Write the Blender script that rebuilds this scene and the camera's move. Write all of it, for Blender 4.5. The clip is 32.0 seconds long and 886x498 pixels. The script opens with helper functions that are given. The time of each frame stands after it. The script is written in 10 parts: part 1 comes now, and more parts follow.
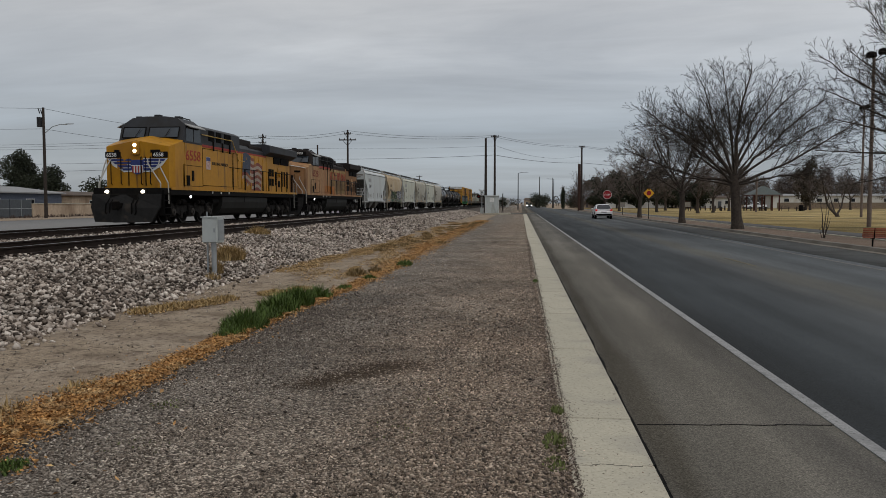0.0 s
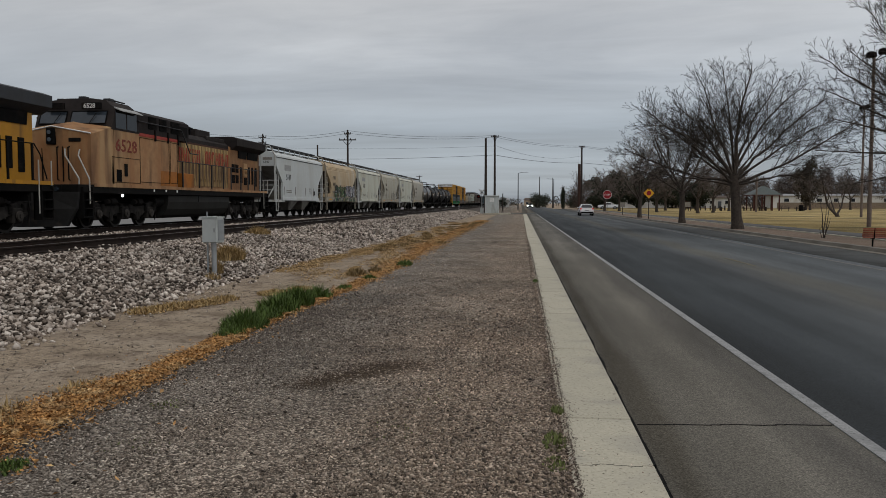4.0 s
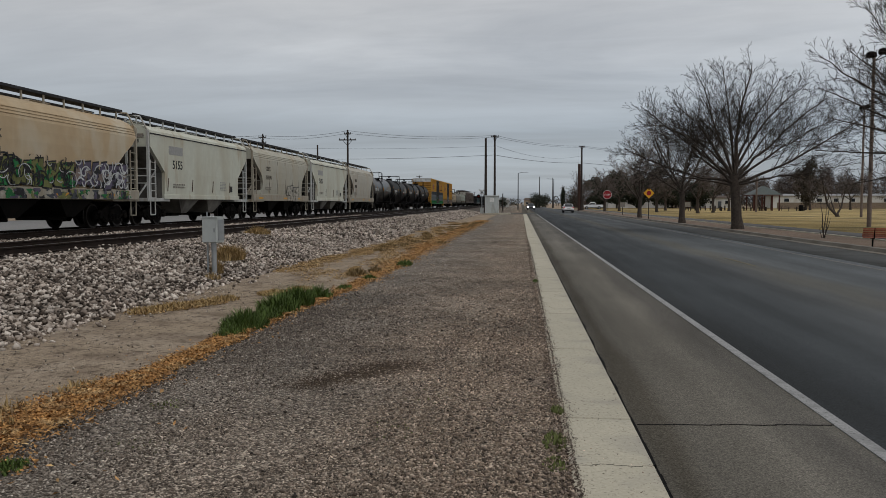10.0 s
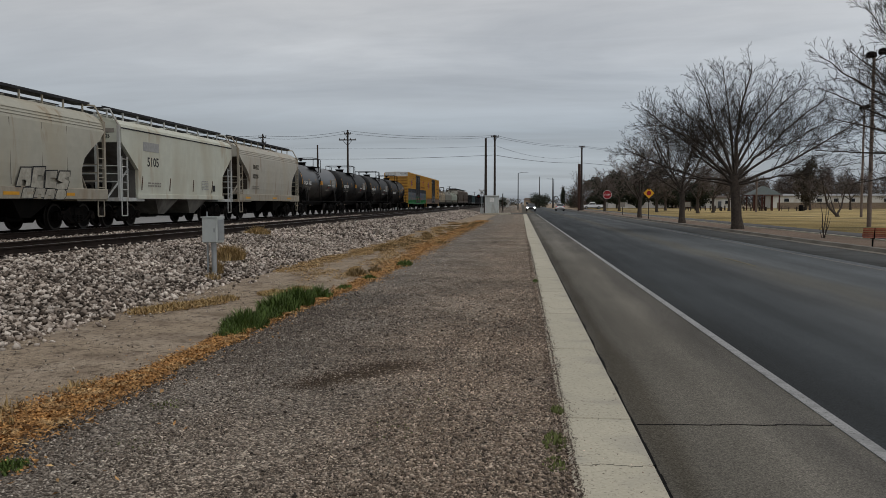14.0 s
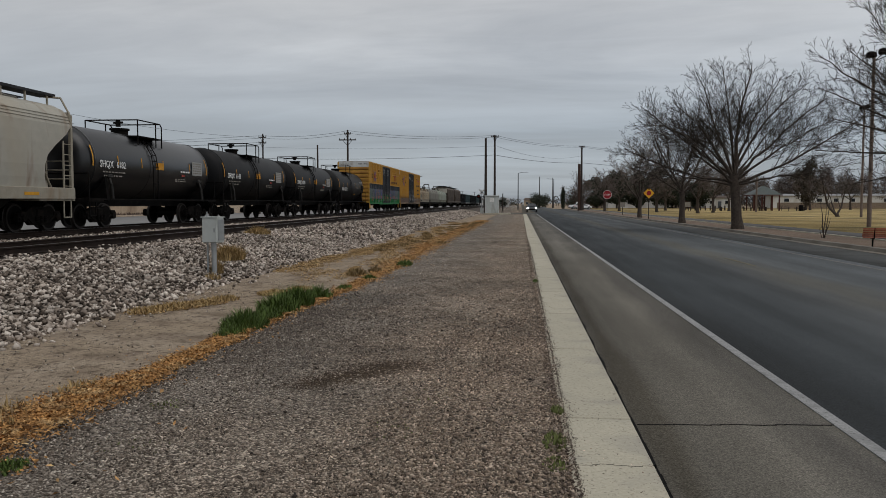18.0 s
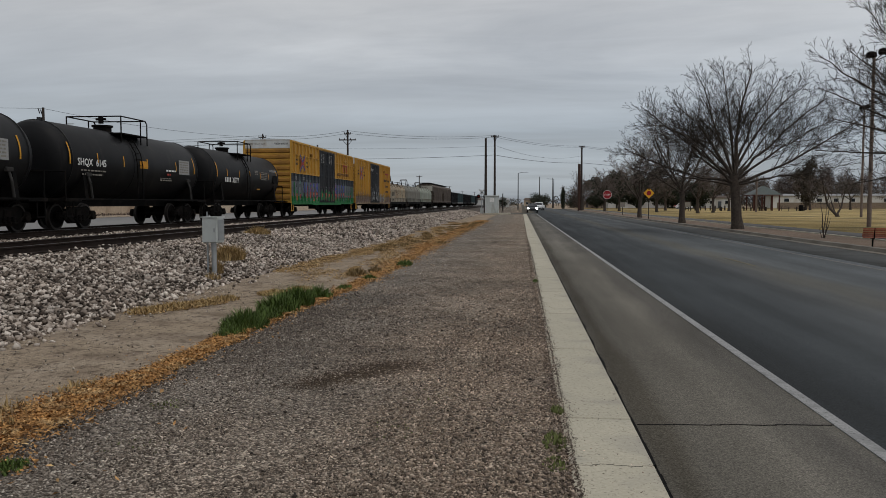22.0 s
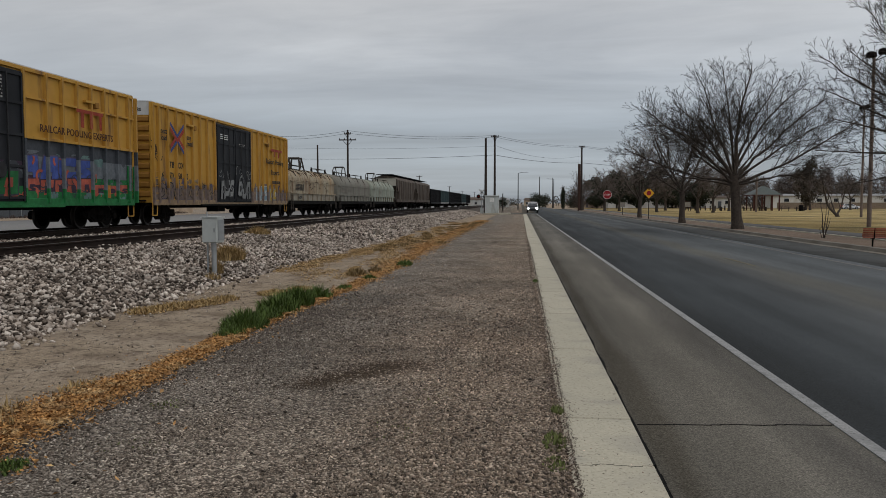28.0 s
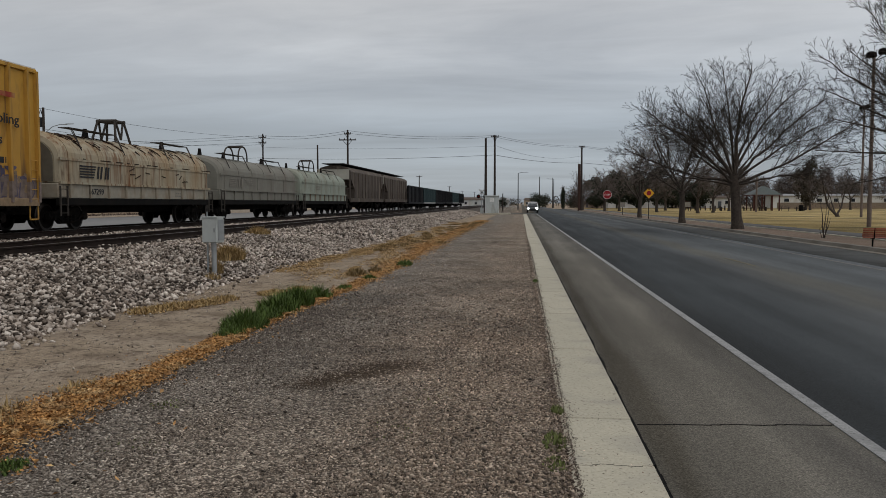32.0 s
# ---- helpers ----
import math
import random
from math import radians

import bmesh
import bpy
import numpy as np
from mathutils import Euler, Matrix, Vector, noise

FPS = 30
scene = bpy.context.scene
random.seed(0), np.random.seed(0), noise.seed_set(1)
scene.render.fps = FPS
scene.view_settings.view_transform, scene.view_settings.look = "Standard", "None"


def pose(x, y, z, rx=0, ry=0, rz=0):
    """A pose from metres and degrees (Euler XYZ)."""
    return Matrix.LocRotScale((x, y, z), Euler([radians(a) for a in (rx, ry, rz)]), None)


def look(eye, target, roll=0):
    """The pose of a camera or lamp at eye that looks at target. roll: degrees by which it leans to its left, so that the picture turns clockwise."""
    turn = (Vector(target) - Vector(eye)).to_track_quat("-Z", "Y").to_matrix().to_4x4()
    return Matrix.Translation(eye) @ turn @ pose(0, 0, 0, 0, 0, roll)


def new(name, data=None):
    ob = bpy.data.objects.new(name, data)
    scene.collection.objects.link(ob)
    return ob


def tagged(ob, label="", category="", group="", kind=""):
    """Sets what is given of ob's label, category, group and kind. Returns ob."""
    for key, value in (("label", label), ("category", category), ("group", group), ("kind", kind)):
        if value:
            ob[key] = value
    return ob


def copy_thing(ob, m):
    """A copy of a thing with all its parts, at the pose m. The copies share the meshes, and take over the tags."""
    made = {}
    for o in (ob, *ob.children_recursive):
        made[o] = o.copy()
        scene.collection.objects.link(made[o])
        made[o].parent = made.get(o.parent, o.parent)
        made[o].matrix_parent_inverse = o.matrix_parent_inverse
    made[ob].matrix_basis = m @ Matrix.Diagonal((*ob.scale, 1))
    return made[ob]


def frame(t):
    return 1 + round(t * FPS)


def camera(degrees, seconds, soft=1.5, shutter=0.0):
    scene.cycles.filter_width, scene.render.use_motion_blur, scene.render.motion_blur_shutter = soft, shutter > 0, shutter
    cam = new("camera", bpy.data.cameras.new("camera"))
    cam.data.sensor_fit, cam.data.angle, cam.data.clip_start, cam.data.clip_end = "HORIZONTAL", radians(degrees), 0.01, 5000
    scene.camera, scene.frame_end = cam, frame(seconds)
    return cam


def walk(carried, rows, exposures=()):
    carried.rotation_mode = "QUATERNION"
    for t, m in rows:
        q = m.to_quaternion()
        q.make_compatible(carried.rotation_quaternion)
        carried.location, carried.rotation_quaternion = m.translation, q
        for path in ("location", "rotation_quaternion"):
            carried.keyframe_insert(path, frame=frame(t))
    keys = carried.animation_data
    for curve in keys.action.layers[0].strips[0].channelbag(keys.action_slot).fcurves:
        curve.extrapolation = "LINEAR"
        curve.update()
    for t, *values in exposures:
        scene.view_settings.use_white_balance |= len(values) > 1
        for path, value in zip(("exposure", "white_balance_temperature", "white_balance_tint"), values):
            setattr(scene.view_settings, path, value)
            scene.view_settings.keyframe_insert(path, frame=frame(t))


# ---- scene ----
cam = camera(58.5, 32.0, soft=0.6)
walk(cam, [(0.0, pose(0, 0, 1.6, 86.68, 0, 5.63)), (32.0, pose(0, 0, 1.6, 86.68, 0, 5.63))], [(0.0, 0.0), (32.0, 0.0)])

# ---- sky and sun: an even overcast with soft streaks ----
SUN_EL, SUN_AZ = radians(64), radians(128)
world = bpy.data.worlds.new("sky")
scene.world = world
world.use_nodes = True
wn, wl = world.node_tree.nodes, world.node_tree.links
wn.clear()
w_out = wn.new("ShaderNodeOutputWorld")
w_add = wn.new("ShaderNodeAddShader")
w_sky = wn.new("ShaderNodeTexSky")
w_sky.sky_type, w_sky.sun_disc, w_sky.sun_elevation, w_sky.sun_rotation = "NISHITA", False, SUN_EL, SUN_AZ
w_skybg = wn.new("ShaderNodeBackground")
w_skybg.inputs["Strength"].default_value = 0.05
w_hsv = wn.new("ShaderNodeHueSaturation")
w_hsv.inputs["Saturation"].default_value = 0.25
w_cloudbg = wn.new("ShaderNodeBackground")
w_cloudbg.inputs["Strength"].default_value = 0.385
w_tc = wn.new("ShaderNodeTexCoord")
w_sep = wn.new("ShaderNodeSeparateXYZ")
w_den = wn.new("ShaderNodeMath")
w_den.operation, w_den.inputs[1].default_value = "ADD", 0.16
w_abs = wn.new("ShaderNodeMath")
w_abs.operation = "ABSOLUTE"
w_inv = wn.new("ShaderNodeMath")
w_inv.operation, w_inv.inputs[0].default_value = "DIVIDE", 1.0
w_scl = wn.new("ShaderNodeVectorMath")
w_scl.operation = "SCALE"
w_map = wn.new("ShaderNodeMapping")
w_map.inputs["Scale"].default_value = (0.42, 1.25, 0.0)
w_map.inputs["Rotation"].default_value = (0, 0, radians(8))
w_n1 = wn.new("ShaderNodeTexNoise")
w_n1.inputs["Scale"].default_value, w_n1.inputs["Detail"].default_value, w_n1.inputs["Roughness"].default_value = 0.9, 7.0, 0.55
w_n1.inputs["Distortion"].default_value = 0.6
w_ramp = wn.new("ShaderNodeValToRGB")
w_ramp.color_ramp.elements[0].position, w_ramp.color_ramp.elements[0].color = 0.37, (0.50, 0.525, 0.56, 1)
w_ramp.color_ramp.elements[1].position, w_ramp.color_ramp.elements[1].color = 0.65, (1.0, 0.995, 0.985, 1)
w_hor = wn.new("ShaderNodeValToRGB")
w_hor.color_ramp.elements[0].position, w_hor.color_ramp.elements[0].color = 0.0, (0.47, 0.565, 0.675, 1)
w_hor.color_ramp.elements[1].position, w_hor.color_ramp.elements[1].color = 0.26, (1.10, 1.09, 1.08, 1)
mid = w_hor.color_ramp.elements.new(0.09)
mid.color = (0.385, 0.485, 0.605, 1)
w_mul = wn.new("ShaderNodeMix")
w_mul.data_type, w_mul.blend_type = "RGBA", "MULTIPLY"
w_mul.inputs["Factor"].default_value = 1.0
wl.new(w_tc.outputs["Generated"], w_sep.inputs[0])
wl.new(w_sep.outputs["Z"], w_abs.inputs[0])
wl.new(w_abs.outputs[0], w_den.inputs[0])
wl.new(w_den.outputs[0], w_inv.inputs[1])
wl.new(w_tc.outputs["Generated"], w_scl.inputs[0])
wl.new(w_inv.outputs[0], w_scl.inputs["Scale"])
wl.new(w_scl.outputs[0], w_map.inputs[0])
wl.new(w_map.outputs[0], w_n1.inputs["Vector"])
wl.new(w_n1.outputs["Fac"], w_ramp.inputs[0])
wl.new(w_abs.outputs[0], w_hor.inputs[0])
w_side = wn.new("ShaderNodeMapRange")
w_side.inputs[1].default_value, w_side.inputs[2].default_value, w_side.inputs[3].default_value, w_side.inputs[4].default_value = -0.45, 0.45, 0.93, 1.27
w_lit = wn.new("ShaderNodeVectorMath")
w_lit.operation = "SCALE"
wl.new(w_sep.outputs["X"], w_side.inputs[0])
wl.new(w_side.outputs[0], w_lit.inputs["Scale"])
w_n2 = wn.new("ShaderNodeTexNoise")
w_n2.inputs["Scale"].default_value, w_n2.inputs["Detail"].default_value, w_n2.inputs["Roughness"].default_value = 3.4, 6.0, 0.6
w_n2.inputs["Distortion"].default_value = 0.9
w_fine = wn.new("ShaderNodeMapRange")
w_fine.inputs[1].default_value, w_fine.inputs[2].default_value, w_fine.inputs[3].default_value, w_fine.inputs[4].default_value = 0.34, 0.68, 0.90, 1.07
w_rag = wn.new("ShaderNodeVectorMath")
w_rag.operation = "SCALE"
wl.new(w_map.outputs[0], w_n2.inputs["Vector"])
wl.new(w_n2.outputs["Fac"], w_fine.inputs[0])
wl.new(w_fine.outputs[0], w_rag.inputs["Scale"])
wl.new(w_ramp.outputs[0], w_rag.inputs[0])
wl.new(w_rag.outputs[0], w_lit.inputs[0])
wl.new(w_lit.outputs[0], w_mul.inputs[6])
wl.new(w_hor.outputs[0], w_mul.inputs[7])
wl.new(w_mul.outputs[2], w_cloudbg.inputs["Color"])
wl.new(w_sky.outputs[0], w_hsv.inputs["Color"])
wl.new(w_hsv.outputs[0], w_skybg.inputs["Color"])
wl.new(w_cloudbg.outputs[0], w_add.inputs[0])
wl.new(w_skybg.outputs[0], w_add.inputs[1])
wl.new(w_add.outputs[0], w_out.inputs["Surface"])

sun_data = bpy.data.lights.new("sun", "SUN")
sun_data.energy, sun_data.angle, sun_data.color = 0.63, radians(50), (1.0, 0.97, 0.93)
sun = new("sun", sun_data)
sun.matrix_basis = look((math.sin(SUN_AZ) * math.cos(SUN_EL) * 80, math.cos(SUN_AZ) * math.cos(SUN_EL) * 80, math.sin(SUN_EL) * 80), (0, 0, 0))


# ---- materials ----
def material(name, base, rough=0.7, metal=0.0, grain=(8.0, 0.2), stain=None, bump=None, rand=0.0, spec=0.22, emit=None, island=0.0):
    """base colour varied by fine grain and by stains (colour, scale, amount, stretch in z); bump (scale, strength, distance)."""
    m = bpy.data.materials.new(name)
    m.use_nodes = True
    n, l = m.node_tree.nodes, m.node_tree.links
    b = n["Principled BSDF"]
    b.inputs["Roughness"].default_value, b.inputs["Metallic"].default_value = rough, metal
    b.inputs["Specular IOR Level"].default_value = spec
    tc = n.new("ShaderNodeTexCoord")

    def mix(kind, fac, a, c):
        x = n.new("ShaderNodeMix")
        x.data_type, x.blend_type = "RGBA", kind
        for sock, v in ((x.inputs[0], fac), (x.inputs[6], a), (x.inputs[7], c)):
            if isinstance(v, (int, float)):
                sock.default_value = v
            elif isinstance(v, tuple):
                sock.default_value = (*v, 1)
            else:
                l.new(v, sock)
        return x.outputs[2]

    def noise_fac(scale, lo, hi, stretch=1.0, detail=5.0, distort=0.0):
        mp = n.new("ShaderNodeMapping")
        mp.inputs["Scale"].default_value = (1, 1, stretch)
        l.new(tc.outputs["Object"], mp.inputs[0])
        t = n.new("ShaderNodeTexNoise")
        t.inputs["Scale"].default_value, t.inputs["Detail"].default_value, t.inputs["Distortion"].default_value = scale, detail, distort
        l.new(mp.outputs[0], t.inputs["Vector"])
        r = n.new("ShaderNodeMapRange")
        r.inputs[1].default_value, r.inputs[2].default_value = lo, hi
        l.new(t.outputs["Fac"], r.inputs[0])
        return r.outputs[0]

    dark = tuple(c * (1 - grain[1]) for c in base)
    light = tuple(min(1, c * (1 + grain[1])) for c in base)
    col = mix("MIX", noise_fac(grain[0], 0.3, 0.7), dark, light)
    col = mix("MULTIPLY", noise_fac(grain[0] * 0.11 + 0.05, 0.35, 0.7), col, mix("MIX", 0.5, (1.0, 1.0, 1.0), (1 - grain[1],) * 3))
    for s in (stain or []):
        f = noise_fac(s[1], 0.62 - s[2] * 0.35, 0.72, s[3], 6.0, 0.4)
        col = mix("MIX", f, col, s[0])
    if rand:
        oi = n.new("ShaderNodeObjectInfo")
        hs = n.new("ShaderNodeMapRange")
        hs.inputs[3].default_value, hs.inputs[4].default_value = 1 - rand, 1 + rand
        l.new(oi.outputs["Random"], hs.inputs[0])
        cmb = n.new("ShaderNodeCombineColor")
        for i in range(3):
            l.new(hs.outputs[0], cmb.inputs[i])
        col = mix("MULTIPLY", 1.0, col, cmb.outputs[0])
    if island:
        ge = n.new("ShaderNodeNewGeometry")
        hs = n.new("ShaderNodeMapRange")
        hs.inputs[3].default_value, hs.inputs[4].default_value = 1 - island, 1 + island
        l.new(ge.outputs["Random Per Island"], hs.inputs[0])
        cmb = n.new("ShaderNodeCombineColor")
        for i in range(3):
            l.new(hs.outputs[0], cmb.inputs[i])
        col = mix("MULTIPLY", 1.0, col, cmb.outputs[0])
    l.new(col, b.inputs["Base Color"])
    if bump:
        t = n.new("ShaderNodeTexNoise")
        t.inputs["Scale"].default_value, t.inputs["Detail"].default_value = bump[0], 6.0
        l.new(tc.outputs["Object"], t.inputs["Vector"])
        bp = n.new("ShaderNodeBump")
        bp.inputs["Strength"].default_value, bp.inputs["Distance"].default_value = bump[1], bump[2]
        l.new(t.outputs["Fac"], bp.inputs["Height"])
        l.new(bp.outputs[0], b.inputs["Normal"])
    if emit:
        b.inputs["Emission Color"].default_value, b.inputs["Emission Strength"].default_value = (*emit[0], 1), emit[1]
    return m


def stone_mix(name, stops, zone=None, cells=0.0, rough=0.92, grain=30.0):
    """Loose stone: each piece (or each cell of a fine bed) takes a tone between the stops (position, colour); zone tints by the
    distance across the shoulder: (x where the tint is none, x where it is full, tint)."""
    m = bpy.data.materials.new(name)
    m.use_nodes = True
    n, l = m.node_tree.nodes, m.node_tree.links
    b = n["Principled BSDF"]
    b.inputs["Roughness"].default_value, b.inputs["Specular IOR Level"].default_value = rough, 0.15
    tc = n.new("ShaderNodeTexCoord")

    def noise_at(scale, lo, hi, a, c, detail=4.0):
        t = n.new("ShaderNodeTexNoise")
        t.inputs["Scale"].default_value, t.inputs["Detail"].default_value = scale, detail
        l.new(tc.outputs["Object"], t.inputs["Vector"])
        r = n.new("ShaderNodeMapRange")
        for k, v in enumerate((lo, hi, a, c)):
            r.inputs[k + 1].default_value = v
        l.new(t.outputs["Fac"], r.inputs[0])
        return r.outputs[0]

    def times(a, fac):
        v = n.new("ShaderNodeVectorMath")
        v.operation = "SCALE"
        l.new(a, v.inputs[0])
        l.new(fac, v.inputs["Scale"])
        return v.outputs[0]

    ramp = n.new("ShaderNodeValToRGB")
    for k, (p, c) in enumerate(stops):
        e = ramp.color_ramp.elements[k] if k < 2 else ramp.color_ramp.elements.new(p)
        e.position, e.color = p, (*c, 1)
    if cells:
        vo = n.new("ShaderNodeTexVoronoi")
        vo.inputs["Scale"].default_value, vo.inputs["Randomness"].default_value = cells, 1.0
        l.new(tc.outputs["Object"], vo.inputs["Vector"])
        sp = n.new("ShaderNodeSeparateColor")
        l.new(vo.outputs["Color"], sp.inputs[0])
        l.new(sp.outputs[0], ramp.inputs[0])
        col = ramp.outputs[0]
        # cell edges darkened in the colour, for the shade between pebbles
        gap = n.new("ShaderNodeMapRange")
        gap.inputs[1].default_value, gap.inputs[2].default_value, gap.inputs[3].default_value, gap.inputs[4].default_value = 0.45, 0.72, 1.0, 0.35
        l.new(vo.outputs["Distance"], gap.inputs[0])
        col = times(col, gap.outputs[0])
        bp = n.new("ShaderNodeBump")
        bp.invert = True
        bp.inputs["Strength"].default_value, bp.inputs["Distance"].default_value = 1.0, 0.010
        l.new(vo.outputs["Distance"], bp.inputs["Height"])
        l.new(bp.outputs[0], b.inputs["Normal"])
    else:
        ge = n.new("ShaderNodeNewGeometry")
        l.new(ge.outputs["Random Per Island"], ramp.inputs[0])
        col = ramp.outputs[0]
    col = times(col, noise_at(grain, 0.3, 0.7, 0.72, 1.25))
    col = times(col, noise_at(0.55, 0.35, 0.68, 0.72, 1.14))
    if zone:
        sx = n.new("ShaderNodeSeparateXYZ")
        l.new(tc.outputs["Object"], sx.inputs[0])
        wob = n.new("ShaderNodeMath")
        wob.operation = "ADD"
        l.new(sx.outputs["X"], wob.inputs[0])
        l.new(noise_at(0.7, 0.2, 0.8, -0.9, 0.9), wob.inputs[1])
        zr = n.new("ShaderNodeMapRange")
        zr.inputs[1].default_value, zr.inputs[2].default_value = zone[0], zone[1]
        l.new(wob.outputs[0], zr.inputs[0])
        mx = n.new("ShaderNodeMix")
        mx.data_type, mx.blend_type = "RGBA", "MULTIPLY"
        mx.inputs[7].default_value = (*zone[2], 1)
        l.new(zr.outputs[0], mx.inputs[0])
        l.new(col, mx.inputs[6])
        col = mx.outputs[2]
    l.new(col, b.inputs["Base Color"])
    return m


def paving(name, base, streaks, blotch, rough, spec, bands=(), relief=0.4):
    """Asphalt worn along the way of travel: long streaks (dark, light factors), blotches, coarse grain; bands: (x, half width, tint)."""
    m = bpy.data.materials.new(name)
    m.use_nodes = True
    n, l = m.node_tree.nodes, m.node_tree.links
    b = n["Principled BSDF"]
    b.inputs["Specular IOR Level"].default_value = spec
    tc = n.new("ShaderNodeTexCoord")

    def layer(scale, stretch, lo, hi, a, c, detail=5.0):
        mp = n.new("ShaderNodeMapping")
        mp.inputs["Scale"].default_value = stretch
        l.new(tc.outputs["Object"], mp.inputs[0])
        t = n.new("ShaderNodeTexNoise")
        t.inputs["Scale"].default_value, t.inputs["Detail"].default_value = scale, detail
        l.new(mp.outputs[0], t.inputs["Vector"])
        r = n.new("ShaderNodeMapRange")
        for k, v in enumerate((lo, hi, a, c)):
            r.inputs[k + 1].default_value = v
        l.new(t.outputs["Fac"], r.inputs[0])
        return r.outputs[0]

    rgb = n.new("ShaderNodeRGB")
    rgb.outputs[0].default_value = (*base, 1)
    col = rgb.outputs[0]
    for f in (layer(1.6, (1.0, 0.035, 1.0), 0.35, 0.65, streaks[0], streaks[1], 3.0), layer(0.5, (1.0, 0.35, 1.0), 0.35, 0.68, blotch[0], blotch[1]), layer(90.0, (1, 1, 1), 0.3, 0.7, 0.55, 1.5, 2.0), layer(260.0, (1, 1, 1), 0.62, 0.75, 1.0, 2.2, 1.0)):
        v = n.new("ShaderNodeVectorMath")
        v.operation = "SCALE"
        l.new(col, v.inputs[0])
        l.new(f, v.inputs["Scale"])
        col = v.outputs[0]
    sx = n.new("ShaderNodeSeparateXYZ")
    l.new(tc.outputs["Object"], sx.inputs[0])
    for x0, half, tint in bands:
        d = n.new("ShaderNodeMath")
        d.operation, d.inputs[1].default_value = "SUBTRACT", x0
        l.new(sx.outputs["X"], d.inputs[0])
        a = n.new("ShaderNodeMath")
        a.operation = "ABSOLUTE"
        l.new(d.outputs[0], a.inputs[0])
        ad = n.new("ShaderNodeMath")
        ad.operation = "ADD"
        l.new(a.outputs[0], ad.inputs[0])
        l.new(layer(1.1, (1.0, 0.2, 1.0), 0.3, 0.7, -half * 0.6, half * 0.6), ad.inputs[1])
        r = n.new("ShaderNodeMapRange")
        r.inputs[1].default_value, r.inputs[2].default_value, r.inputs[3].default_value, r.inputs[4].default_value = half * 0.2, half * 1.2, 1.0, 0.0
        l.new(ad.outputs[0], r.inputs[0])
        mx = n.new("ShaderNodeMix")
        mx.data_type, mx.blend_type = "RGBA", "MULTIPLY"
        mx.inputs[7].default_value = (*tint, 1)
        l.new(r.outputs[0], mx.inputs[0])
        l.new(col, mx.inputs[6])
        col = mx.outputs[2]
    l.new(col, b.inputs["Base Color"])
    l.new(layer(0.8, (1.0, 0.15, 1.0), 0.3, 0.7, rough - 0.06, rough + 0.08), b.inputs["Roughness"])
    t = n.new("ShaderNodeTexNoise")
    t.inputs["Scale"].default_value, t.inputs["Detail"].default_value = 150.0, 5.0
    l.new(tc.outputs["Object"], t.inputs["Vector"])
    bp = n.new("ShaderNodeBump")
    bp.inputs["Strength"].default_value, bp.inputs["Distance"].default_value = relief, 0.006
    l.new(t.outputs["Fac"], bp.inputs["Height"])
    l.new(bp.outputs[0], b.inputs["Normal"])
    return m


RUST, GRIME, BLACKISH = (0.16, 0.065, 0.025), (0.05, 0.04, 0.032), (0.018, 0.016, 0.015)
M = {}
M["dirt"] = material("bare_dirt", (0.39, 0.31, 0.225), 0.95, grain=(22, 0.22), stain=[((0.44, 0.365, 0.285), 0.7, 0.5, 1), ((0.225, 0.172, 0.125), 1.6, 0.45, 1), ((0.16, 0.12, 0.09), 5.0, 0.25, 1), ((0.10, 0.075, 0.056), 16, 0.25, 1)], bump=(45, 0.8, 0.03))
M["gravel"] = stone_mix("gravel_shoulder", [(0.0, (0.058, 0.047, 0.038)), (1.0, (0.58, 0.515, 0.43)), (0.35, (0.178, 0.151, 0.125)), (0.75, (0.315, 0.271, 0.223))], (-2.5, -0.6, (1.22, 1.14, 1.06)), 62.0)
M["pebble"] = stone_mix("loose_pebbles", [(0.0, (0.068, 0.055, 0.044)), (1.0, (0.66, 0.59, 0.51)), (0.4, (0.215, 0.18, 0.148)), (0.82, (0.38, 0.328, 0.272))], (-2.5, -0.6, (1.24, 1.13, 1.04)))
# bed far darker than its stones: gaps between them get their shade from colour
M["ballast_bed"] = material("ballast_bed", (0.075, 0.061, 0.050), 0.95, grain=(14, 0.6), stain=[((0.030, 0.025, 0.021), 11, 0.5, 1), ((0.24, 0.20, 0.165), 17, 0.3, 1)], bump=(22, 1.0, 0.06))
M["ballast"] = stone_mix("ballast_stone", [(0.0, (0.045, 0.035, 0.028)), (1.0, (0.72, 0.64, 0.56)), (0.25, (0.16, 0.127, 0.102)), (0.60, (0.42, 0.35, 0.293))], grain=18.0)
M["concrete"] = material("kerb_concrete", (0.45, 0.415, 0.325), 0.85, grain=(40, 0.1), stain=[((0.31, 0.29, 0.25), 1.5, 0.4, 1), ((0.16, 0.145, 0.12), 45, 0.10, 1)], bump=(80, 0.25, 0.006), rand=0.05)
M["shoulder"] = paving("worn_shoulder_asphalt", (0.156, 0.143, 0.120), (0.80, 1.12), (0.72, 1.12), 0.9, 0.2, [(2.08, 0.30, (0.62, 0.62, 0.64)), (0.95, 0.14, (0.66, 0.64, 0.60))])
M["asphalt"] = paving("road_asphalt", (0.060, 0.0665, 0.0705), (0.80, 1.20), (0.82, 1.15), 0.40, 0.33, [(5.75, 0.55, (1.14, 1.02, 0.84)), (2.5, 0.25, (0.78, 0.77, 0.75))], 0.14)
M["old_asphalt"] = material("grey_gutter_asphalt", (0.080, 0.083, 0.082), 0.85, grain=(60, 0.25), stain=[((0.050, 0.049, 0.046), 0.8, 0.4, 1)], bump=(120, 0.3, 0.006))
M["path"] = material("path_asphalt", (0.12, 0.117, 0.114), 0.9, grain=(60, 0.2), bump=(90, 0.3, 0.006))
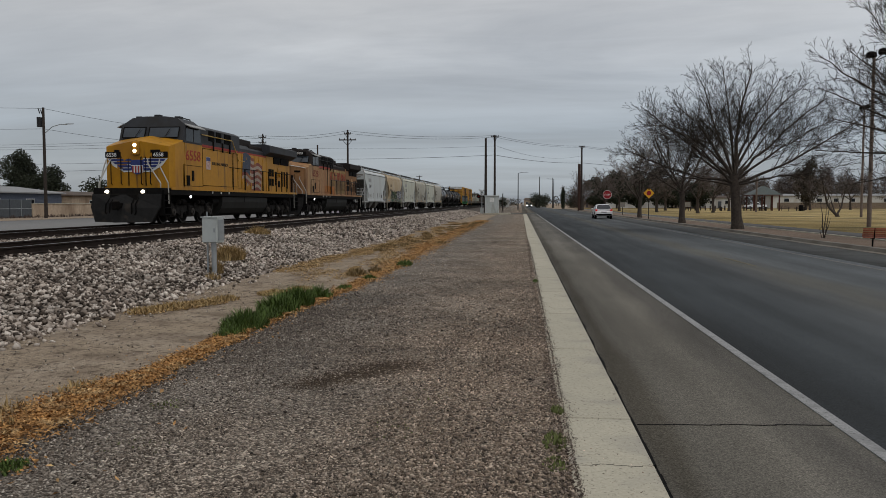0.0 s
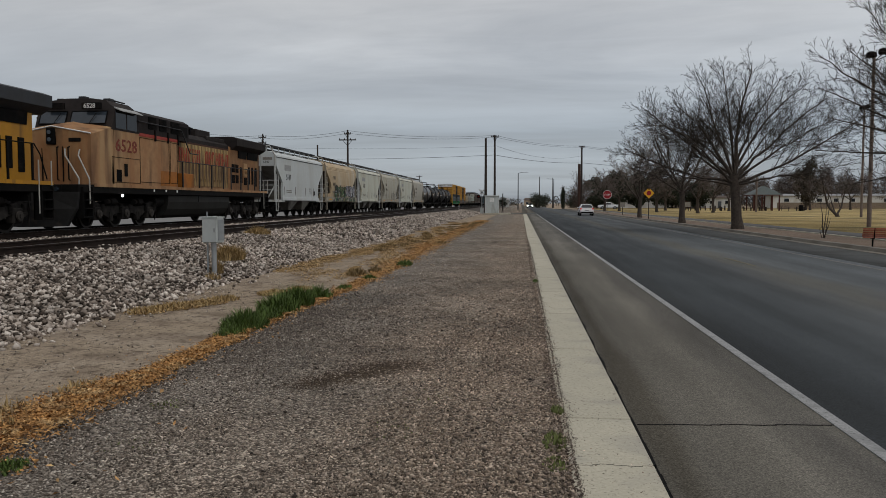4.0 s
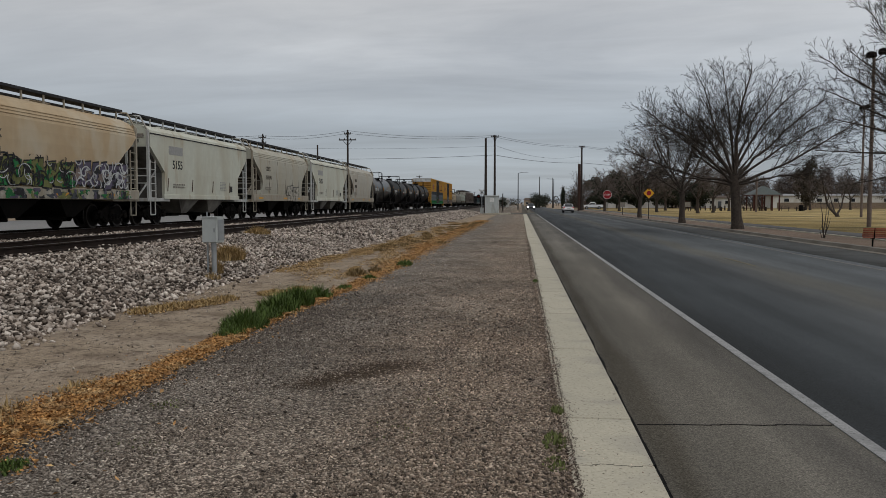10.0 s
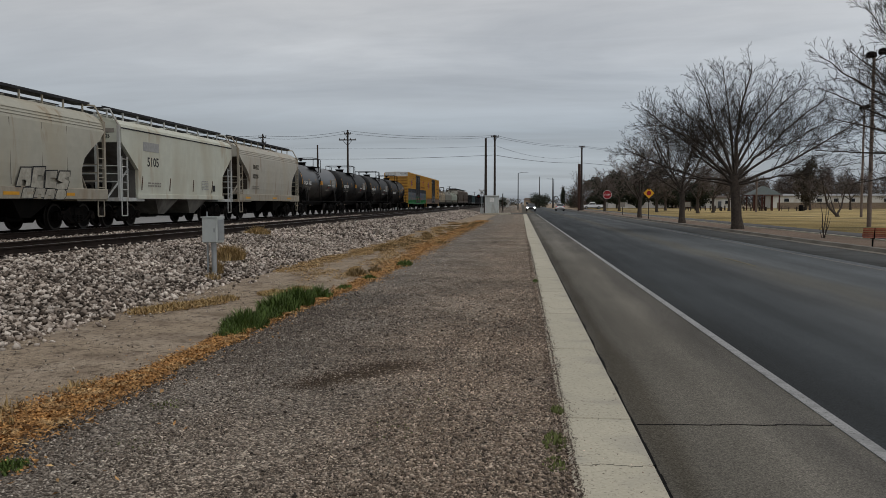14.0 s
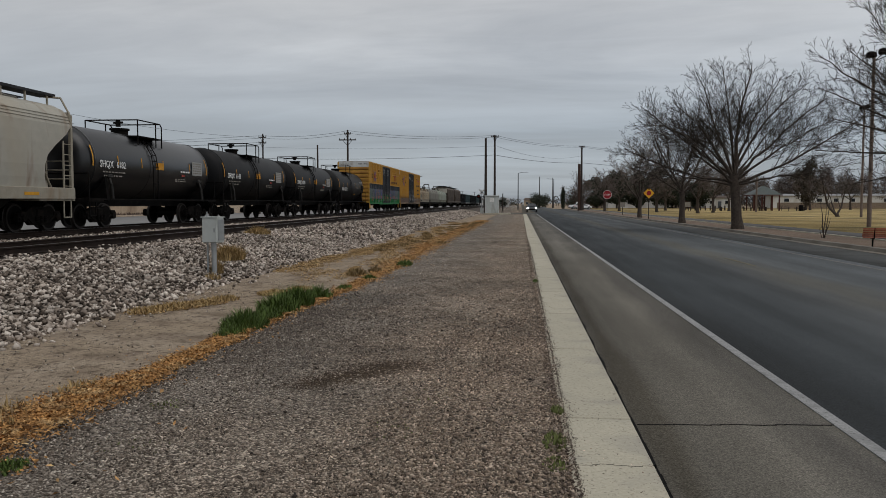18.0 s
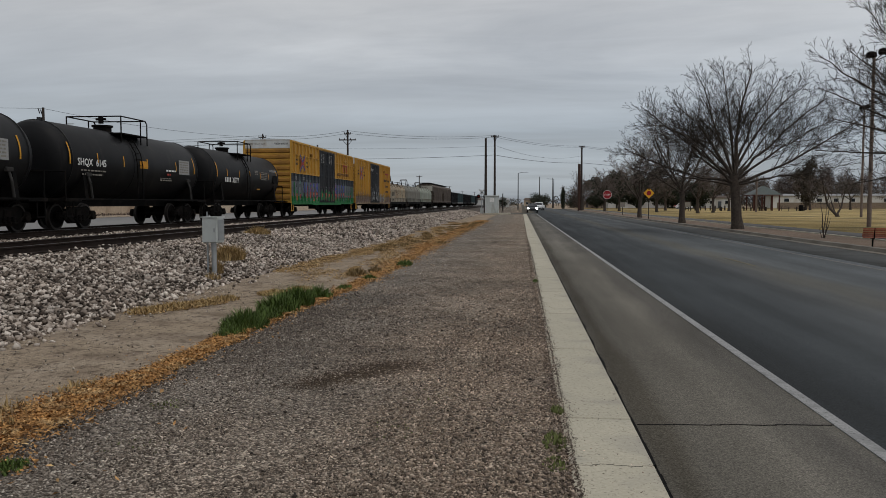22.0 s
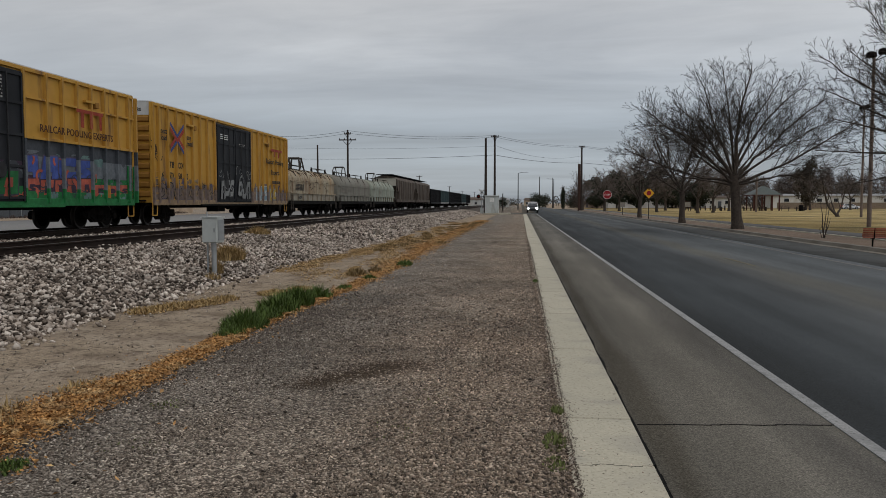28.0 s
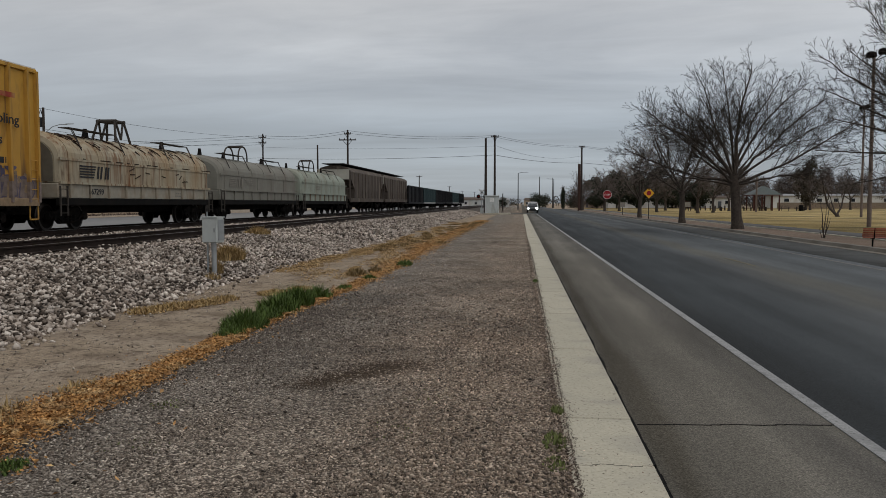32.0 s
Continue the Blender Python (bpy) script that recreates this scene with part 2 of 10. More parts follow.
M["red_dirt"] = material("reddish_planting_strip", (0.205, 0.150, 0.112), 0.95, grain=(18, 0.3), stain=[((0.16, 0.115, 0.08), 1.0, 0.4, 1)], bump=(40, 0.6, 0.03))
M["far_road"] = material("pale_frontage_road", (0.24, 0.236, 0.23), 0.9, grain=(20, 0.12), bump=(60, 0.2, 0.01))
# the last, dark olive patches paint soft tree shade into the grass
M["lawn"] = material("dormant_lawn", (0.44, 0.325, 0.135), 0.95, grain=(9, 0.25), stain=[((0.20, 0.145, 0.062), 0.10, 0.50, 1), ((0.52, 0.405, 0.19), 0.3, 0.3, 1), ((0.10, 0.085, 0.04), 0.16, 0.32, 1)], bump=(40, 0.8, 0.05))
M["white_paint"] = material("worn_white_road_paint", (0.30, 0.30, 0.295), 0.75, grain=(60, 0.2), stain=[((0.19, 0.19, 0.188), 5, 0.3, 1), ((0.10, 0.10, 0.10), 40, 0.12, 1)])
M["yellow_paint"] = material("worn_yellow_road_paint", (0.135, 0.118, 0.072), 0.75, grain=(60, 0.2), stain=[((0.07, 0.068, 0.06), 6, 0.6, 1)])
M["rail_side"] = material("rusty_rail_steel", (0.026, 0.017, 0.013), 0.85, metal=0.2, grain=(6, 0.3))
M["rail_head"] = material("polished_rail_head", (0.36, 0.34, 0.33), 0.32, metal=0.9, grain=(4, 0.15))
M["tie"] = material("weathered_oak_tie", (0.034, 0.025, 0.020), 0.9, grain=(12, 0.3), bump=(20, 0.4, 0.01), rand=0.2)
M["leaf"] = material("dry_leaf", (0.46, 0.245, 0.088), 0.85, grain=(25, 0.3), stain=[((0.19, 0.095, 0.038), 9, 0.4, 1), ((0.52, 0.37, 0.19), 6, 0.3, 1)], island=0.5)
M["straw"] = material("dry_grass", (0.36, 0.25, 0.115), 0.9, grain=(12, 0.25), island=0.35)
M["green"] = material("green_grass_blade", (0.078, 0.118, 0.027), 0.75, grain=(10, 0.25), island=0.4)
M["weed"] = material("yellow_green_weed", (0.13, 0.15, 0.05), 0.8, grain=(10, 0.25), island=0.4)
M["bark"] = material("grey_brown_bark", (0.066, 0.053, 0.044), 0.95, grain=(10, 0.3), stain=[((0.09, 0.073, 0.06), 4, 0.3, 0.3)], bump=(18, 0.8, 0.02))
M["twig"] = material("bare_twig", (0.036, 0.029, 0.024), 0.95, grain=(5, 0.25))
M["twig_pale"] = material("pale_bare_twig", (0.15, 0.122, 0.105), 0.95, grain=(5, 0.25))
M["loco_truck"] = material("grey_dusted_truck_casting", (0.020, 0.018, 0.0165), 0.85, spec=0.1, grain=(6, 0.4), stain=[((0.050, 0.044, 0.038), 2, 0.35, 1)])
M["faded_line"] = material("nearly_worn_off_road_paint", (0.185, 0.18, 0.165), 0.75, grain=(60, 0.15), stain=[((0.12, 0.12, 0.118), 5, 0.6, 1)])
M["dark_pebble"] = material("dark_damp_pebbles", (0.12, 0.097, 0.078), 0.9, grain=(25, 0.25), island=0.8)
M["red_pebble"] = stone_mix("reddish_brown_grit", [(0.0, (0.07, 0.052, 0.042)), (1.0, (0.50, 0.42, 0.36)), (0.4, (0.17, 0.132, 0.108)), (0.8, (0.29, 0.232, 0.19))])
M["needle"] = material("dark_evergreen_foliage", (0.040, 0.046, 0.029), 0.85, grain=(3, 0.3), island=0.45)
M["shrub"] = material("dull_winter_foliage", (0.052, 0.044, 0.030), 0.9, grain=(3, 0.3), island=0.4)
M["brown_brush"] = material("brown_bare_thicket", (0.085, 0.062, 0.052), 0.95, grain=(2, 0.25), island=0.3)
M["pole_wood"] = material("creosoted_pole", (0.050, 0.040, 0.034), 0.95, grain=(9, 0.3), bump=(20, 0.3, 0.01))
M["pole_red"] = material("reddish_painted_pole", (0.165, 0.128, 0.108), 0.85, grain=(5, 0.2), stain=[((0.14, 0.105, 0.088), 2, 0.35, 0.3)])
M["dark_metal"] = material("dark_weathered_metal", (0.035, 0.035, 0.037), 0.6, metal=0.4, grain=(6, 0.25))
M["galv"] = material("galvanised_steel", (0.38, 0.40, 0.41), 0.45, metal=0.6, grain=(8, 0.1), stain=[((0.27, 0.28, 0.28), 2, 0.4, 0.4)])
M["cab_paint"] = material("pale_grey_cabinet_paint", (0.48, 0.51, 0.50), 0.5, grain=(6, 0.06), stain=[((0.36, 0.36, 0.33), 2.5, 0.35, 0.3)])
M["wire"] = material("black_wire", (0.02, 0.02, 0.022), 0.7, grain=(1, 0.1))
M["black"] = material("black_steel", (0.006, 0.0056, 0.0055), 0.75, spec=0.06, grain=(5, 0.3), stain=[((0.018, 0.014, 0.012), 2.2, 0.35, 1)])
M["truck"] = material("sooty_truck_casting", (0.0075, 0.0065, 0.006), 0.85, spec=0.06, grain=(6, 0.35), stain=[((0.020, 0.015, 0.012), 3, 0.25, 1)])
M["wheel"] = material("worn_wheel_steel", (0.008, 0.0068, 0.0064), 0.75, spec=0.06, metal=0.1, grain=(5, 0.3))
M["wheel_rim"] = material("worn_wheel_tread", (0.042, 0.037, 0.034), 0.5, metal=0.7, grain=(5, 0.2))
M["glass"] = material("dark_window_glass", (0.012, 0.014, 0.017), 0.10, grain=(1, 0.1), spec=0.30)


# ---- mesh helpers ----
def quad_box(bm, x0, x1, y0, y1, z0, z1, bevel=0.0):
    r = bmesh.ops.create_cube(bm, size=1.0)
    vs = r["verts"]
    for v in vs:
        v.co = Vector((x0 + (v.co.x + 0.5) * (x1 - x0), y0 + (v.co.y + 0.5) * (y1 - y0), z0 + (v.co.z + 0.5) * (z1 - z0)))
    if bevel:
        es = list({e for v in vs for e in v.link_edges})
        bmesh.ops.bevel(bm, geom=es, offset=bevel, segments=1, affect="EDGES")
    return bm


def rod(bm, p, q, r, r2=None, seg=8):
    """A capped round bar from p to q."""
    p, q = Vector(p), Vector(q)
    d = q - p
    m = Matrix.Translation((p + q) / 2) @ d.to_track_quat("Z", "Y").to_matrix().to_4x4()
    res = bmesh.ops.create_cone(bm, cap_ends=True, segments=seg, radius1=r, radius2=r if r2 is None else r2, depth=d.length, matrix=m)
    fs = {f for v in res["verts"] for f in v.link_faces}
    for f in fs:
        f.smooth = len(f.verts) == 4
    for e in {e for v in res["verts"] for e in v.link_edges}:
        if any(len(f.verts) != 4 for f in e.link_faces):
            e.smooth = False
    return bm


def pipe(bm, pts, r, seg=6):
    for a, b in zip(pts, pts[1:]):
        rod(bm, a, b, r, seg=seg)
    return bm


def prism(bm, outline, axis, a, b):
    """An outline extruded from a to b along x, y or z. The outline's pairs are (y, z), (x, z) or (x, y)."""
    def at(u, v, w):
        return {"x": (w, u, v), "y": (u, w, v), "z": (u, v, w)}[axis]
    va = [bm.verts.new(at(u, v, a)) for u, v in outline]
    vb = [bm.verts.new(at(u, v, b)) for u, v in outline]
    k = len(outline)
    fs = [bm.faces.new(va), bm.faces.new(vb[::-1])]
    for i in range(k):
        fs.append(bm.faces.new((va[i], vb[i], vb[(i + 1) % k], va[(i + 1) % k])))
    bmesh.ops.recalc_face_normals(bm, faces=fs)
    return bm


def loft(bm, rings, smooth=False, caps=True):
    """Skin over rings of equally many points."""
    vs = [[bm.verts.new(p) for p in r] for r in rings]
    fs = []
    for r0, r1 in zip(vs, vs[1:]):
        k = len(r0)
        for i in range(k):
            f = bm.faces.new((r0[i], r0[(i + 1) % k], r1[(i + 1) % k], r1[i]))
            f.smooth = smooth
            fs.append(f)
    if caps:
        fs += [bm.faces.new(vs[0][::-1]), bm.faces.new(vs[-1])]
    bmesh.ops.recalc_face_normals(bm, faces=fs)
    return bm


def to_mesh(name, bm, mat):
    me = bpy.data.meshes.new(name)
    bm.to_mesh(me)
    bm.free()
    me.materials.append(mat)
    return me


def part(name, bm, mat, parent=None, label=""):
    ob = new(name, bm if isinstance(bm, bpy.types.Mesh) else to_mesh(name, bm, mat))
    ob.parent = parent
    return tagged(ob, label) if label else ob


def B():
    return bmesh.new()


def box_part(name, dims, mat, parent, label="", bevel=0.0):
    return part(name, quad_box(B(), *dims, bevel), mat, parent, label)


def empty(name, x, y, z, label, category, group="", rz=0.0):
    ob = new(name)
    ob.empty_display_size = 0.2
    ob.matrix_basis = pose(x, y, z, 0, 0, rz)
    return tagged(ob, label, category, group)


def raw_mesh(name, verts, faces, mat, smooth=False):
    """A mesh from arrays of points and of equal-sized faces."""
    verts, faces = np.asarray(verts, np.float32), np.asarray(faces, np.int32)
    me = bpy.data.meshes.new(name)
    me.vertices.add(len(verts))
    me.vertices.foreach_set("co", verts.ravel())
    k = faces.shape[1]
    me.loops.add(faces.size)
    me.loops.foreach_set("vertex_index", faces.ravel())
    me.polygons.add(len(faces))
    me.polygons.foreach_set("loop_start", np.arange(0, faces.size, k, dtype=np.int32))
    if smooth:
        me.polygons.foreach_set("use_smooth", np.ones(len(faces), bool))
    me.update(calc_edges=True)
    me.materials.append(mat)
    return me


def scatter(name, shapes, faces, pos, size, mat, rng, flat=1.0, normal=None):
    """Many small pieces in one mesh: each a turned, scaled copy of one of the shapes."""
    n = len(pos)
    pick = rng.integers(0, len(shapes), n)
    base = np.asarray(shapes)[pick]
    a, b, c = rng.uniform(0, 2 * np.pi, n), rng.uniform(-0.5, 0.5, n) * flat, rng.uniform(-0.5, 0.5, n) * flat
    ca, sa, cb, sb, cc, sc = np.cos(a), np.sin(a), np.cos(b), np.sin(b), np.cos(c), np.sin(c)
    rot = np.empty((n, 3, 3))
    rot[:, 0] = np.stack([ca * cb, ca * sb * sc - sa * cc, ca * sb * cc + sa * sc], 1)
    rot[:, 1] = np.stack([sa * cb, sa * sb * sc + ca * cc, sa * sb * cc - ca * sc], 1)
    rot[:, 2] = np.stack([-sb, cb * sc, cb * cc], 1)
    v = np.einsum("nij,nkj->nki", rot, base) * size[:, None, None] + pos[:, None, :]
    k = base.shape[1]
    f = np.asarray(faces)[None] + (np.arange(n) * k)[:, None, None]
    return raw_mesh(name, v.reshape(-1, 3), f.reshape(-1, len(faces[0])), mat)


def stone_shapes(rng, count, detail):
    """Angular lumps: jittered octahedra or icosahedra."""
    if detail == 0:
        v0 = np.array([(1, 0, 0), (-1, 0, 0), (0, 1, 0), (0, -1, 0), (0, 0, 1), (0, 0, -1)], float)
        f0 = [(0, 2, 4), (2, 1, 4), (1, 3, 4), (3, 0, 4), (2, 0, 5), (1, 2, 5), (3, 1, 5), (0, 3, 5)]
    else:
        g = (1 + 5 ** 0.5) / 2
        v0 = np.array([(-1, g, 0), (1, g, 0), (-1, -g, 0), (1, -g, 0), (0, -1, g), (0, 1, g), (0, -1, -g), (0, 1, -g), (g, 0, -1), (g, 0, 1), (-g, 0, -1), (-g, 0, 1)]) / 1.9
        f0 = [(0, 11, 5), (0, 5, 1), (0, 1, 7), (0, 7, 10), (0, 10, 11), (1, 5, 9), (5, 11, 4), (11, 10, 2), (10, 7, 6), (7, 1, 8),
              (3, 9, 4), (3, 4, 2), (3, 2, 6), (3, 6, 8), (3, 8, 9), (4, 9, 5), (2, 4, 11), (6, 2, 10), (8, 6, 7), (9, 8, 1)]
    out = []
    for _ in range(count):
        v = v0 * rng.uniform(0.5, 1.25, (len(v0), 1)) * np.array([rng.uniform(0.8, 1.5), rng.uniform(0.6, 1.0), rng.uniform(0.4, 0.75)])
        out.append(v)
    return out, f0


WORDS = {}


def prepare_words(items):
    """Meshes of the lettering on things, made once: key -> mesh in the x-z plane, facing -y, height 1."""
    obs = {}
    for key in items:
        cu = bpy.data.curves.new("lettering", "FONT")
        cu.body, cu.size, cu.align_x, cu.resolution_u = key, 1.0, "LEFT", 2
        cu.extrude, cu.offset = 0.004, 0.012
        obs[key] = new("lettering", cu)
    bpy.context.view_layer.update()
    dg = bpy.context.evaluated_depsgraph_get()
    for key, ob in obs.items():
        WORDS[key] = bpy.data.meshes.new_from_object(ob.evaluated_get(dg))
    for ob in obs.values():
        cu = ob.data
        bpy.data.objects.remove(ob)
        bpy.data.curves.remove(cu)


def lettering(key, parent, m, height, mat, name="lettering", stretch=1.0):
    """Lettering whose local x runs along the text, lying in the plane of m's x and y."""
    me = WORDS[key].copy()
    me.transform(Matrix.Diagonal((height * 1.38 * stretch, height * 1.38, 1.0, 1)))
    me.transform(m)
    me.materials.clear()
    me.materials.append(mat)
    ob = new(name, me)
    ob.parent = parent
    return tagged(ob, kind="stuff")


def on_side(x, y, z):
    """A plane on a car's side that faces +x; text runs towards +y."""
    return Matrix.Translation((x, y, z)) @ Matrix(((0, 0, 1, 0), (1, 0, 0, 0), (0, 1, 0, 0), (0, 0, 0, 1)))


def on_front(x, y, z):
    """A plane that faces -y; text runs towards +x."""
    return Matrix.Translation((x, y, z)) @ Matrix(((1, 0, 0, 0), (0, 0, -1, 0), (0, 1, 0, 0), (0, 0, 0, 1)))


prepare_words(["6558", "6528", "5147", "5155", "5105", "84311", "310194", "80098", "6182", "6143", "6145", "35777", "638733", "670580", "167299",
               "next", "load", "any", "road", "Railcar", "Pooling", "Experts", "EXCESS HEIGHT CAR", "STOP", "BUILDING AMERICA", "MOLTEN SULFUR", "RAILCAR POOLING EXPERTS", "CEFX", "BNBX", "SHQX", "TB", "OX", "6", "70", "58", "0", "63", "87", "33", "TBOX"])

# ---- ground, road, kerb ----
def slab(name, x0, x1, y0, y1, z0, z1, mat, label="", kind="structure", nx=1, ny=1, rough=0.0, seed=0):
    """A flat layer with thickness; its top may be uneven."""
    rng = np.random.default_rng(seed)
    xs, ys = np.linspace(x0, x1, nx + 1), y0 + (y1 - y0) * np.linspace(0, 1, ny + 1) ** (2.0 if ny > 4 else 1.0)
    bm = B()
    top = [[bm.verts.new((x, y, z1 + (rough * noise.noise((x * 0.9, y * 0.9, seed)) if 0 < i < nx else 0))) for i, x in enumerate(xs)] for y in ys]
    for j in range(ny):
        for i in range(nx):
            bm.faces.new((top[j][i], top[j][i + 1], top[j + 1][i + 1], top[j + 1][i])).smooth = True
    rim = top[0] + [r[-1] for r in top[1:]] + top[-1][-2::-1] + [r[0] for r in top[-2:0:-1]]
    low = [bm.verts.new((v.co.x, v.co.y, z0)) for v in rim]
    k = len(rim)
    for i in range(k):
        bm.faces.new((rim[i], low[i], low[(i + 1) % k], rim[(i + 1) % k]))
    bmesh.ops.recalc_face_normals(bm, faces=bm.faces[:])
    ob = part(name, bm, mat)
    return tagged(ob, label, name.replace("_", " "), kind=kind)


ground = slab("ground", -2500, 2500, -300, 3500, -0.6, 0.0, M["dirt"], "bare tan dirt ground reaching to the horizon")
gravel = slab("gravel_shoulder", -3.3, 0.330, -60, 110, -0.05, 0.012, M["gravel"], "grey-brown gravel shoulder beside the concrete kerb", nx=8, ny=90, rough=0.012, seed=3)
road_shoulder = slab("road_shoulder", 0.806, 2.3, -60, 119.3, -0.05, 0.006, M["shoulder"], "worn brownish asphalt road shoulder beside the kerb")
road = slab("road", 2.302, 9.0, -60, 1500, -0.05, 0.008, M["asphalt"], "dark grey asphalt two-lane road")
slab("road_gutter", 9.002, 11.148, -60, 202.8, -0.05, 0.007, M["old_asphalt"], "paler old asphalt parking lane along the far kerb")
verge = slab("road_far_left", 0.2, 2.3, 128.4, 1500, -0.05, 0.007, M["shoulder"], "worn asphalt shoulder beyond the crossing")
cross_street = slab("cross_street", -70, 2.3, 119.5, 128.2, -0.05, 0.009, M["old_asphalt"], "grey asphalt of the cross street at the level crossing")
slab("cross_street_right", 9.002, 190, 203, 222, -0.05, 0.009, M["old_asphalt"], "grey asphalt side street beside the park")
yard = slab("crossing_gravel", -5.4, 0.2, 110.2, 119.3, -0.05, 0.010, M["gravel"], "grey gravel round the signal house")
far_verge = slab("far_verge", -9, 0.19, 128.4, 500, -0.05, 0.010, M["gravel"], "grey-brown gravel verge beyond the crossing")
frontage = slab("frontage_road", -46, -24.5, -20, 700, -0.05, 0.010, M["far_road"], "pale grey frontage road beyond the railway tracks")

kerb = empty("kerb", 0, 0, 0, "pale concrete kerb strip between gravel and road", "kerb")
kerb["kind"] = "structure"
kb = quad_box(B(), 0.300, 0.803, 0.013, 2.767, -0.05, 0.028, 0.006)
kerb_mesh = to_mesh("kerb_segment", kb, M["concrete"])
for i in range(59):
    s = part("kerb_segment", kerb_mesh, None, kerb)
    s.matrix_basis = pose(random.uniform(-0.004, 0.004), -49.81 + i * 2.78, random.uniform(-0.003, 0.003), 0, 0, random.uniform(-0.1, 0.1))

# narrow broken seam along the kerb and a crack across the shoulder
sb = B()
y = -2.0
while y < 60:
    w = 0.010 + 0.010 * abs(noise.noise((y * 3, 0, 5)))
    dx = 0.018 * noise.noise((y * 1.7, 2, 1))
    quad_box(sb, 0.810 + dx - w / 2, 0.816 + dx + w, y, y + 0.16, 0.0, 0.0095)
    y += 0.155
seam = tagged(part("road_seam", sb, M["black"]), "dark open seam between kerb and asphalt", "road seam", kind="structure")
cb = B()
x = 0.84
while x < 2.24:
    yy = 5.72 + 0.03 * noise.noise((x * 5, 0, 8)) + 0.09 * (x - 0.84)
    quad_box(cb, x, x + 0.07, yy, yy + 0.014, 0.0, 0.0092)
    x += 0.066
tagged(part("road_crack", cb, M["black"]), "dark crack running across the road shoulder", "road crack", kind="structure")
cb = B()
x = 0.31
while x < 0.79:
    yy = 4.74 + 0.05 * noise.noise((x * 7, 3, 8))
    quad_box(cb, x, x + 0.045, yy, yy + 0.002 + 0.005 * abs(noise.noise((x * 11, 1, 2))), 0.012, 0.0305)
    x += 0.042
tagged(part("kerb_crack", cb, M["black"]), "thin dark crack across the concrete kerb", "kerb crack", kind="structure")

lines = tagged(part("edge_line", quad_box(B(), 2.245, 2.345, -60, 118, 0.002, 0.0125), M["white_paint"]), "worn white painted edge line on the road", "road marking", kind="structure")
tagged(part("edge_line", quad_box(B(), 8.52, 8.61, 4, 112, 0.002, 0.0125), M["faded_line"]), "faded white painted line beside the far gutter", "road marking", kind="structure")
tagged(part("centre_line", quad_box(B(), 5.86, 5.95, 20.6, 23.6, 0.002, 0.0125), M["yellow_paint"]), "faded yellow centre line dash on asphalt", "road marking", "centre line dashes", "structure")
tagged(part("stop_line", quad_box(B(), 6.1, 8.5, 112.6, 113.1, 0.002, 0.0125), M["white_paint"]), "white stop line before the crossing", "road marking", kind="structure")

M["concrete_far"] = material("dusty_kerb_concrete", (0.23, 0.21, 0.18), 0.9, grain=(30, 0.12), stain=[((0.15, 0.13, 0.105), 0.8, 0.45, 1)], bump=(80, 0.25, 0.006), rand=0.06)
# the far side of the road: kerb, planting strip, path, lawn
kerb_far = empty("far_kerb", 0, 0, 0, "pale concrete kerb in front of the park", "kerb")
kerb_far["kind"] = "structure"
kf = prism(B(), [(11.15, -0.05), (11.15, 0.02), (11.42, 0.03), (11.44, 0.15), (11.60, 0.16), (11.60, -0.05)], "y", 0.006, 3.04)
kf_mesh = to_mesh("kerb_segment", kf, M["concrete_far"])
for i in range(64):
    s = part("kerb_segment", kf_mesh, None, kerb_far)
    s.matrix_basis = pose(0, 3.0 + i * 3.05, random.uniform(-0.004, 0.004))
strip = slab("planting_strip", 11.602, 14.0, 3, 199, -0.05, 0.14, M["red_dirt"], "reddish bare dirt planting strip between kerb and path", nx=6, ny=40, rough=0.02, seed=5)
edge = slab("path_edging", 14.002, 14.2, 3, 199, -0.05, 0.175, M["concrete"], "pale concrete edging along the park path")
path = slab("path", 14.202, 16.3, 3, 199, -0.05, 0.15, M["path"], "dark asphalt footpath through the park edge")
lawn = slab("lawn", 16.302, 190, 3, 202, -0.05, 0.13, M["lawn"], "dormant straw-coloured park lawn", nx=10, ny=10, rough=0.05, seed=9)
slab("lawn", 16.302, 220, 222.3, 246, -0.05, 0.10, M["lawn"], "dormant straw-coloured lawn across the side street", nx=4, ny=2)
slab("dirt_lot", -120, -46.2, -20, 180, -0.05, 0.03, M["dirt"], "bare dirt strip in front of the houses")


# ---- railway ----
RAIL_Z = 0.67
NEAR_X, TRAIN_X = -11.5, -16.7


def ballast_height(x):
    """The bed's height across the two tracks."""
    pts = [(-22.6, 0.0), (-20.2, 0.42), (-18.6, 0.50), (-14.8, 0.50), (-14.0, 0.47), (-13.2, 0.50), (-9.5, 0.50), (-8.9, 0.46), (-5.75, 0.0)]
    for (xa, za), (xb, zb) in zip(pts, pts[1:]):
        if xa <= x <= xb:
            return za + (zb - za) * (x - xa) / (xb - xa)
    return 0.0


bed_x = [-22.8, -22.4, -21.2, -20.2, -18.6, -16.7, -14.8, -14.0, -13.2, -11.5, -9.5, -8.9, -8.2, -7.4, -6.7, -6.1, -5.75, -5.6]
bed_y = [-20 + 1.2 * i for i in range(90)] + [90 + 20 * i for i in range(58)]
bb = B()
rows = [[bb.verts.new((x + (0.10 * noise.noise((x, y * 0.5, 1)) if x > -8 else 0), y, (ballast_height(x) if -22.8 < x < -5.6 else -0.2) + (0.04 * noise.noise((x * 2, y * 1.3, 4)) if -8.8 < x < -5.8 else 0) - 0.05)) for x in bed_x] for y in bed_y]
for r0, r1 in zip(rows, rows[1:]):
    for i in range(len(bed_x) - 1):
        bb.faces.new((r0[i], r0[i + 1], r1[i + 1], r1[i])).smooth = True
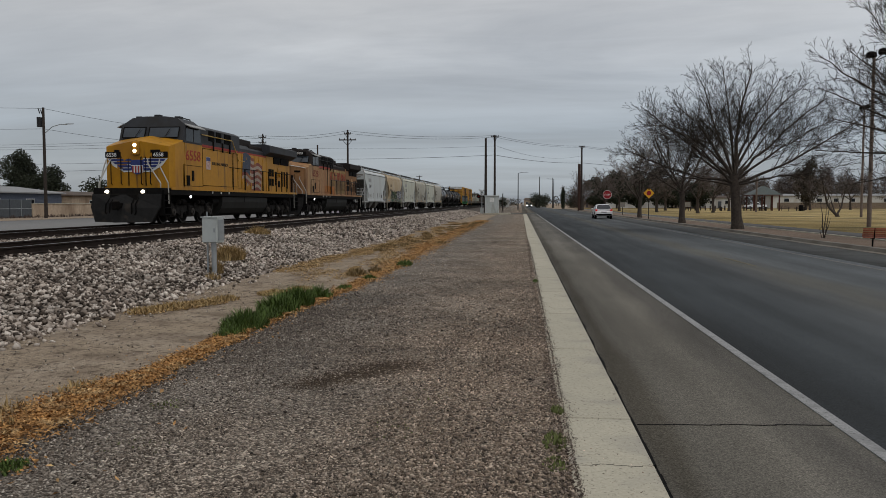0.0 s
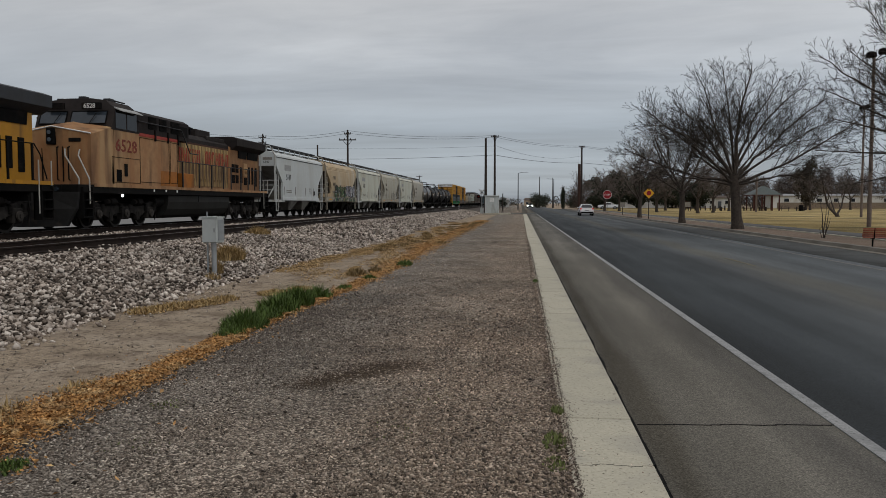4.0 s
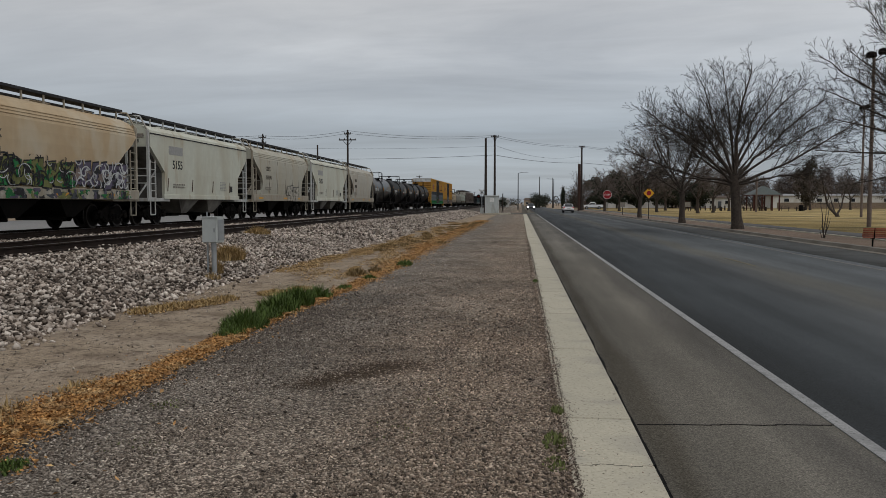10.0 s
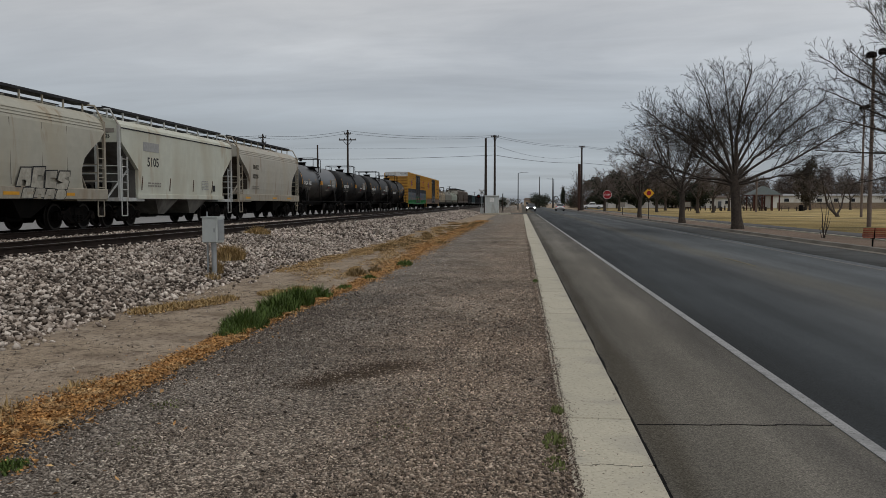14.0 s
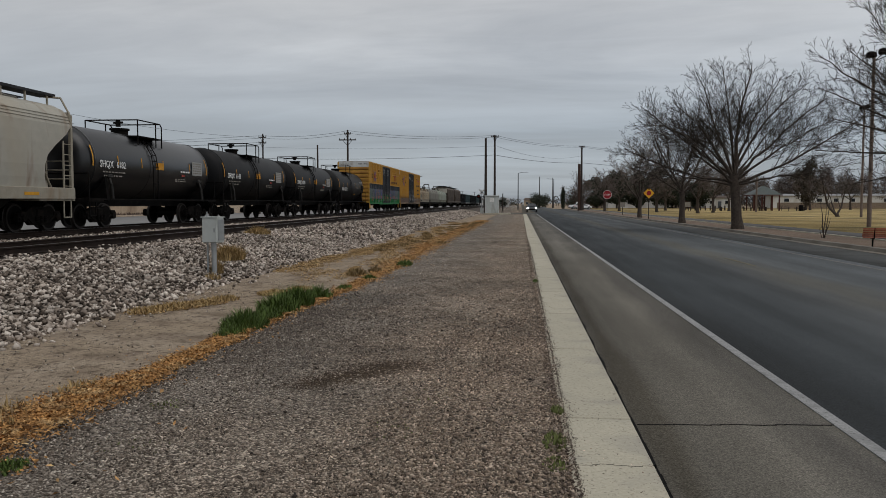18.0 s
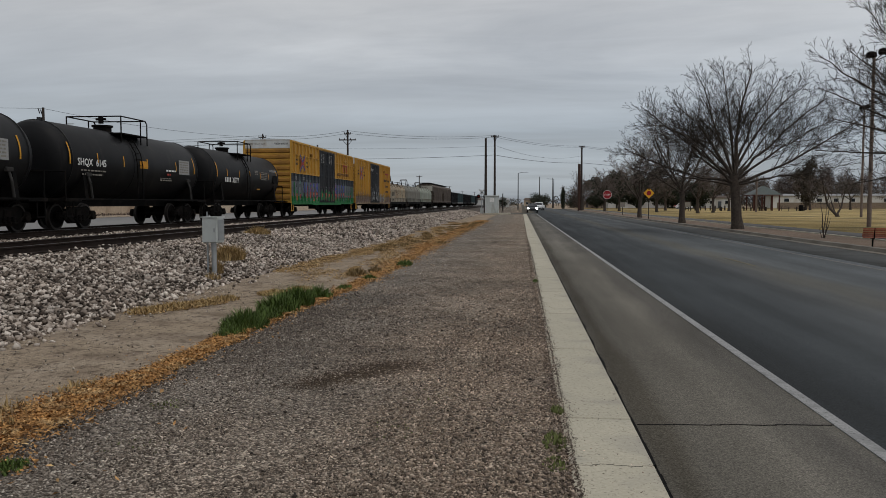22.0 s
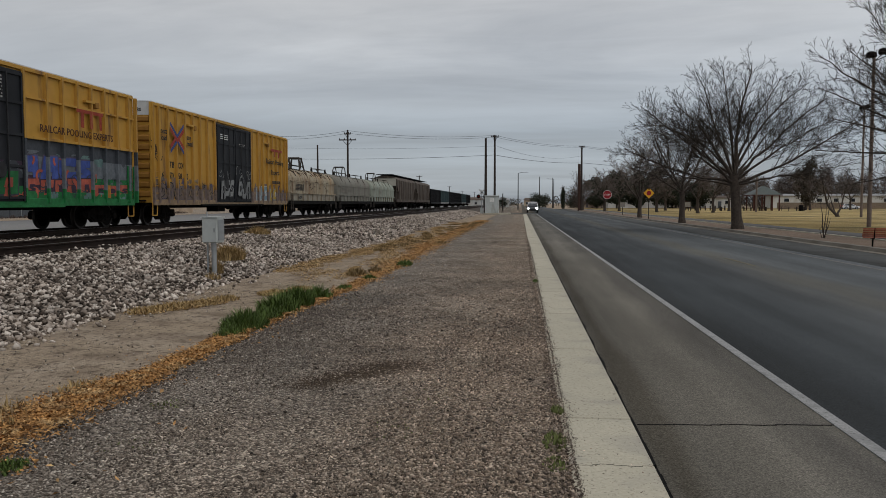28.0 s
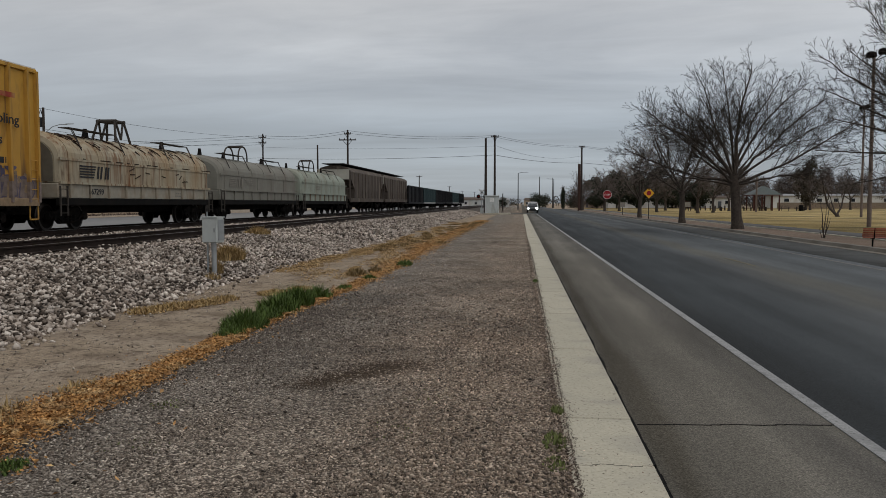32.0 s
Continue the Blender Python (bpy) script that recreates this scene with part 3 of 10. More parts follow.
ballast_bed = tagged(part("ballast_bed", bb, M["ballast_bed"]), "grey crushed stone ballast bed under the railway tracks", "ballast", kind="structure")

rng = np.random.default_rng(11)
shapes, sf = stone_shapes(rng, 18, 0)


def block_shapes(count):
    """Broken stones: cubes with pushed corners."""
    v0 = np.array([(x, y, z) for x in (-1, 1) for y in (-1, 1) for z in (-1, 1)], float)
    faces = [(0, 1, 3, 2), (4, 6, 7, 5), (0, 4, 5, 1), (2, 3, 7, 6), (0, 2, 6, 4), (1, 5, 7, 3)]
    return [(v0 * 0.72 + rng.uniform(-0.30, 0.30, v0.shape)) * np.array([rng.uniform(0.9, 1.45), rng.uniform(0.7, 1.05), rng.uniform(0.5, 0.9)]) for _ in range(count)], faces


blocks, block_faces = block_shapes(24)


def bed_points(n, x0, x1, y0, y1, power):
    x = rng.uniform(x0, x1, n)
    y = y0 + (y1 - y0) * rng.uniform(0, 1, n) ** power
    z = np.interp(x, [-22.6, -20.2, -18.6, -14.8, -14.0, -13.2, -9.5, -8.9, -5.75, -5.4], [0.0, 0.42, 0.50, 0.50, 0.47, 0.50, 0.50, 0.46, 0.0, 0.0])
    return np.stack([x, y, z], 1)


pos = np.concatenate([bed_points(27000, -9.9, -5.75, 6.5, 30, 1.25), bed_points(9500, -9.9, -5.75, 28, 70, 1.3), bed_points(2600, -14.6, -9.9, 10, 50, 1.2),
                      bed_points(500, -6.2, -5.35, 7, 40, 1.3), bed_points(4200, -9.9, -5.75, 68, 130, 1.2), bed_points(5000, -15.2, -12.95, 8, 60, 1.2), bed_points(9000, -14.8, -13.0, 10, 70, 1.3)])
pos[:, 2] += rng.uniform(-0.035, 0.03, len(pos))
size = (0.019 + 0.027 * rng.uniform(0, 1, len(pos)) ** 1.6) * np.where(pos[:, 1] > 68, 2.0, np.where(pos[:, 1] > 28, 1.3, 1.0))
stones = tagged(part("ballast_stones", scatter("ballast_stones", blocks, block_faces, pos, size, M["ballast"], rng, 1.5), None), "loose pale grey and brown ballast stones on the bed's slope", "ballast", kind="stuff")


def rail_line(parent, x):
    prof = [(-0.070, 0.0), (-0.070, 0.012), (-0.012, 0.03), (-0.010, 0.125), (-0.036, 0.14), (-0.036, 0.172), (0.036, 0.172), (0.036, 0.14), (0.010, 0.125), (0.012, 0.03), (0.070, 0.012), (0.070, 0.0)]
    rail = part("rail", prism(B(), [(x + u, v + RAIL_Z - 0.174) for u, v in prof], "y", -40, 1300), M["rail_side"], parent)
    part("rail_head", quad_box(B(), x - 0.026, x + 0.026, -40, 1300, RAIL_Z - 0.003, RAIL_Z + 0.0005), M["rail_head"], rail, "worn shiny running surface")


tie_mesh = to_mesh("tie", quad_box(B(), -1.3, 1.3, -0.115, 0.115, RAIL_Z - 0.40, RAIL_Z - 0.176, 0.012), M["tie"])
for tx, word in ((NEAR_X, "empty near railway track with rusty rails"), (TRAIN_X, "far railway track that carries the train")):
    track = empty("railway_track", 0, 0, 0, word + " on dark wooden ties", "railway track", "railway tracks")
    track["kind"] = "structure"
    rail_line(track, tx - 0.7535)
    rail_line(track, tx + 0.7535)
    for i in range(150):
        t = part("tie", tie_mesh, None, track)
        t.matrix_basis = pose(tx + random.uniform(-0.03, 0.03), 8 + i * 0.52, 0, 0, 0, random.uniform(-0.6, 0.6))
    rest = B()
    for i in range(300):
        yy = 86 + i * 0.52 if i < 150 else 7.48 - (i - 150) * 0.52
        quad_box(rest, tx - 1.3, tx + 1.3, yy - 0.115, yy + 0.115, RAIL_Z - 0.40, RAIL_Z - 0.178)
    tagged(part("ties", rest, M["tie"], track), kind="stuff")
    plates = B()
    for i in range(120):
        for sx in (-0.7535, 0.7535):
            quad_box(plates, tx + sx - 0.17, tx + sx + 0.17, 8 + i * 0.52 - 0.1, 8 + i * 0.52 + 0.1, RAIL_Z - 0.18, RAIL_Z - 0.156)
    tagged(part("tie_plates", plates, M["rail_side"], track), kind="stuff")

# ---- paint for the train ----
M["up_yellow"] = material("locomotive_yellow_paint", (0.455, 0.213, 0.010), 0.45, grain=(5, 0.08), stain=[((0.33, 0.150, 0.014), 0.9, 0.35, 0.3), ((0.15, 0.075, 0.018), 2.6, 0.12, 0.12)])
M["up_faded"] = material("faded_locomotive_yellow", (0.37, 0.205, 0.098), 0.65, grain=(4, 0.14), stain=[((0.29, 0.125, 0.048), 0.7, 0.45, 0.4), ((0.44, 0.29, 0.145), 0.9, 0.3, 0.2), ((0.13, 0.068, 0.038), 1.6, 0.34, 0.22)])
M["up_gray"] = material("locomotive_roof_grey", (0.034, 0.036, 0.041), 0.55, grain=(5, 0.12), stain=[((0.026, 0.024, 0.022), 1.2, 0.4, 0.5)])
M["up_brown"] = material("sooty_locomotive_roof", (0.022, 0.018, 0.017), 0.75, spec=0.12, grain=(5, 0.2), stain=[((0.035, 0.028, 0.025), 1.0, 0.4, 0.5)])
M["red_letter"] = material("red_lettering", (0.33, 0.045, 0.03), 0.6, grain=(8, 0.12))
M["blue_emblem"] = material("blue_emblem_paint", (0.035, 0.05, 0.17), 0.5, grain=(8, 0.1))
M["white_letter"] = material("white_lettering", (0.72, 0.72, 0.70), 0.6, grain=(8, 0.1))
M["black_letter"] = material("black_lettering", (0.025, 0.025, 0.027), 0.7, grain=(8, 0.1))
M["grey_letter"] = material("grey_patch_paint", (0.33, 0.33, 0.32), 0.7, grain=(8, 0.1))
M["faint_black"] = material("worn_black_lettering", (0.085, 0.075, 0.062), 0.7, grain=(12, 0.3), stain=[((0.20, 0.17, 0.12), 6, 0.3, 0.5)])
M["dim_letter"] = material("faint_stencil_paint", (0.24, 0.22, 0.19), 0.7, grain=(8, 0.15))
M["hand_rail"] = material("pale_handrail_paint", (0.40, 0.385, 0.345), 0.5, grain=(6, 0.1))
M["gold_rail"] = material("yellow_painted_rail", (0.42, 0.27, 0.06), 0.5, grain=(6, 0.1))
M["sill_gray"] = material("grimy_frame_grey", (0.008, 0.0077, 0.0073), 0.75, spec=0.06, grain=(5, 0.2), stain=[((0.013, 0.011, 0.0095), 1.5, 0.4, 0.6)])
M["tank_gray"] = material("fuel_tank_grey", (0.026, 0.0255, 0.0235), 0.65, spec=0.12, grain=(4, 0.12), stain=[((0.016, 0.0145, 0.0125), 1.0, 0.5, 0.4)])
M["plow"] = material("snowplough_grey", (0.017, 0.0165, 0.016), 0.7, spec=0.1, grain=(5, 0.2), stain=[((0.045, 0.036, 0.028), 2, 0.3, 1)])
M["lamp_on"] = material("lit_headlamp", (1, 0.95, 0.85), 0.3, grain=(1, 0.0), emit=((1.0, 0.88, 0.66), 5.0))
M["lamp_white"] = material("lit_marker_lamp", (1, 1, 1), 0.3, grain=(1, 0.0), emit=((0.95, 0.97, 1.0), 4.0))
M["wind_glass"] = material("windscreen_glass", (0.035, 0.044, 0.055), 0.06, grain=(0.8, 0.4), spec=0.7)
M["hop_white"] = material("white_hopper_paint", (0.54, 0.565, 0.555), 0.6, grain=(3, 0.04), stain=[((0.46, 0.465, 0.435), 0.6, 0.4, 0.3)])
M["hop_cream"] = material("cream_hopper_paint", (0.55, 0.56, 0.475), 0.65, grain=(3, 0.05), stain=[((0.44, 0.41, 0.315), 0.6, 0.45, 0.3), ((0.40, 0.33, 0.23), 1.6, 0.08, 0.2)])
M["hop_tan"] = material("rust_washed_tan_paint", (0.47, 0.365, 0.235), 0.7, grain=(3, 0.06), stain=[((0.40, 0.275, 0.15), 0.5, 0.5, 0.25), ((0.50, 0.435, 0.325), 0.8, 0.3, 0.5)])
M["hop_beige"] = material("weathered_beige_paint", (0.41, 0.395, 0.33), 0.7, grain=(3, 0.06), stain=[((0.40, 0.355, 0.265), 0.6, 0.45, 0.3), ((0.28, 0.22, 0.15), 2.0, 0.08, 0.2)])
M["hop_bnbx"] = material("greyish_beige_paint", (0.41, 0.39, 0.335), 0.7, grain=(3, 0.06), stain=[((0.40, 0.355, 0.28), 0.6, 0.4, 0.3), ((0.25, 0.19, 0.14), 1.5, 0.10, 0.2)])
M["hop_brown"] = material("brown_weathered_paint", (0.085, 0.068, 0.056), 0.8, grain=(3, 0.15), stain=[((0.07, 0.05, 0.04), 0.7, 0.4, 0.3), ((0.20, 0.165, 0.13), 1.8, 0.25, 0.15)])
# both slope sheet colours include the shade at the car's end, besides grime
M["slope_dark"] = material("shaded_grimy_slope_sheet", (0.06, 0.048, 0.038), 0.85, grain=(4, 0.2), stain=[((0.12, 0.10, 0.08), 1.0, 0.35, 0.5)])
M["frame_white"] = material("white_frame_steel", (0.46, 0.47, 0.455), 0.6, grain=(5, 0.1), stain=[((0.33, 0.29, 0.24), 2.5, 0.3, 0.4)])
M["frame_beige"] = material("beige_frame_steel", (0.33, 0.30, 0.24), 0.65, grain=(5, 0.1), stain=[((0.25, 0.19, 0.13), 2.5, 0.35, 0.4)])
# grimy bay; its dark blotches also paint the shade round the lit slopes
M["bay_grey"] = material("shaded_grimy_white_bay", (0.20, 0.19, 0.17), 0.75, grain=(4, 0.2), stain=[((0.035, 0.029, 0.024), 0.8, 0.5, 0.8)])
M["slope_grey"] = material("shaded_grey_slope_sheet", (0.115, 0.11, 0.10), 0.8, grain=(4, 0.2), stain=[((0.06, 0.05, 0.04), 1.0, 0.4, 0.5)])
M["deck"] = material("dark_running_board", (0.035, 0.035, 0.038), 0.7, metal=0.3, grain=(6, 0.2))
M["tank_black"] = material("black_tank_paint", (0.0062, 0.0064, 0.0074), 0.33, grain=(2, 0.15), stain=[((0.013, 0.0125, 0.012), 0.7, 0.25, 0.3)], spec=0.60)
M["tank_dull"] = material("dull_black_tank_paint", (0.0060, 0.0061, 0.0068), 0.52, grain=(2, 0.2), stain=[((0.013, 0.0125, 0.012), 0.7, 0.25, 0.3), ((0.020, 0.018, 0.016), 3.0, 0.12, 0.12)], spec=0.17)
M["saddle_grey"] = material("dusty_saddle_steel", (0.035, 0.033, 0.031), 0.8, grain=(6, 0.3))
M["yellow_tape"] = material("yellow_reflective_tape", (0.62, 0.30, 0.02), 0.5, grain=(9, 0.1))
M["orange_card"] = material("orange_placard", (0.58, 0.26, 0.02), 0.6, grain=(9, 0.15))
M["box_yellow"] = material("boxcar_yellow_paint", (0.50, 0.278, 0.050), 0.6, grain=(3, 0.07), stain=[((0.44, 0.23, 0.05), 0.6, 0.4, 0.3), ((0.16, 0.085, 0.04), 2.0, 0.16, 0.2)])
M["worn_brown"] = material("worn_dark_brown_lettering", (0.075, 0.032, 0.018), 0.7, grain=(8, 0.2))
# end colour darkened for the shade between coupled cars, with grime on top
M["box_end"] = material("shaded_grimy_boxcar_end", (0.31, 0.155, 0.032), 0.75, grain=(3, 0.1), stain=[((0.13, 0.065, 0.025), 0.8, 0.45, 0.5)])
M["box_panel"] = material("pale_boxcar_cap_panel", (0.55, 0.56, 0.55), 0.6, grain=(4, 0.08), stain=[((0.36, 0.31, 0.25), 1.5, 0.25, 0.4)])
M["door_dark"] = material("slate_blue_black_door", (0.011, 0.0125, 0.016), 0.65, grain=(4, 0.15), stain=[((0.022, 0.024, 0.028), 0.9, 0.35, 0.4)])
M["coil_cream"] = material("rust_streaked_cream_hood", (0.37, 0.335, 0.25), 0.75, grain=(3, 0.12), stain=[((0.33, 0.23, 0.125), 0.6, 0.5, 0.3), ((0.17, 0.075, 0.03), 6.0, 0.42, 0.05), ((0.09, 0.045, 0.026), 2.6, 0.16, 0.3)])
M["coil_end"] = material("grimy_grey_hood_end", (0.16, 0.145, 0.115), 0.8, grain=(3, 0.15), stain=[((0.08, 0.06, 0.045), 0.9, 0.4, 0.4)])
M["rust_dark"] = material("dark_rust", (0.035, 0.020, 0.013), 0.9, grain=(9, 0.4))
M["bail_steel"] = material("weathered_brown_steel", (0.050, 0.043, 0.037), 0.8, grain=(5, 0.25))
M["coil_grey"] = material("brownish_grey_hood", (0.205, 0.199, 0.168), 0.7, grain=(3, 0.08), stain=[((0.165, 0.145, 0.12), 0.6, 0.45, 0.3)])
M["coil_green"] = material("pale_green_hood", (0.285, 0.315, 0.262), 0.7, grain=(3, 0.08), stain=[((0.22, 0.21, 0.165), 0.7, 0.45, 0.3), ((0.14, 0.08, 0.045), 2.2, 0.14, 0.15)])
M["gon_black"] = material("black_gondola_paint", (0.014, 0.014, 0.016), 0.75, grain=(3, 0.2))
M["gon_teal"] = material("dull_teal_gondola", (0.055, 0.085, 0.09), 0.75, grain=(3, 0.15), stain=[((0.03, 0.045, 0.05), 0.6, 0.4, 0.3)])
SPRAY = {}
for k, c in dict(green=(0.020, 0.165, 0.050), blue=(0.062, 0.10, 0.34), red=(0.42, 0.10, 0.065), dusk=(0.060, 0.067, 0.078), plum=(0.055, 0.032, 0.055), mint=(0.12, 0.20, 0.19), bone=(0.38, 0.355, 0.295), orange=(0.45, 0.19, 0.03), slate=(0.145, 0.162, 0.180), violet=(0.10, 0.085, 0.13), pale=(0.52, 0.53, 0.53), scrawl=(0.24, 0.25, 0.25), black=(0.02, 0.02, 0.022), yellow=(0.43, 0.30, 0.05), silver=(0.19, 0.145, 0.125), silver2=(0.27, 0.19, 0.115), cyan=(0.20, 0.30, 0.36), olive=(0.16, 0.17, 0.06)).items():
    SPRAY[k] = material("spray_paint_" + k, c, 0.6, grain=(6, 0.25), stain=[(tuple(v * 0.6 for v in c), 1.5, 0.35, 0.6)])

M["axle_dust"] = material("dusty_axle_cap", (0.045, 0.039, 0.034), 0.8, grain=(8, 0.3))

CARS, WHEELS = [], []


# ---- running gear ----
def wheelset_mesh(r):
    bm = B()
    for sx in (-1, 1):
        rings = []
        for rad, x in ((0.12, 0.80), (0.16, 0.80), (0.20, 0.765), (r * 0.80, 0.775), (r * 0.84, 0.79), (r * 0.99, 0.79), (r, 0.78), (r + 0.004, 0.70), (r + 0.028, 0.685), (r + 0.028, 0.665), (r * 0.82, 0.66), (0.18, 0.70)):
            rings.append([(sx * x, rad * math.cos(a), rad * math.sin(a)) for a in [2 * math.pi * k / 28 for k in range(28)]])
        loft(bm, rings)
        for k in range(6):
            a = math.pi * k / 3
            quad_box(bm, sx * 0.765 - 0.02, sx * 0.765 + 0.02, math.cos(a) * r * 0.45 - 0.03, math.cos(a) * r * 0.45 + 0.03, math.sin(a) * r * 0.45 - 0.03, math.sin(a) * r * 0.45 + 0.03)
    rod(bm, (-1.02, 0, 0), (1.02, 0, 0), 0.075, seg=10)
    me = to_mesh("wheelset", bm, M["wheel"])
    me.materials.append(M["wheel_rim"])
    for p in me.polygons:
        if abs(p.center.x) > 0.66 and math.hypot(p.center.y, p.center.z) > r * 0.86:
            p.material_index = 1
    return me


R_FREIGHT, R_LOCO = 0.457, 0.53
WHEEL_F, WHEEL_L = wheelset_mesh(R_FREIGHT), wheelset_mesh(R_LOCO)


def side_frame_mesh():
    bm = B()
    prism(bm, [(-1.16, 0.36), (-1.16, 0.60), (-0.80, 0.64), (-0.42, 0.80), (0.42, 0.80), (0.80, 0.64), (1.16, 0.60), (1.16, 0.36), (1.02, 0.33), (0.74, 0.40), (0.50, 0.22), (-0.50, 0.22), (-0.74, 0.40), (-1.02, 0.33)], "x", 0.92, 1.06)
    prism(bm, [(-1.12, 0.40), (-0.72, 0.45), (-0.46, 0.28), (0.46, 0.28), (0.72, 0.45), (1.12, 0.40), (1.12, 0.46), (0.70, 0.52), (0.42, 0.34), (-0.42, 0.34), (-0.70, 0.52), (-1.12, 0.46)], "x", 1.06, 1.10)
    for yy in (-0.89, 0.89):
        rod(bm, (0.93, yy, 0.457), (1.14, yy, 0.457), 0.125, 0.11, seg=12)
        quad_box(bm, 0.9, 1.1, yy - 0.17, yy + 0.17, 0.52, 0.66, 0.02)
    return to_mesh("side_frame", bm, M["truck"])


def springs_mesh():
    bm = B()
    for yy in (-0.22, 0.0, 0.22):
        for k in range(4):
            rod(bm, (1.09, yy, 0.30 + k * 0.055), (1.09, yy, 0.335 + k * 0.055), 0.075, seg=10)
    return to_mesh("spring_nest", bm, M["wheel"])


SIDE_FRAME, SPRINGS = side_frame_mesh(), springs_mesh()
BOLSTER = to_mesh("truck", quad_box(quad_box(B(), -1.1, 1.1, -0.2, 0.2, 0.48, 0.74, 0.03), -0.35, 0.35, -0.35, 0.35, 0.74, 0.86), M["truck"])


def wheelset(truck, mesh, y, r):
    w = part("wheelset", mesh, None, truck)
    w.matrix_basis = pose(0, y, r)
    WHEELS.append((w, y, r))
    return w


def freight_truck(car, y):
    t = part("truck", BOLSTER, None, car)
    t.matrix_basis = pose(0, y, 0)
    for turn in (0, 180):
        f = part("side_frame", SIDE_FRAME, None, t)
        f.matrix_basis = pose(0, 0, 0, 0, 0, turn)
        f = tagged(part("spring_nest", SPRINGS, None, t), kind="stuff")
        f.matrix_basis = pose(0, 0, 0, 0, 0, turn)
    wheelset(t, WHEEL_F, -0.89, R_FREIGHT)
    wheelset(t, WHEEL_F, 0.89, R_FREIGHT)


def coupler_mesh():
    bm = quad_box(B(), -0.09, 0.09, 0.1, 1.1, 0.74, 0.94, 0.02)
    quad_box(bm, -0.17, 0.13, -0.04, 0.14, 0.66, 1.0, 0.03)
    return to_mesh("coupler", bm, M["truck"])


COUPLER = coupler_mesh()


def couplers(car, length):
    part("coupler", COUPLER, None, car)
    c = part("coupler", COUPLER, None, car)
    c.matrix_basis = pose(0, length, 0, 0, 0, 180)


def begin_car(name, y0, label, category, group):
    y0 += 0.08
    car = empty(name, TRAIN_X, y0, RAIL_Z, label, category, group)
    CARS.append((car, y0))
    return car


def ladder(name, car, x, y, z0, z1, mat, width=0.42, rungs=7, label=""):
    """A ladder on a car's side."""
    bm = B()
    for yy in (y, y + width):
        quad_box(bm, x - 0.025, x + 0.025, yy - 0.02, yy + 0.02, z0, z1)
    for k in range(rungs):
        z = z0 + 0.1 + (z1 - z0 - 0.2) * k / (rungs - 1)
        rod(bm, (x, y, z), (x, y + width, z), 0.014, seg=6)
    return part(name, bm, mat, car, label)


def stencil(car, x, y, z, width, lines, mat, h=0.06, gap=0.11, seed=1):
    """Small unreadable print: rows of short bars."""
    rr = random.Random(seed)
    bm = B()
    for k in range(lines):
        yy = y
        while yy < y + width:
            w = rr.uniform(0.08, 0.26)
            quad_box(bm, x, x + 0.006, yy, min(yy + w, y + width), z - k * gap, z - k * gap + h)
            yy += w + 0.06
    return tagged(part("stencilled_print", bm, mat, car), kind="stuff")


def spray_shapes(car, x, y0, y1, z0, z1, colours, count, seed, grow=1.0):
    """Sprayed bubble letters: flat rounded shapes with dark rims on a car's side, a part a colour."""
    rr = random.Random(seed)
    bms = {c: B() for c in colours}
    for k in range(count):
        c = colours[k % len(colours)]
        cy, cz = rr.uniform(y0, y1), rr.uniform(z0, z1)
        ry, rz = rr.uniform(0.12, 0.42) * grow, rr.uniform(0.10, 0.34) * grow
        n = 14
        ph = rr.uniform(0, 6.28)
        pts = []
        for i in range(n):
            a = 2 * math.pi * i / n
            q = 1 + 0.35 * math.sin(3 * a + ph) + 0.2 * math.sin(5 * a - ph)
            pts.append((min(max(cy + ry * q * math.cos(a), y0 - 0.15), y1 + 0.15), min(max(cz + rz * q * math.sin(a), z0), z1)))
        zoff = x + 0.004 + 0.0001 * k
        vs = [bms[c].verts.new((zoff, u, v)) for u, v in pts]
        vs2 = [bms[c].verts.new((zoff - 0.0035, u, v)) for u, v in pts]
        f = bms[c].faces.new(vs)
        for i in range(n):
            bms[c].faces.new((vs[i], vs2[i], vs2[(i + 1) % n], vs[(i + 1) % n]))
    for c, bm in bms.items():
        bmesh.ops.recalc_face_normals(bm, faces=bm.faces[:])
        tagged(part("graffiti", bm, SPRAY[c], car, "sprayed " + c + " graffiti"), kind="stuff")


def spray_strokes(car, x, y0, y1, z0, z1, colour, count, seed, width=0.05):
    """Sprayed outlines: short bent strokes, in one part."""
    rr = random.Random(seed)
    bm = B()
    for k in range(count):
        cy, cz = rr.uniform(y0, y1), rr.uniform(z0, z1)
        a0, rad, sweep = rr.uniform(0, 6.28), rr.uniform(0.12, 0.4), rr.uniform(1.2, 4.0)
        vs, ws = [], []
        for i in range(9):
            a = a0 + sweep * i / 8
            for s in (-1, 1):
                u, v = cy + (rad + s * width / 2) * math.cos(a), cz + (rad + s * width / 2) * 0.9 * math.sin(a)
                xx, uu, vv = x + 0.012 + 0.0002 * (k % 20), min(max(u, y0 - 0.2), y1 + 0.2), min(max(v, z0), z1)
                vs.append(bm.verts.new((xx, uu, vv)))
                ws.append(bm.verts.new((xx - 0.004, uu, vv)))
        for i in range(8):
            for p, q in ((vs, vs), (ws, ws)):
                bm.faces.new((p[2 * i], p[2 * i + 1], q[2 * i + 3], q[2 * i + 2]))
            for e in (0, 1):
                bm.faces.new((vs[2 * i + e], ws[2 * i + e], ws[2 * i + 2 + e], vs[2 * i + 2 + e]))
        bm.faces.new((vs[0], ws[0], ws[1], vs[1]))
        bm.faces.new((vs[16], ws[16], ws[17], vs[17]))
    bmesh.ops.recalc_face_normals(bm, faces=bm.faces[:])
    tagged(part("graffiti", bm, SPRAY[colour], car, "sprayed " + colour + " outlines"), kind="stuff")


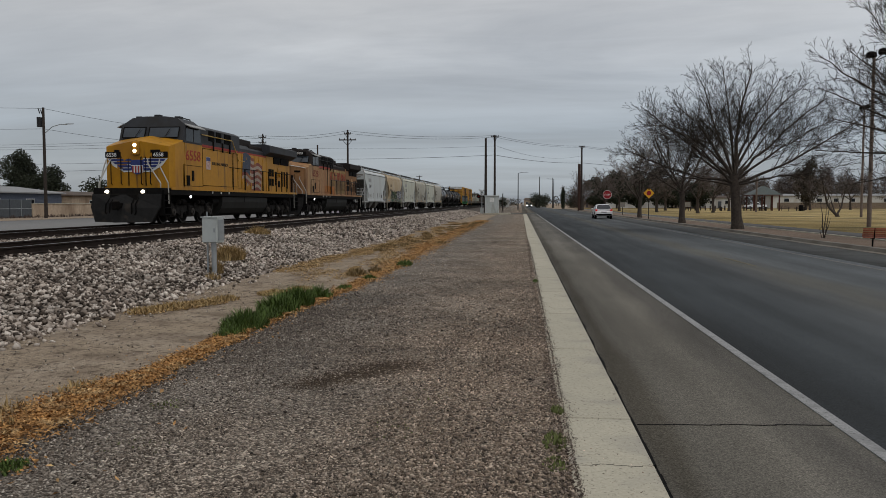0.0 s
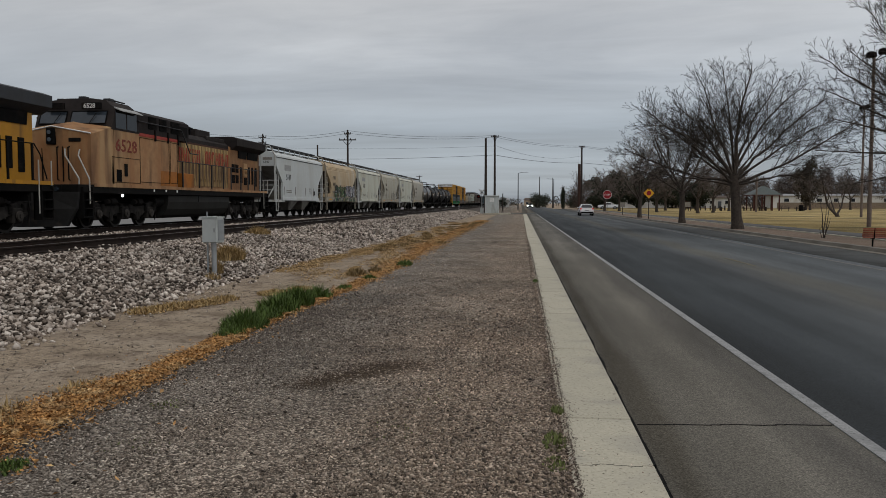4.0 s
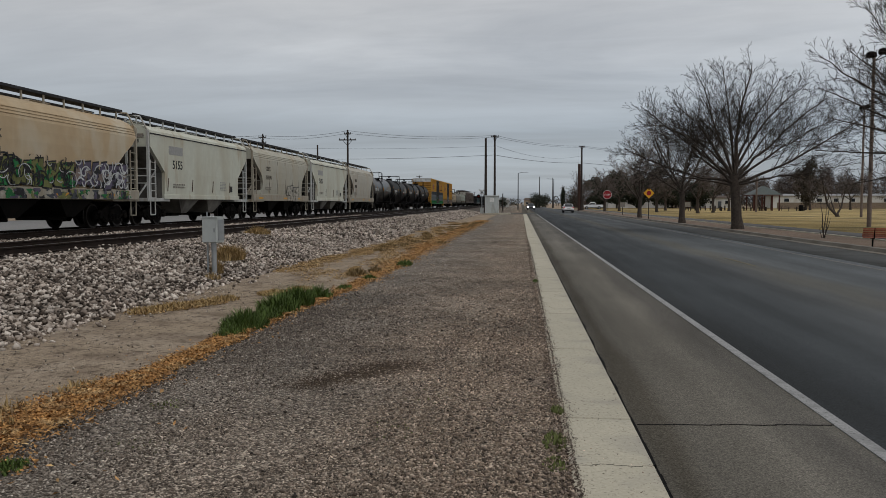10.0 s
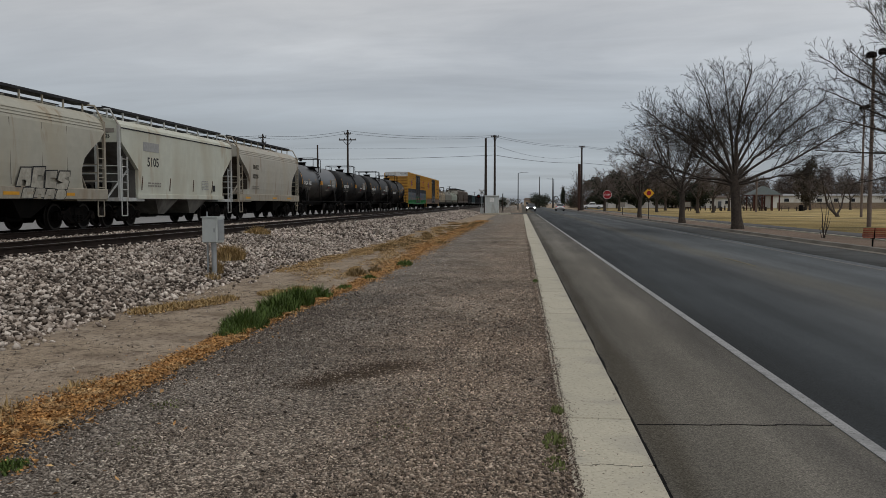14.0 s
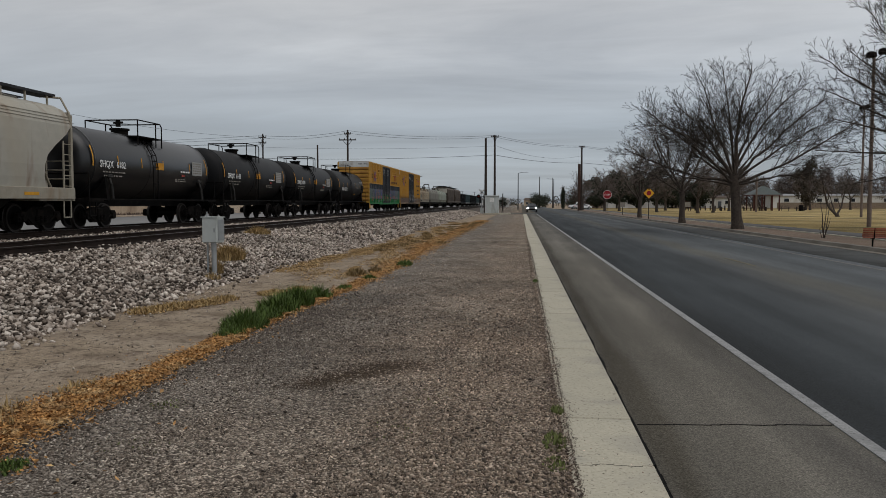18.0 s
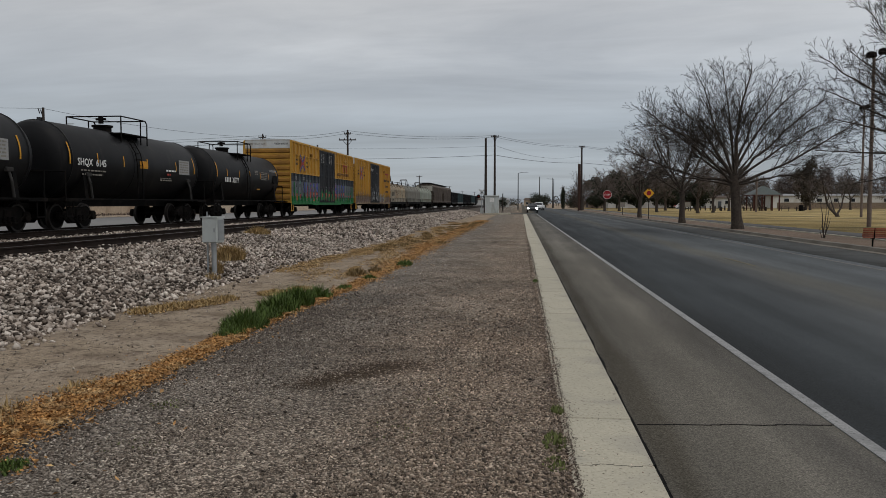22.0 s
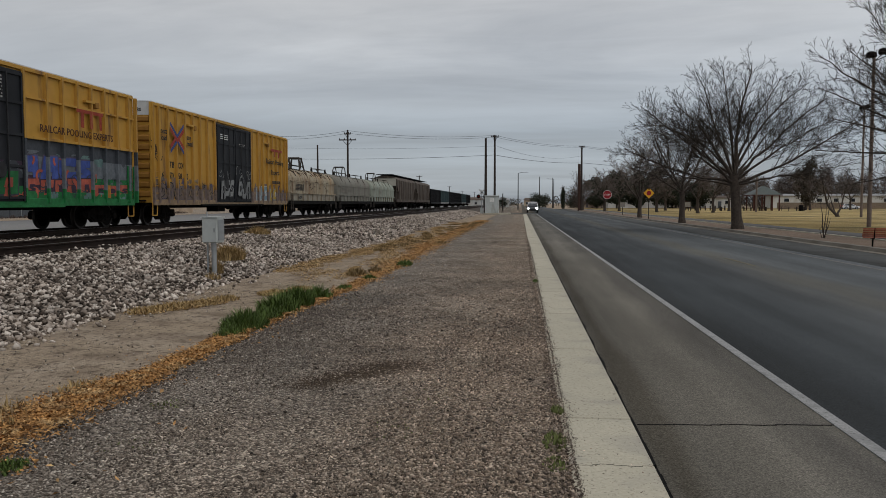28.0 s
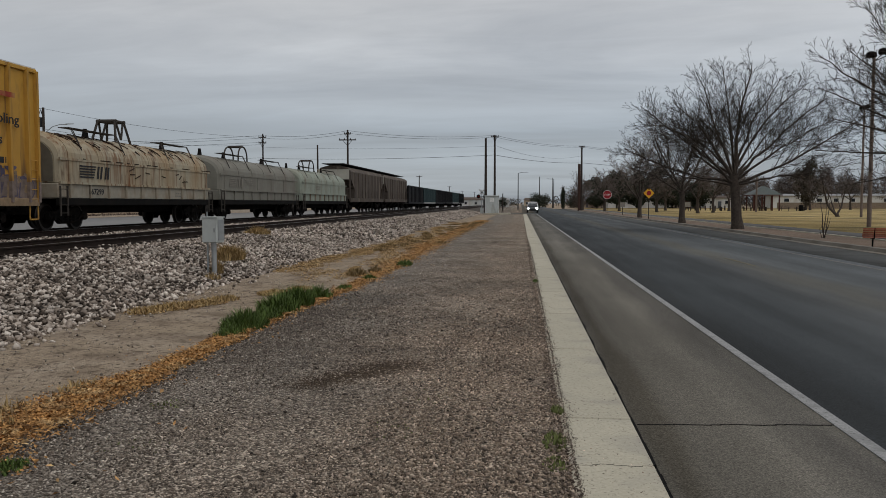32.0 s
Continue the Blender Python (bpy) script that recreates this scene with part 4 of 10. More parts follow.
GLYPHS = [[(0, 0), (0.36, 0), (0.36, 0.34), (0.64, 0.34), (0.66, 0), (1, 0.04), (0.88, 1), (0.12, 0.96)],
          [(0, 0.04), (1, 0), (0.95, 0.36), (0.42, 0.33), (0.42, 0.62), (0.92, 0.60), (1, 1), (0.06, 0.95)],
          [(0, 0.1), (0.3, 0), (0.8, 0.02), (1, 0.3), (0.95, 0.76), (0.7, 1), (0.1, 0.97), (0.04, 0.6)],
          [(0, 0), (0.9, 0.03), (1, 0.46), (0.52, 0.64), (1, 0.70), (0.95, 1), (0.1, 0.97), (0, 0.5), (0.48, 0.36), (0, 0.26)]]


def spray_blocks(car, x, y0, y1, z0, z1, colour, count, seed, rim=None, core=None, slant=0.0):
    """A row of fat sprayed block shapes, side by side, with a rim behind and a filled core on each."""
    rr = random.Random(seed)
    layers = [(rim, 1.14, 0.0), (colour, 1.0, 0.004), (core, 0.42, 0.008)]
    step = (y1 - y0) / count
    cells = [(y0 + step * (k + 0.5) + rr.uniform(-0.06, 0.06) * step, z0 + (z1 - z0) * (0.5 + rr.uniform(-0.07, 0.07)), step * rr.uniform(0.86, 1.06), (z1 - z0) * rr.uniform(0.86, 1.06), rr.choice(GLYPHS), rr.uniform(-0.12, 0.12)) for k in range(count)]
    for paint, grow, dx in layers:
        if not paint:
            continue
        bm = B()
        for k, (cy, cz, w, h, glyph, tip) in enumerate(cells):
            pts = []
            for u, v in glyph:
                a, b = (u - 0.5) * w * grow, (v - 0.5) * h * grow
                pts.append((cy + a + (slant + tip) * b, cz + b))
            prism(bm, pts, "x", x + dx + 0.0004 * k, x + dx + 0.004 + 0.0004 * k)
        tagged(part("graffiti", bm, SPRAY[paint], car, "sprayed " + paint + " block letters"), kind="stuff")


# ---- locomotives ----
def loco_truck(car, y):
    bm = quad_box(B(), -0.9, 0.9, -1.0, 1.0, 0.6, 0.95, 0.04)
    t = part("truck", bm, M["truck"], car, "sooty three-axle locomotive truck")
    t.matrix_basis = pose(0, y, 0)
    fb = B()
    prism(fb, [(-2.75, 0.62), (-2.70, 0.95), (-2.2, 1.0), (-1.55, 0.82), (-0.5, 0.82), (0.5, 0.82), (1.55, 0.82), (2.2, 1.0), (2.70, 0.95), (2.75, 0.62), (2.5, 0.5), (1.7, 0.55), (1.2, 0.38), (0.6, 0.55), (-0.6, 0.55), (-1.2, 0.38), (-1.7, 0.55), (-2.5, 0.5)], "x", 1.02, 1.18)
    for yy in (-2.05, 0.0, 2.05):
        quad_box(fb, 1.0, 1.24, yy - 0.26, yy + 0.26, 0.30, 0.78, 0.03)
        rod(fb, (1.2, yy, 0.53), (1.30, yy, 0.53), 0.15, seg=14)
    for yy in (-1.05, 1.05):
        rod(fb, (1.20, yy - 0.32, 0.98), (1.20, yy + 0.32, 0.98), 0.10, seg=10)
        quad_box(fb, 1.05, 1.22, yy - 0.12, yy + 0.12, 0.25, 0.6, 0.02)
        rod(fb, (1.1, yy + 0.5, 0.45), (1.1, yy + 0.5, 0.95), 0.07, seg=8)
    me = to_mesh("side_frame", fb, M["loco_truck"])
    coil = B()
    for k in range(6):
        rod(coil, (1.22, 0, 0.60 + k * 0.055), (1.22, 0, 0.632 + k * 0.055), 0.085, seg=10)
    coil_mesh = to_mesh("spring", coil, M["loco_truck"])
    cyl_mesh = to_mesh("brake_cylinder", rod(rod(B(), (1.24, -0.20, 0.98), (1.24, 0.20, 0.98), 0.13, seg=14), (1.24, 0.20, 0.98), (1.24, 0.62, 0.90), 0.035), M["truck"])
    cap_mesh = to_mesh("axle_cap", rod(rod(B(), (1.28, 0, 0.53), (1.33, 0, 0.53), 0.17, 0.15, seg=16), (1.33, 0, 0.53), (1.36, 0, 0.53), 0.07, seg=10), M["axle_dust"])
    pipe_mesh = to_mesh("sand_pipe", pipe(B(), [(1.26, 0, 1.15), (1.26, 0.05, 0.75), (1.05, 0.28, 0.22)], 0.025), M["loco_truck"])
    for turn in (0, 180):
        f = part("side_frame", me, None, t)
        f.matrix_basis = pose(0, 0, 0, 0, 0, turn)
        for mesh, name, ys in ((coil_mesh, "spring", (-2.36, -1.72, -0.34, 0.34, 1.72, 2.36)), (cyl_mesh, "brake_cylinder", (-1.05, 1.05)), (cap_mesh, "axle_cap", (-2.05, 0.0, 2.05)), (pipe_mesh, "sand_pipe", (-2.62, 2.55))):
            for dy in ys:
                part(name, mesh, None, t).matrix_basis = pose(0, 0, 0, 0, 0, turn) @ Matrix.Translation((0, dy, 0))
    for yy in (-2.05, 0.0, 2.05):
        wheelset(t, WHEEL_L, yy, R_LOCO)


def louvre(bm, x, y0, y1, z0, z1, n):
    """A grille frame with slats on a side at x."""
    quad_box(bm, x - 0.02, x + 0.012, y0, y1, z0, z1)
    for k in range(n):
        z = z0 + (z1 - z0) * (k + 0.5) / n
        quad_box(bm, x, x + 0.028, y0 + 0.03, y1 - 0.03, z - 0.012, z + 0.012)


def locomotive(y0, number, paint, roof, label, lit, old, rear):
    """A six-axle diesel: wide nose, cab, engine hood, overhanging radiator wings."""
    car = begin_car("locomotive", y0, label, "locomotive", "locomotives")
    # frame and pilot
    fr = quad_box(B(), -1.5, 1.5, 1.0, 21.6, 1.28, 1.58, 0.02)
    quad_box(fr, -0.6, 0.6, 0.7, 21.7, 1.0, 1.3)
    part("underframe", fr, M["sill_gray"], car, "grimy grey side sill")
    sill = B()
    for sx in (-1, 1):
        quad_box(sill, sx * 1.512 - 0.008, sx * 1.512 + 0.008, 2.0, 21.5, 1.52, 1.64)
    part("sill_stripe", sill, paint, car)
    plow = B()
    loft(plow, [[(x, yy, z) for x, yy, z in ((-1.52, 0.95, 1.32), (-0.1, 0.72, 1.32), (0.1, 0.72, 1.32), (1.52, 0.95, 1.32), (1.52, 1.05, 1.32), (-1.52, 1.05, 1.32))],
                [(x, yy, z) for x, yy, z in ((-1.52, 0.80, 0.75), (-0.1, 0.35, 0.70), (0.1, 0.35, 0.70), (1.52, 0.80, 0.75), (1.52, 0.95, 0.75), (-1.52, 0.95, 0.75))],
                [(x, yy, z) for x, yy, z in ((-1.25, 0.62, 0.14), (-0.1, 0.18, 0.12), (0.1, 0.18, 0.12), (1.25, 0.62, 0.14), (1.25, 0.80, 0.14), (-1.25, 0.80, 0.14))]])
    part("snowplough", plow, M["plow"], car, "dark grey steel pilot plough")
    for sx in (-0.62, -0.45, 0.45, 0.62):
        part("air_hose", pipe(B(), [(sx, 0.75, 1.15), (sx * 1.05, 0.45, 0.9), (sx * 1.1, 0.42, 0.55), (sx * 0.9, 0.5, 0.4)], 0.03), M["black"], car)
    couplers(car, rear)
    # steps at the front and rear corners
    for yy in (1.15, 20.75):
        for sx in (-1, 1):
            st = B()
            for k in range(4):
                part("step", quad_box(B(), sx * 1.45 - 0.13, sx * 1.45 + 0.13, yy + 0.03, yy + 0.6, 0.42 + k * 0.3, 0.46 + k * 0.3), M["sill_gray"], car)
            quad_box(st, sx * 1.32 - 0.02, sx * 1.32 + 0.02, yy, yy + 0.62, 0.4, 1.5)
            for e in (yy, yy + 0.6):
                quad_box(st, sx * 1.45 - 0.14, sx * 1.45 + 0.14, e, e + 0.03, 0.4, 1.5)
            part("step_well", st, M["sill_gray"], car)
    # nose
    nose = B()
    loft(nose, [[(-1.42, 2.0, 1.6), (1.42, 2.0, 1.6), (1.42, 2.0, 3.40), (0.0, 1.92, 3.66), (-1.42, 2.0, 3.40)],
                [(-1.5, 2.45, 1.6), (1.5, 2.45, 1.6), (1.5, 2.45, 3.52), (0.0, 2.35, 3.80), (-1.5, 2.45, 3.52)],
                [(-1.5, 3.45, 1.6), (1.5, 3.45, 1.6), (1.5, 3.45, 3.80), (0.0, 3.45, 4.00), (-1.5, 3.45, 3.80)]])
    part("nose", nose, paint, car)
    nd = B()
    quad_box(nd, -0.42, -0.39, 1.955, 1.995, 1.7, 2.95)
    part("nose_door_edge", nd, M["black"], car)
    part("nose_door_edge", quad_box(B(), 0.36, 0.39, 1.955, 1.995, 1.7, 2.95), M["black"], car)
    for xa in (-1.05, 0.60):
        part("nose_vent", quad_box(B(), xa, xa + 0.45, 1.965, 1.995, 3.12, 3.26, 0.01), M["black"], car)
    for xx in (-1.18, -0.72, 0.2, 0.62):
        part("grab_iron", pipe(B(), [(xx, 1.99, 1.75), (xx, 1.90, 1.78), (xx, 1.90, 2.92), (xx, 1.99, 2.95)], 0.022), M["black"], car)
    # headlamps, number boards, emblem
    hl = quad_box(B(), -0.20, 0.14, 1.87, 2.05, 3.02, 3.62, 0.03)
    part("headlamp_housing", hl, paint if not old else M["black"], car)
    for z in (3.20, 3.46):
        lampb = rod(B(), (-0.06, 1.84, z), (-0.06, 1.88, z), 0.076, seg=16)
        part("headlamp", lampb, M["lamp_on"] if lit else M["wind_glass"], car, "lit headlamp" if lit else "unlit headlamp")
    for sx in (-0.85, 0.75):
        part("ditch_lamp", rod(B(), (sx, 0.86, 1.42), (sx, 0.95, 1.42), 0.072, seg=16), M["lamp_on"] if lit else M["wind_glass"], car, "lit ditch lamp" if lit else "unlit ditch lamp")
        part("lamp_bracket", quad_box(B(), sx - 0.15, sx + 0.15, 0.95, 1.05, 1.27, 1.57, 0.02), M["sill_gray"], car)
    if not old:
        for sx in (-1.10, 1.04):
            nb = part("number_board", quad_box(B(), sx - 0.35, sx + 0.35, 1.93, 1.985, 2.91, 3.17, 0.01), M["black"], car, "black number board with white digits")
            lettering(number, nb, on_front(sx - 0.29, 1.927, 2.96), 0.17, M["white_letter"])
        # plain wing-shaped emblem
        for sx in (-1, 1):
            wing = part("emblem_wing", prism(B(), [(sx * 0.26, 2.88), (sx * 1.38, 2.88), (sx * 1.12, 2.56), (sx * 0.62, 2.28), (sx * 0.26, 2.30)], "y", 1.972, 1.99), M["white_letter"], car, "pale wing of the nose emblem")
            for k in range(4):
                z = 2.86 - 0.135 * k
                part("feather", prism(B(), [(sx * 0.28, z), (sx * (1.30 - 0.19 * k), z), (sx * (1.20 - 0.19 * k), z - 0.10), (sx * 0.28, z - 0.10)], "y", 1.955, 1.985), M["blue_emblem"], wing, "dark blue feather")
        sh = prism(B(), [(-0.29, 2.80), (-0.1, 2.82), (0.1, 2.82), (0.29, 2.80), (0.29, 2.45), (0.2, 2.25), (0, 2.18), (-0.2, 2.25), (-0.29, 2.45)], "y", 1.95, 1.985)
        part("emblem_shield", sh, M["blue_emblem"], wing, "dark blue shield")
        part("emblem_edge", quad_box(B(), -0.27, 0.27, 1.938, 1.946, 2.56, 2.585), M["white_letter"], wing)
        pale = B()
        for k in range(4):
            quad_box(pale, -0.155 + k * 0.13, -0.115 + k * 0.13, 1.94, 1.96, 2.26, 2.54)
        tagged(part("emblem_stripe", pale, M["white_letter"], wing), kind="stuff")
        part("emblem_band", quad_box(B(), -0.27, 0.27, 1.94, 1.96, 2.58, 2.79), M["blue_emblem"], wing)
        bars = B()
        for k in range(4):
            quad_box(bars, -0.22 + k * 0.13, -0.16 + k * 0.13, 1.94, 1.96, 2.26, 2.56)
        part("emblem_stripe", bars, M["red_letter"], wing)
    else:
        nb = part("number_board", quad_box(B(), 0.35, 1.10, 3.30, 3.42, 4.44, 4.68, 0.01), M["black"], car, "black number board with white digits")
        lettering(number, nb, on_front(0.43, 3.295, 4.48), 0.17, M["white_letter"])
        nb = part("number_board", quad_box(B(), -1.10, -0.35, 3.30, 3.42, 4.44, 4.68, 0.01), M["black"], car)
        pl = B()
        for s in ((-1.42, 3.42), (1.42, 3.42)):
            pipe(pl, [(s[0], 1.99, s[1]), (0, 1.91, 3.68)], 0.025)
        part("nose_edge_trim", pl, M["white_letter"], car)
    # cab: sides, slanted windscreen, chamfered roof
    cab = B()
    prof = [(-1.5, 1.6), (-1.5, 4.46), (-1.06, 4.80), (-0.5, 4.88), (0.5, 4.88), (1.06, 4.80), (1.5, 4.46), (1.5, 1.6)]
    front = [(x, 3.30 + max(0, z - 3.8) * 0.45, z) for x, z in prof]
    loft(cab, [front, [(x, 5.45, z) for x, z in prof]])
    part("cab", cab, paint, car, "cab side panels")
    cg = B()
    prof2 = [(-1.512, 3.68), (-1.512, 4.47), (-1.07, 4.815), (-0.5, 4.895), (0.5, 4.895), (1.07, 4.815), (1.512, 4.47), (1.512, 3.68)]
    loft(cg, [[(x, 3.28 + max(0, z - 3.8) * 0.45, z) for x, z in prof2], [(x, 5.47, z) for x, z in prof2]])
    cabroof = part("cab_roof", cg, roof, car, "grey upper cab and roof")
    for sx, w in ((-0.84, 0.52), (0.56, 0.70)):
        wb = B()
        zb, zt = 3.90, 4.38
        loft(wb, [[(sx - w, 3.262 + (zb - 3.8) * 0.45, zb), (sx + w, 3.262 + (zb - 3.8) * 0.45, zb), (sx + w, 3.262 + (zt - 3.8) * 0.45, zt), (sx - w, 3.262 + (zt - 3.8) * 0.45, zt)],
                  [(sx - w, 3.30 + (zb - 3.8) * 0.45, zb), (sx + w, 3.30 + (zb - 3.8) * 0.45, zb), (sx + w, 3.30 + (zt - 3.8) * 0.45, zt), (sx - w, 3.30 + (zt - 3.8) * 0.45, zt)]])
        ws = part("windscreen", wb, M["wind_glass"], car, "windscreen pane reflecting grey sky")
        wp = pipe(B(), [(sx + 0.1, 3.28, 3.92), (sx + 0.3, 3.42, 4.3)], 0.012)
        part("wiper", wp, M["black"], ws)
        gas = B()
        for a, b in (((sx - w, zb), (sx + w, zb)), ((sx - w, zt), (sx + w, zt)), ((sx - w, zb), (sx - w, zt)), ((sx + w, zb), (sx + w, zt))):
            pipe(gas, [(a[0], 3.262 + (a[1] - 3.8) * 0.45, a[1]), (b[0], 3.262 + (b[1] - 3.8) * 0.45, b[1])], 0.022)
        part("window_gasket", gas, M["black"], ws)
    for sx in (-1, 1):
        part("side_window", quad_box(B(), sx * 1.515 - 0.012, sx * 1.515 + 0.012, 3.60, 4.38, 3.74, 4.42, 0.01), M["glass"], car, "dark cab side window")
        part("side_window", quad_box(B(), sx * 1.515 - 0.012, sx * 1.515 + 0.012, 4.46, 5.24, 3.74, 4.42, 0.01), M["glass"], car, "dark cab side window")
        part("sun_shade", prism(B(), [(sx * 1.47, 4.50), (sx * 1.74, 4.38), (sx * 1.74, 4.41), (sx * 1.47, 4.55)], "y", 3.6, 5.35), M["grey_letter"], car, "pale sun shade over the cab windows")
        dl = B()
        louvre(dl, sx * 1.506 if sx > 0 else -1.506, 3.62, 3.98, 1.74, 2.20, 5)
        part("side_grille", dl, M["black"], car)
        part("side_latch", quad_box(B(), sx * 1.51 - 0.015, sx * 1.51 + 0.015, 4.21, 4.45, 1.96, 2.44, 0.01), M["black"], car)
    # roof clutter
    for xx, yy, dz in ((-0.9, 4.0, 0.0), (0.9, 4.1, 0.0), (0.6, 4.8, 0.06), (-0.5, 5.1, 0.06), (0.0, 3.95, 0.07)):
        box_part("roof_box", (xx - 0.14, xx + 0.14, yy, yy + 0.32, 4.76 + dz, 4.93 + dz), M["dark_metal"], cabroof, bevel=0.02)
    part("roof_conduit", pipe(B(), [(-1.0, 4.45, 4.88), (1.0, 4.45, 4.88), (1.05, 5.2, 4.86)], 0.03), M["dark_metal"], cabroof)
    # horn cluster on the hood behind the cab
    hb = part("horn", quad_box(B(), -0.30, 0.45, 12.80, 12.92, 4.18, 4.62), M["black"], car, "black air horn cluster")
    for k, xx in enumerate((-0.22, 0.08, 0.38)):
        part("horn_bell", rod(B(), (xx, 12.45, 4.62), (xx, 13.25, 4.62), 0.11, 0.04, seg=12), M["black"], hb)
    # broad equipment section behind the cab
    back = 9.05 if old else 10.35
    eq = quad_box(B(), -1.46, 1.46, 5.45, back, 1.6, 3.72, 0.02)
    part("equipment_cabinet", eq, paint, car)
    eg = B()
    loft(eg, [[(-1.47, yy, 3.71), (1.47, yy, 3.71), (1.47, yy, 4.50), (1.22, yy, 4.64), (-1.22, yy, 4.64), (-1.47, yy, 4.50)] for yy in (5.47, 10.27 if old else 10.62)])
    part("equipment_roof", eg, roof, car)
    for sx in (-1, 1):
        part("red_stripe", quad_box(B(), sx * 1.474 - 0.006, sx * 1.474 + 0.006, 5.45, back + 0.03, 3.62, 3.74), M["red_letter"], car)
        part("red_stripe", quad_box(B(), sx * 1.094 - 0.008, sx * 1.094 + 0.008, back + 0.05, 16.2, 3.72 if old else 3.70, 3.80), M["worn_brown"] if old else M["red_letter"], car)
    for sx in (-1, 1):
        for ya, yb in ((6.32, 7.03), (7.29, 7.97), (8.40, 9.28)):
            gb = B()
            louvre(gb, sx * 1.475, ya, yb, 3.96, 4.47, 8)
            part("air_intake", gb, M["black"], car)
        for yy in (6.88, 8.10, 9.10):
            box_part("hinge_bracket", (sx * 1.50 - 0.03, sx * 1.50 + 0.03, yy - 0.055, yy + 0.055, 3.50, 3.98), M["black"], car, bevel=0.02)
        rl = pipe(B(), [(sx * 1.56, 5.3, 4.18), (sx * 1.56, 9.3, 4.18), (sx * 1.56, 10.2, 3.20), (sx * 1.56, 11.1, 3.20)], 0.025)
        part("grab_rail", rl, M["gold_rail"] if not old else M["dark_metal"], car)
        pn = B()
        for ya, yb, za, zb in ((3.3, 5.48, 1.72, 2.66), (5.56, back - 0.85, 1.78, 3.56), (back - 0.73, back - 0.05, 1.8, 3.56)):
            for a, b in (((ya, za), (yb, za)), ((ya, zb), (yb, zb)), ((ya, za), (ya, zb)), ((yb, za), (yb, zb))):
                rod(pn, (sx * 1.472 if ya > 5.4 else sx * 1.505, *a), (sx * 1.472 if ya > 5.4 else sx * 1.505, *b), 0.010, seg=4)
        part("panel_seams", pn, M["sill_gray"], car)
    # engine hood with doors
    hood = B()
    loft(hood, [[(-1.08, yy, 1.6), (1.08, yy, 1.6), (1.08, yy, 3.95), (0.85, yy, 4.18), (-0.85, yy, 4.18), (-1.08, yy, 3.95)] for yy in (back - 0.05, 16.2)])
    part("engine_hood", hood, paint, car)
    ht = B()
    loft(ht, [[(1.09, yy, 3.80), (1.09, yy, 3.97), (0.86, yy, 4.20), (-0.86, yy, 4.20), (-1.09, yy, 3.97), (-1.09, yy, 3.80)] for yy in (10.5, 16.2)])
    part("hood_roof", ht, roof if not old else M["up_brown"], car)
    part("exhaust_hood", quad_box(B(), -0.5, 0.5, 13.35, 15.2, 4.15, 4.64, 0.03), M["up_brown"], car)
    rd = quad_box(B(), -0.98, 0.98, 13.55, 16.0, 4.08, 4.30, 0.03)
    part("hood_hatch", rd, M["up_brown"], car)
    for sx in (-1, 1):
        db = quad_box(B(), sx * 1.095 - 0.012, sx * 1.095 + 0.012, 0, 0.37 if old else 0.66, 1.75, 3.70, 0.008)
        for z in (2.0, 3.4):
            quad_box(db, sx * 1.115 - 0.012, sx * 1.115 + 0.012, 0.04, 0.10, z, z + 0.12)
        dmesh = to_mesh("hood_door", db, paint if not old else M["hood_cream"])
        for k in range(8 if not old else 15):
            part("hood_door", dmesh, None, car).matrix_basis = pose(0, 10.45 + k * 0.72 if not old else 10.06 + k * 0.405 + 0.05 * (k % 2), 0)
    # radiator section and overhanging wings
    rb = quad_box(B(), -1.12, 1.12, 16.2, 21.1, 1.6, 3.95, 0.03)
    part("radiator_body", rb, paint if not old else M["up_shaded_sooty"], car)
    wg = B()
    loft(wg, [[(-1.12, yy, 3.80), (1.12, yy, 3.80), (1.49, yy, 4.02), (1.50, yy, 4.40), (1.2, yy, 4.50), (-1.2, yy, 4.50), (-1.50, yy, 4.40), (-1.49, yy, 4.02)] for yy in ((16.45, 16.6, 21.0, 21.25) if old else (15.75, 15.95, 21.3, 21.6))])
    part("radiator_wing", wg, roof if not old else M["up_brown"], car, "overhanging grey radiator wing")
    for sx in (-1, 1):
        for ya, yb in ((17.55, 18.85), (19.0, 20.75)):
            ib = B()
            loft(ib, [[(sx * 1.12, yy, 3.40), (sx * 1.15, yy, 3.40), (sx * 1.19, yy, 3.80), (sx * 1.12, yy, 3.80)] for yy in (ya, yb)])
            part("radiator_intake", ib, M["black"], car)
        for ya, yb, za, zb in ((16.60, 17.04, 2.02, 2.46), (16.60, 17.04, 2.60, 3.04), (17.16, 17.60, 2.02, 2.46), (17.16, 17.60, 2.60, 3.04), (17.86, 18.22, 2.05, 2.92), (18.46, 18.95, 1.95, 2.35), (19.18, 19.48, 2.0, 2.98), (19.72, 20.02, 2.0, 2.98), (20.30, 20.62, 1.9, 2.98)):
            vb = B()
            louvre(vb, sx * 1.125, ya, yb, za, zb, 6)
            part("vent_grille", vb, M["black"], car)
        fan = part("blower_cover", quad_box(B(), sx * 1.13 - 0.02, sx * 1.13 + 0.02, 18.42, 19.0, 2.42, 3.16, 0.012), paint, car)
        part("blower_dome", rod(B(), (sx * 1.14, 18.71, 2.78), (sx * 1.24, 18.71, 2.78), 0.22, 0.15, seg=16), paint, fan)
    # walkway handrails, with each post a part
    post = to_mesh("handrail_post", quad_box(B(), -0.025, 0.025, -0.035, 0.035, 0, 1.18), M["dark_metal"] if old else M["sill_gray"])
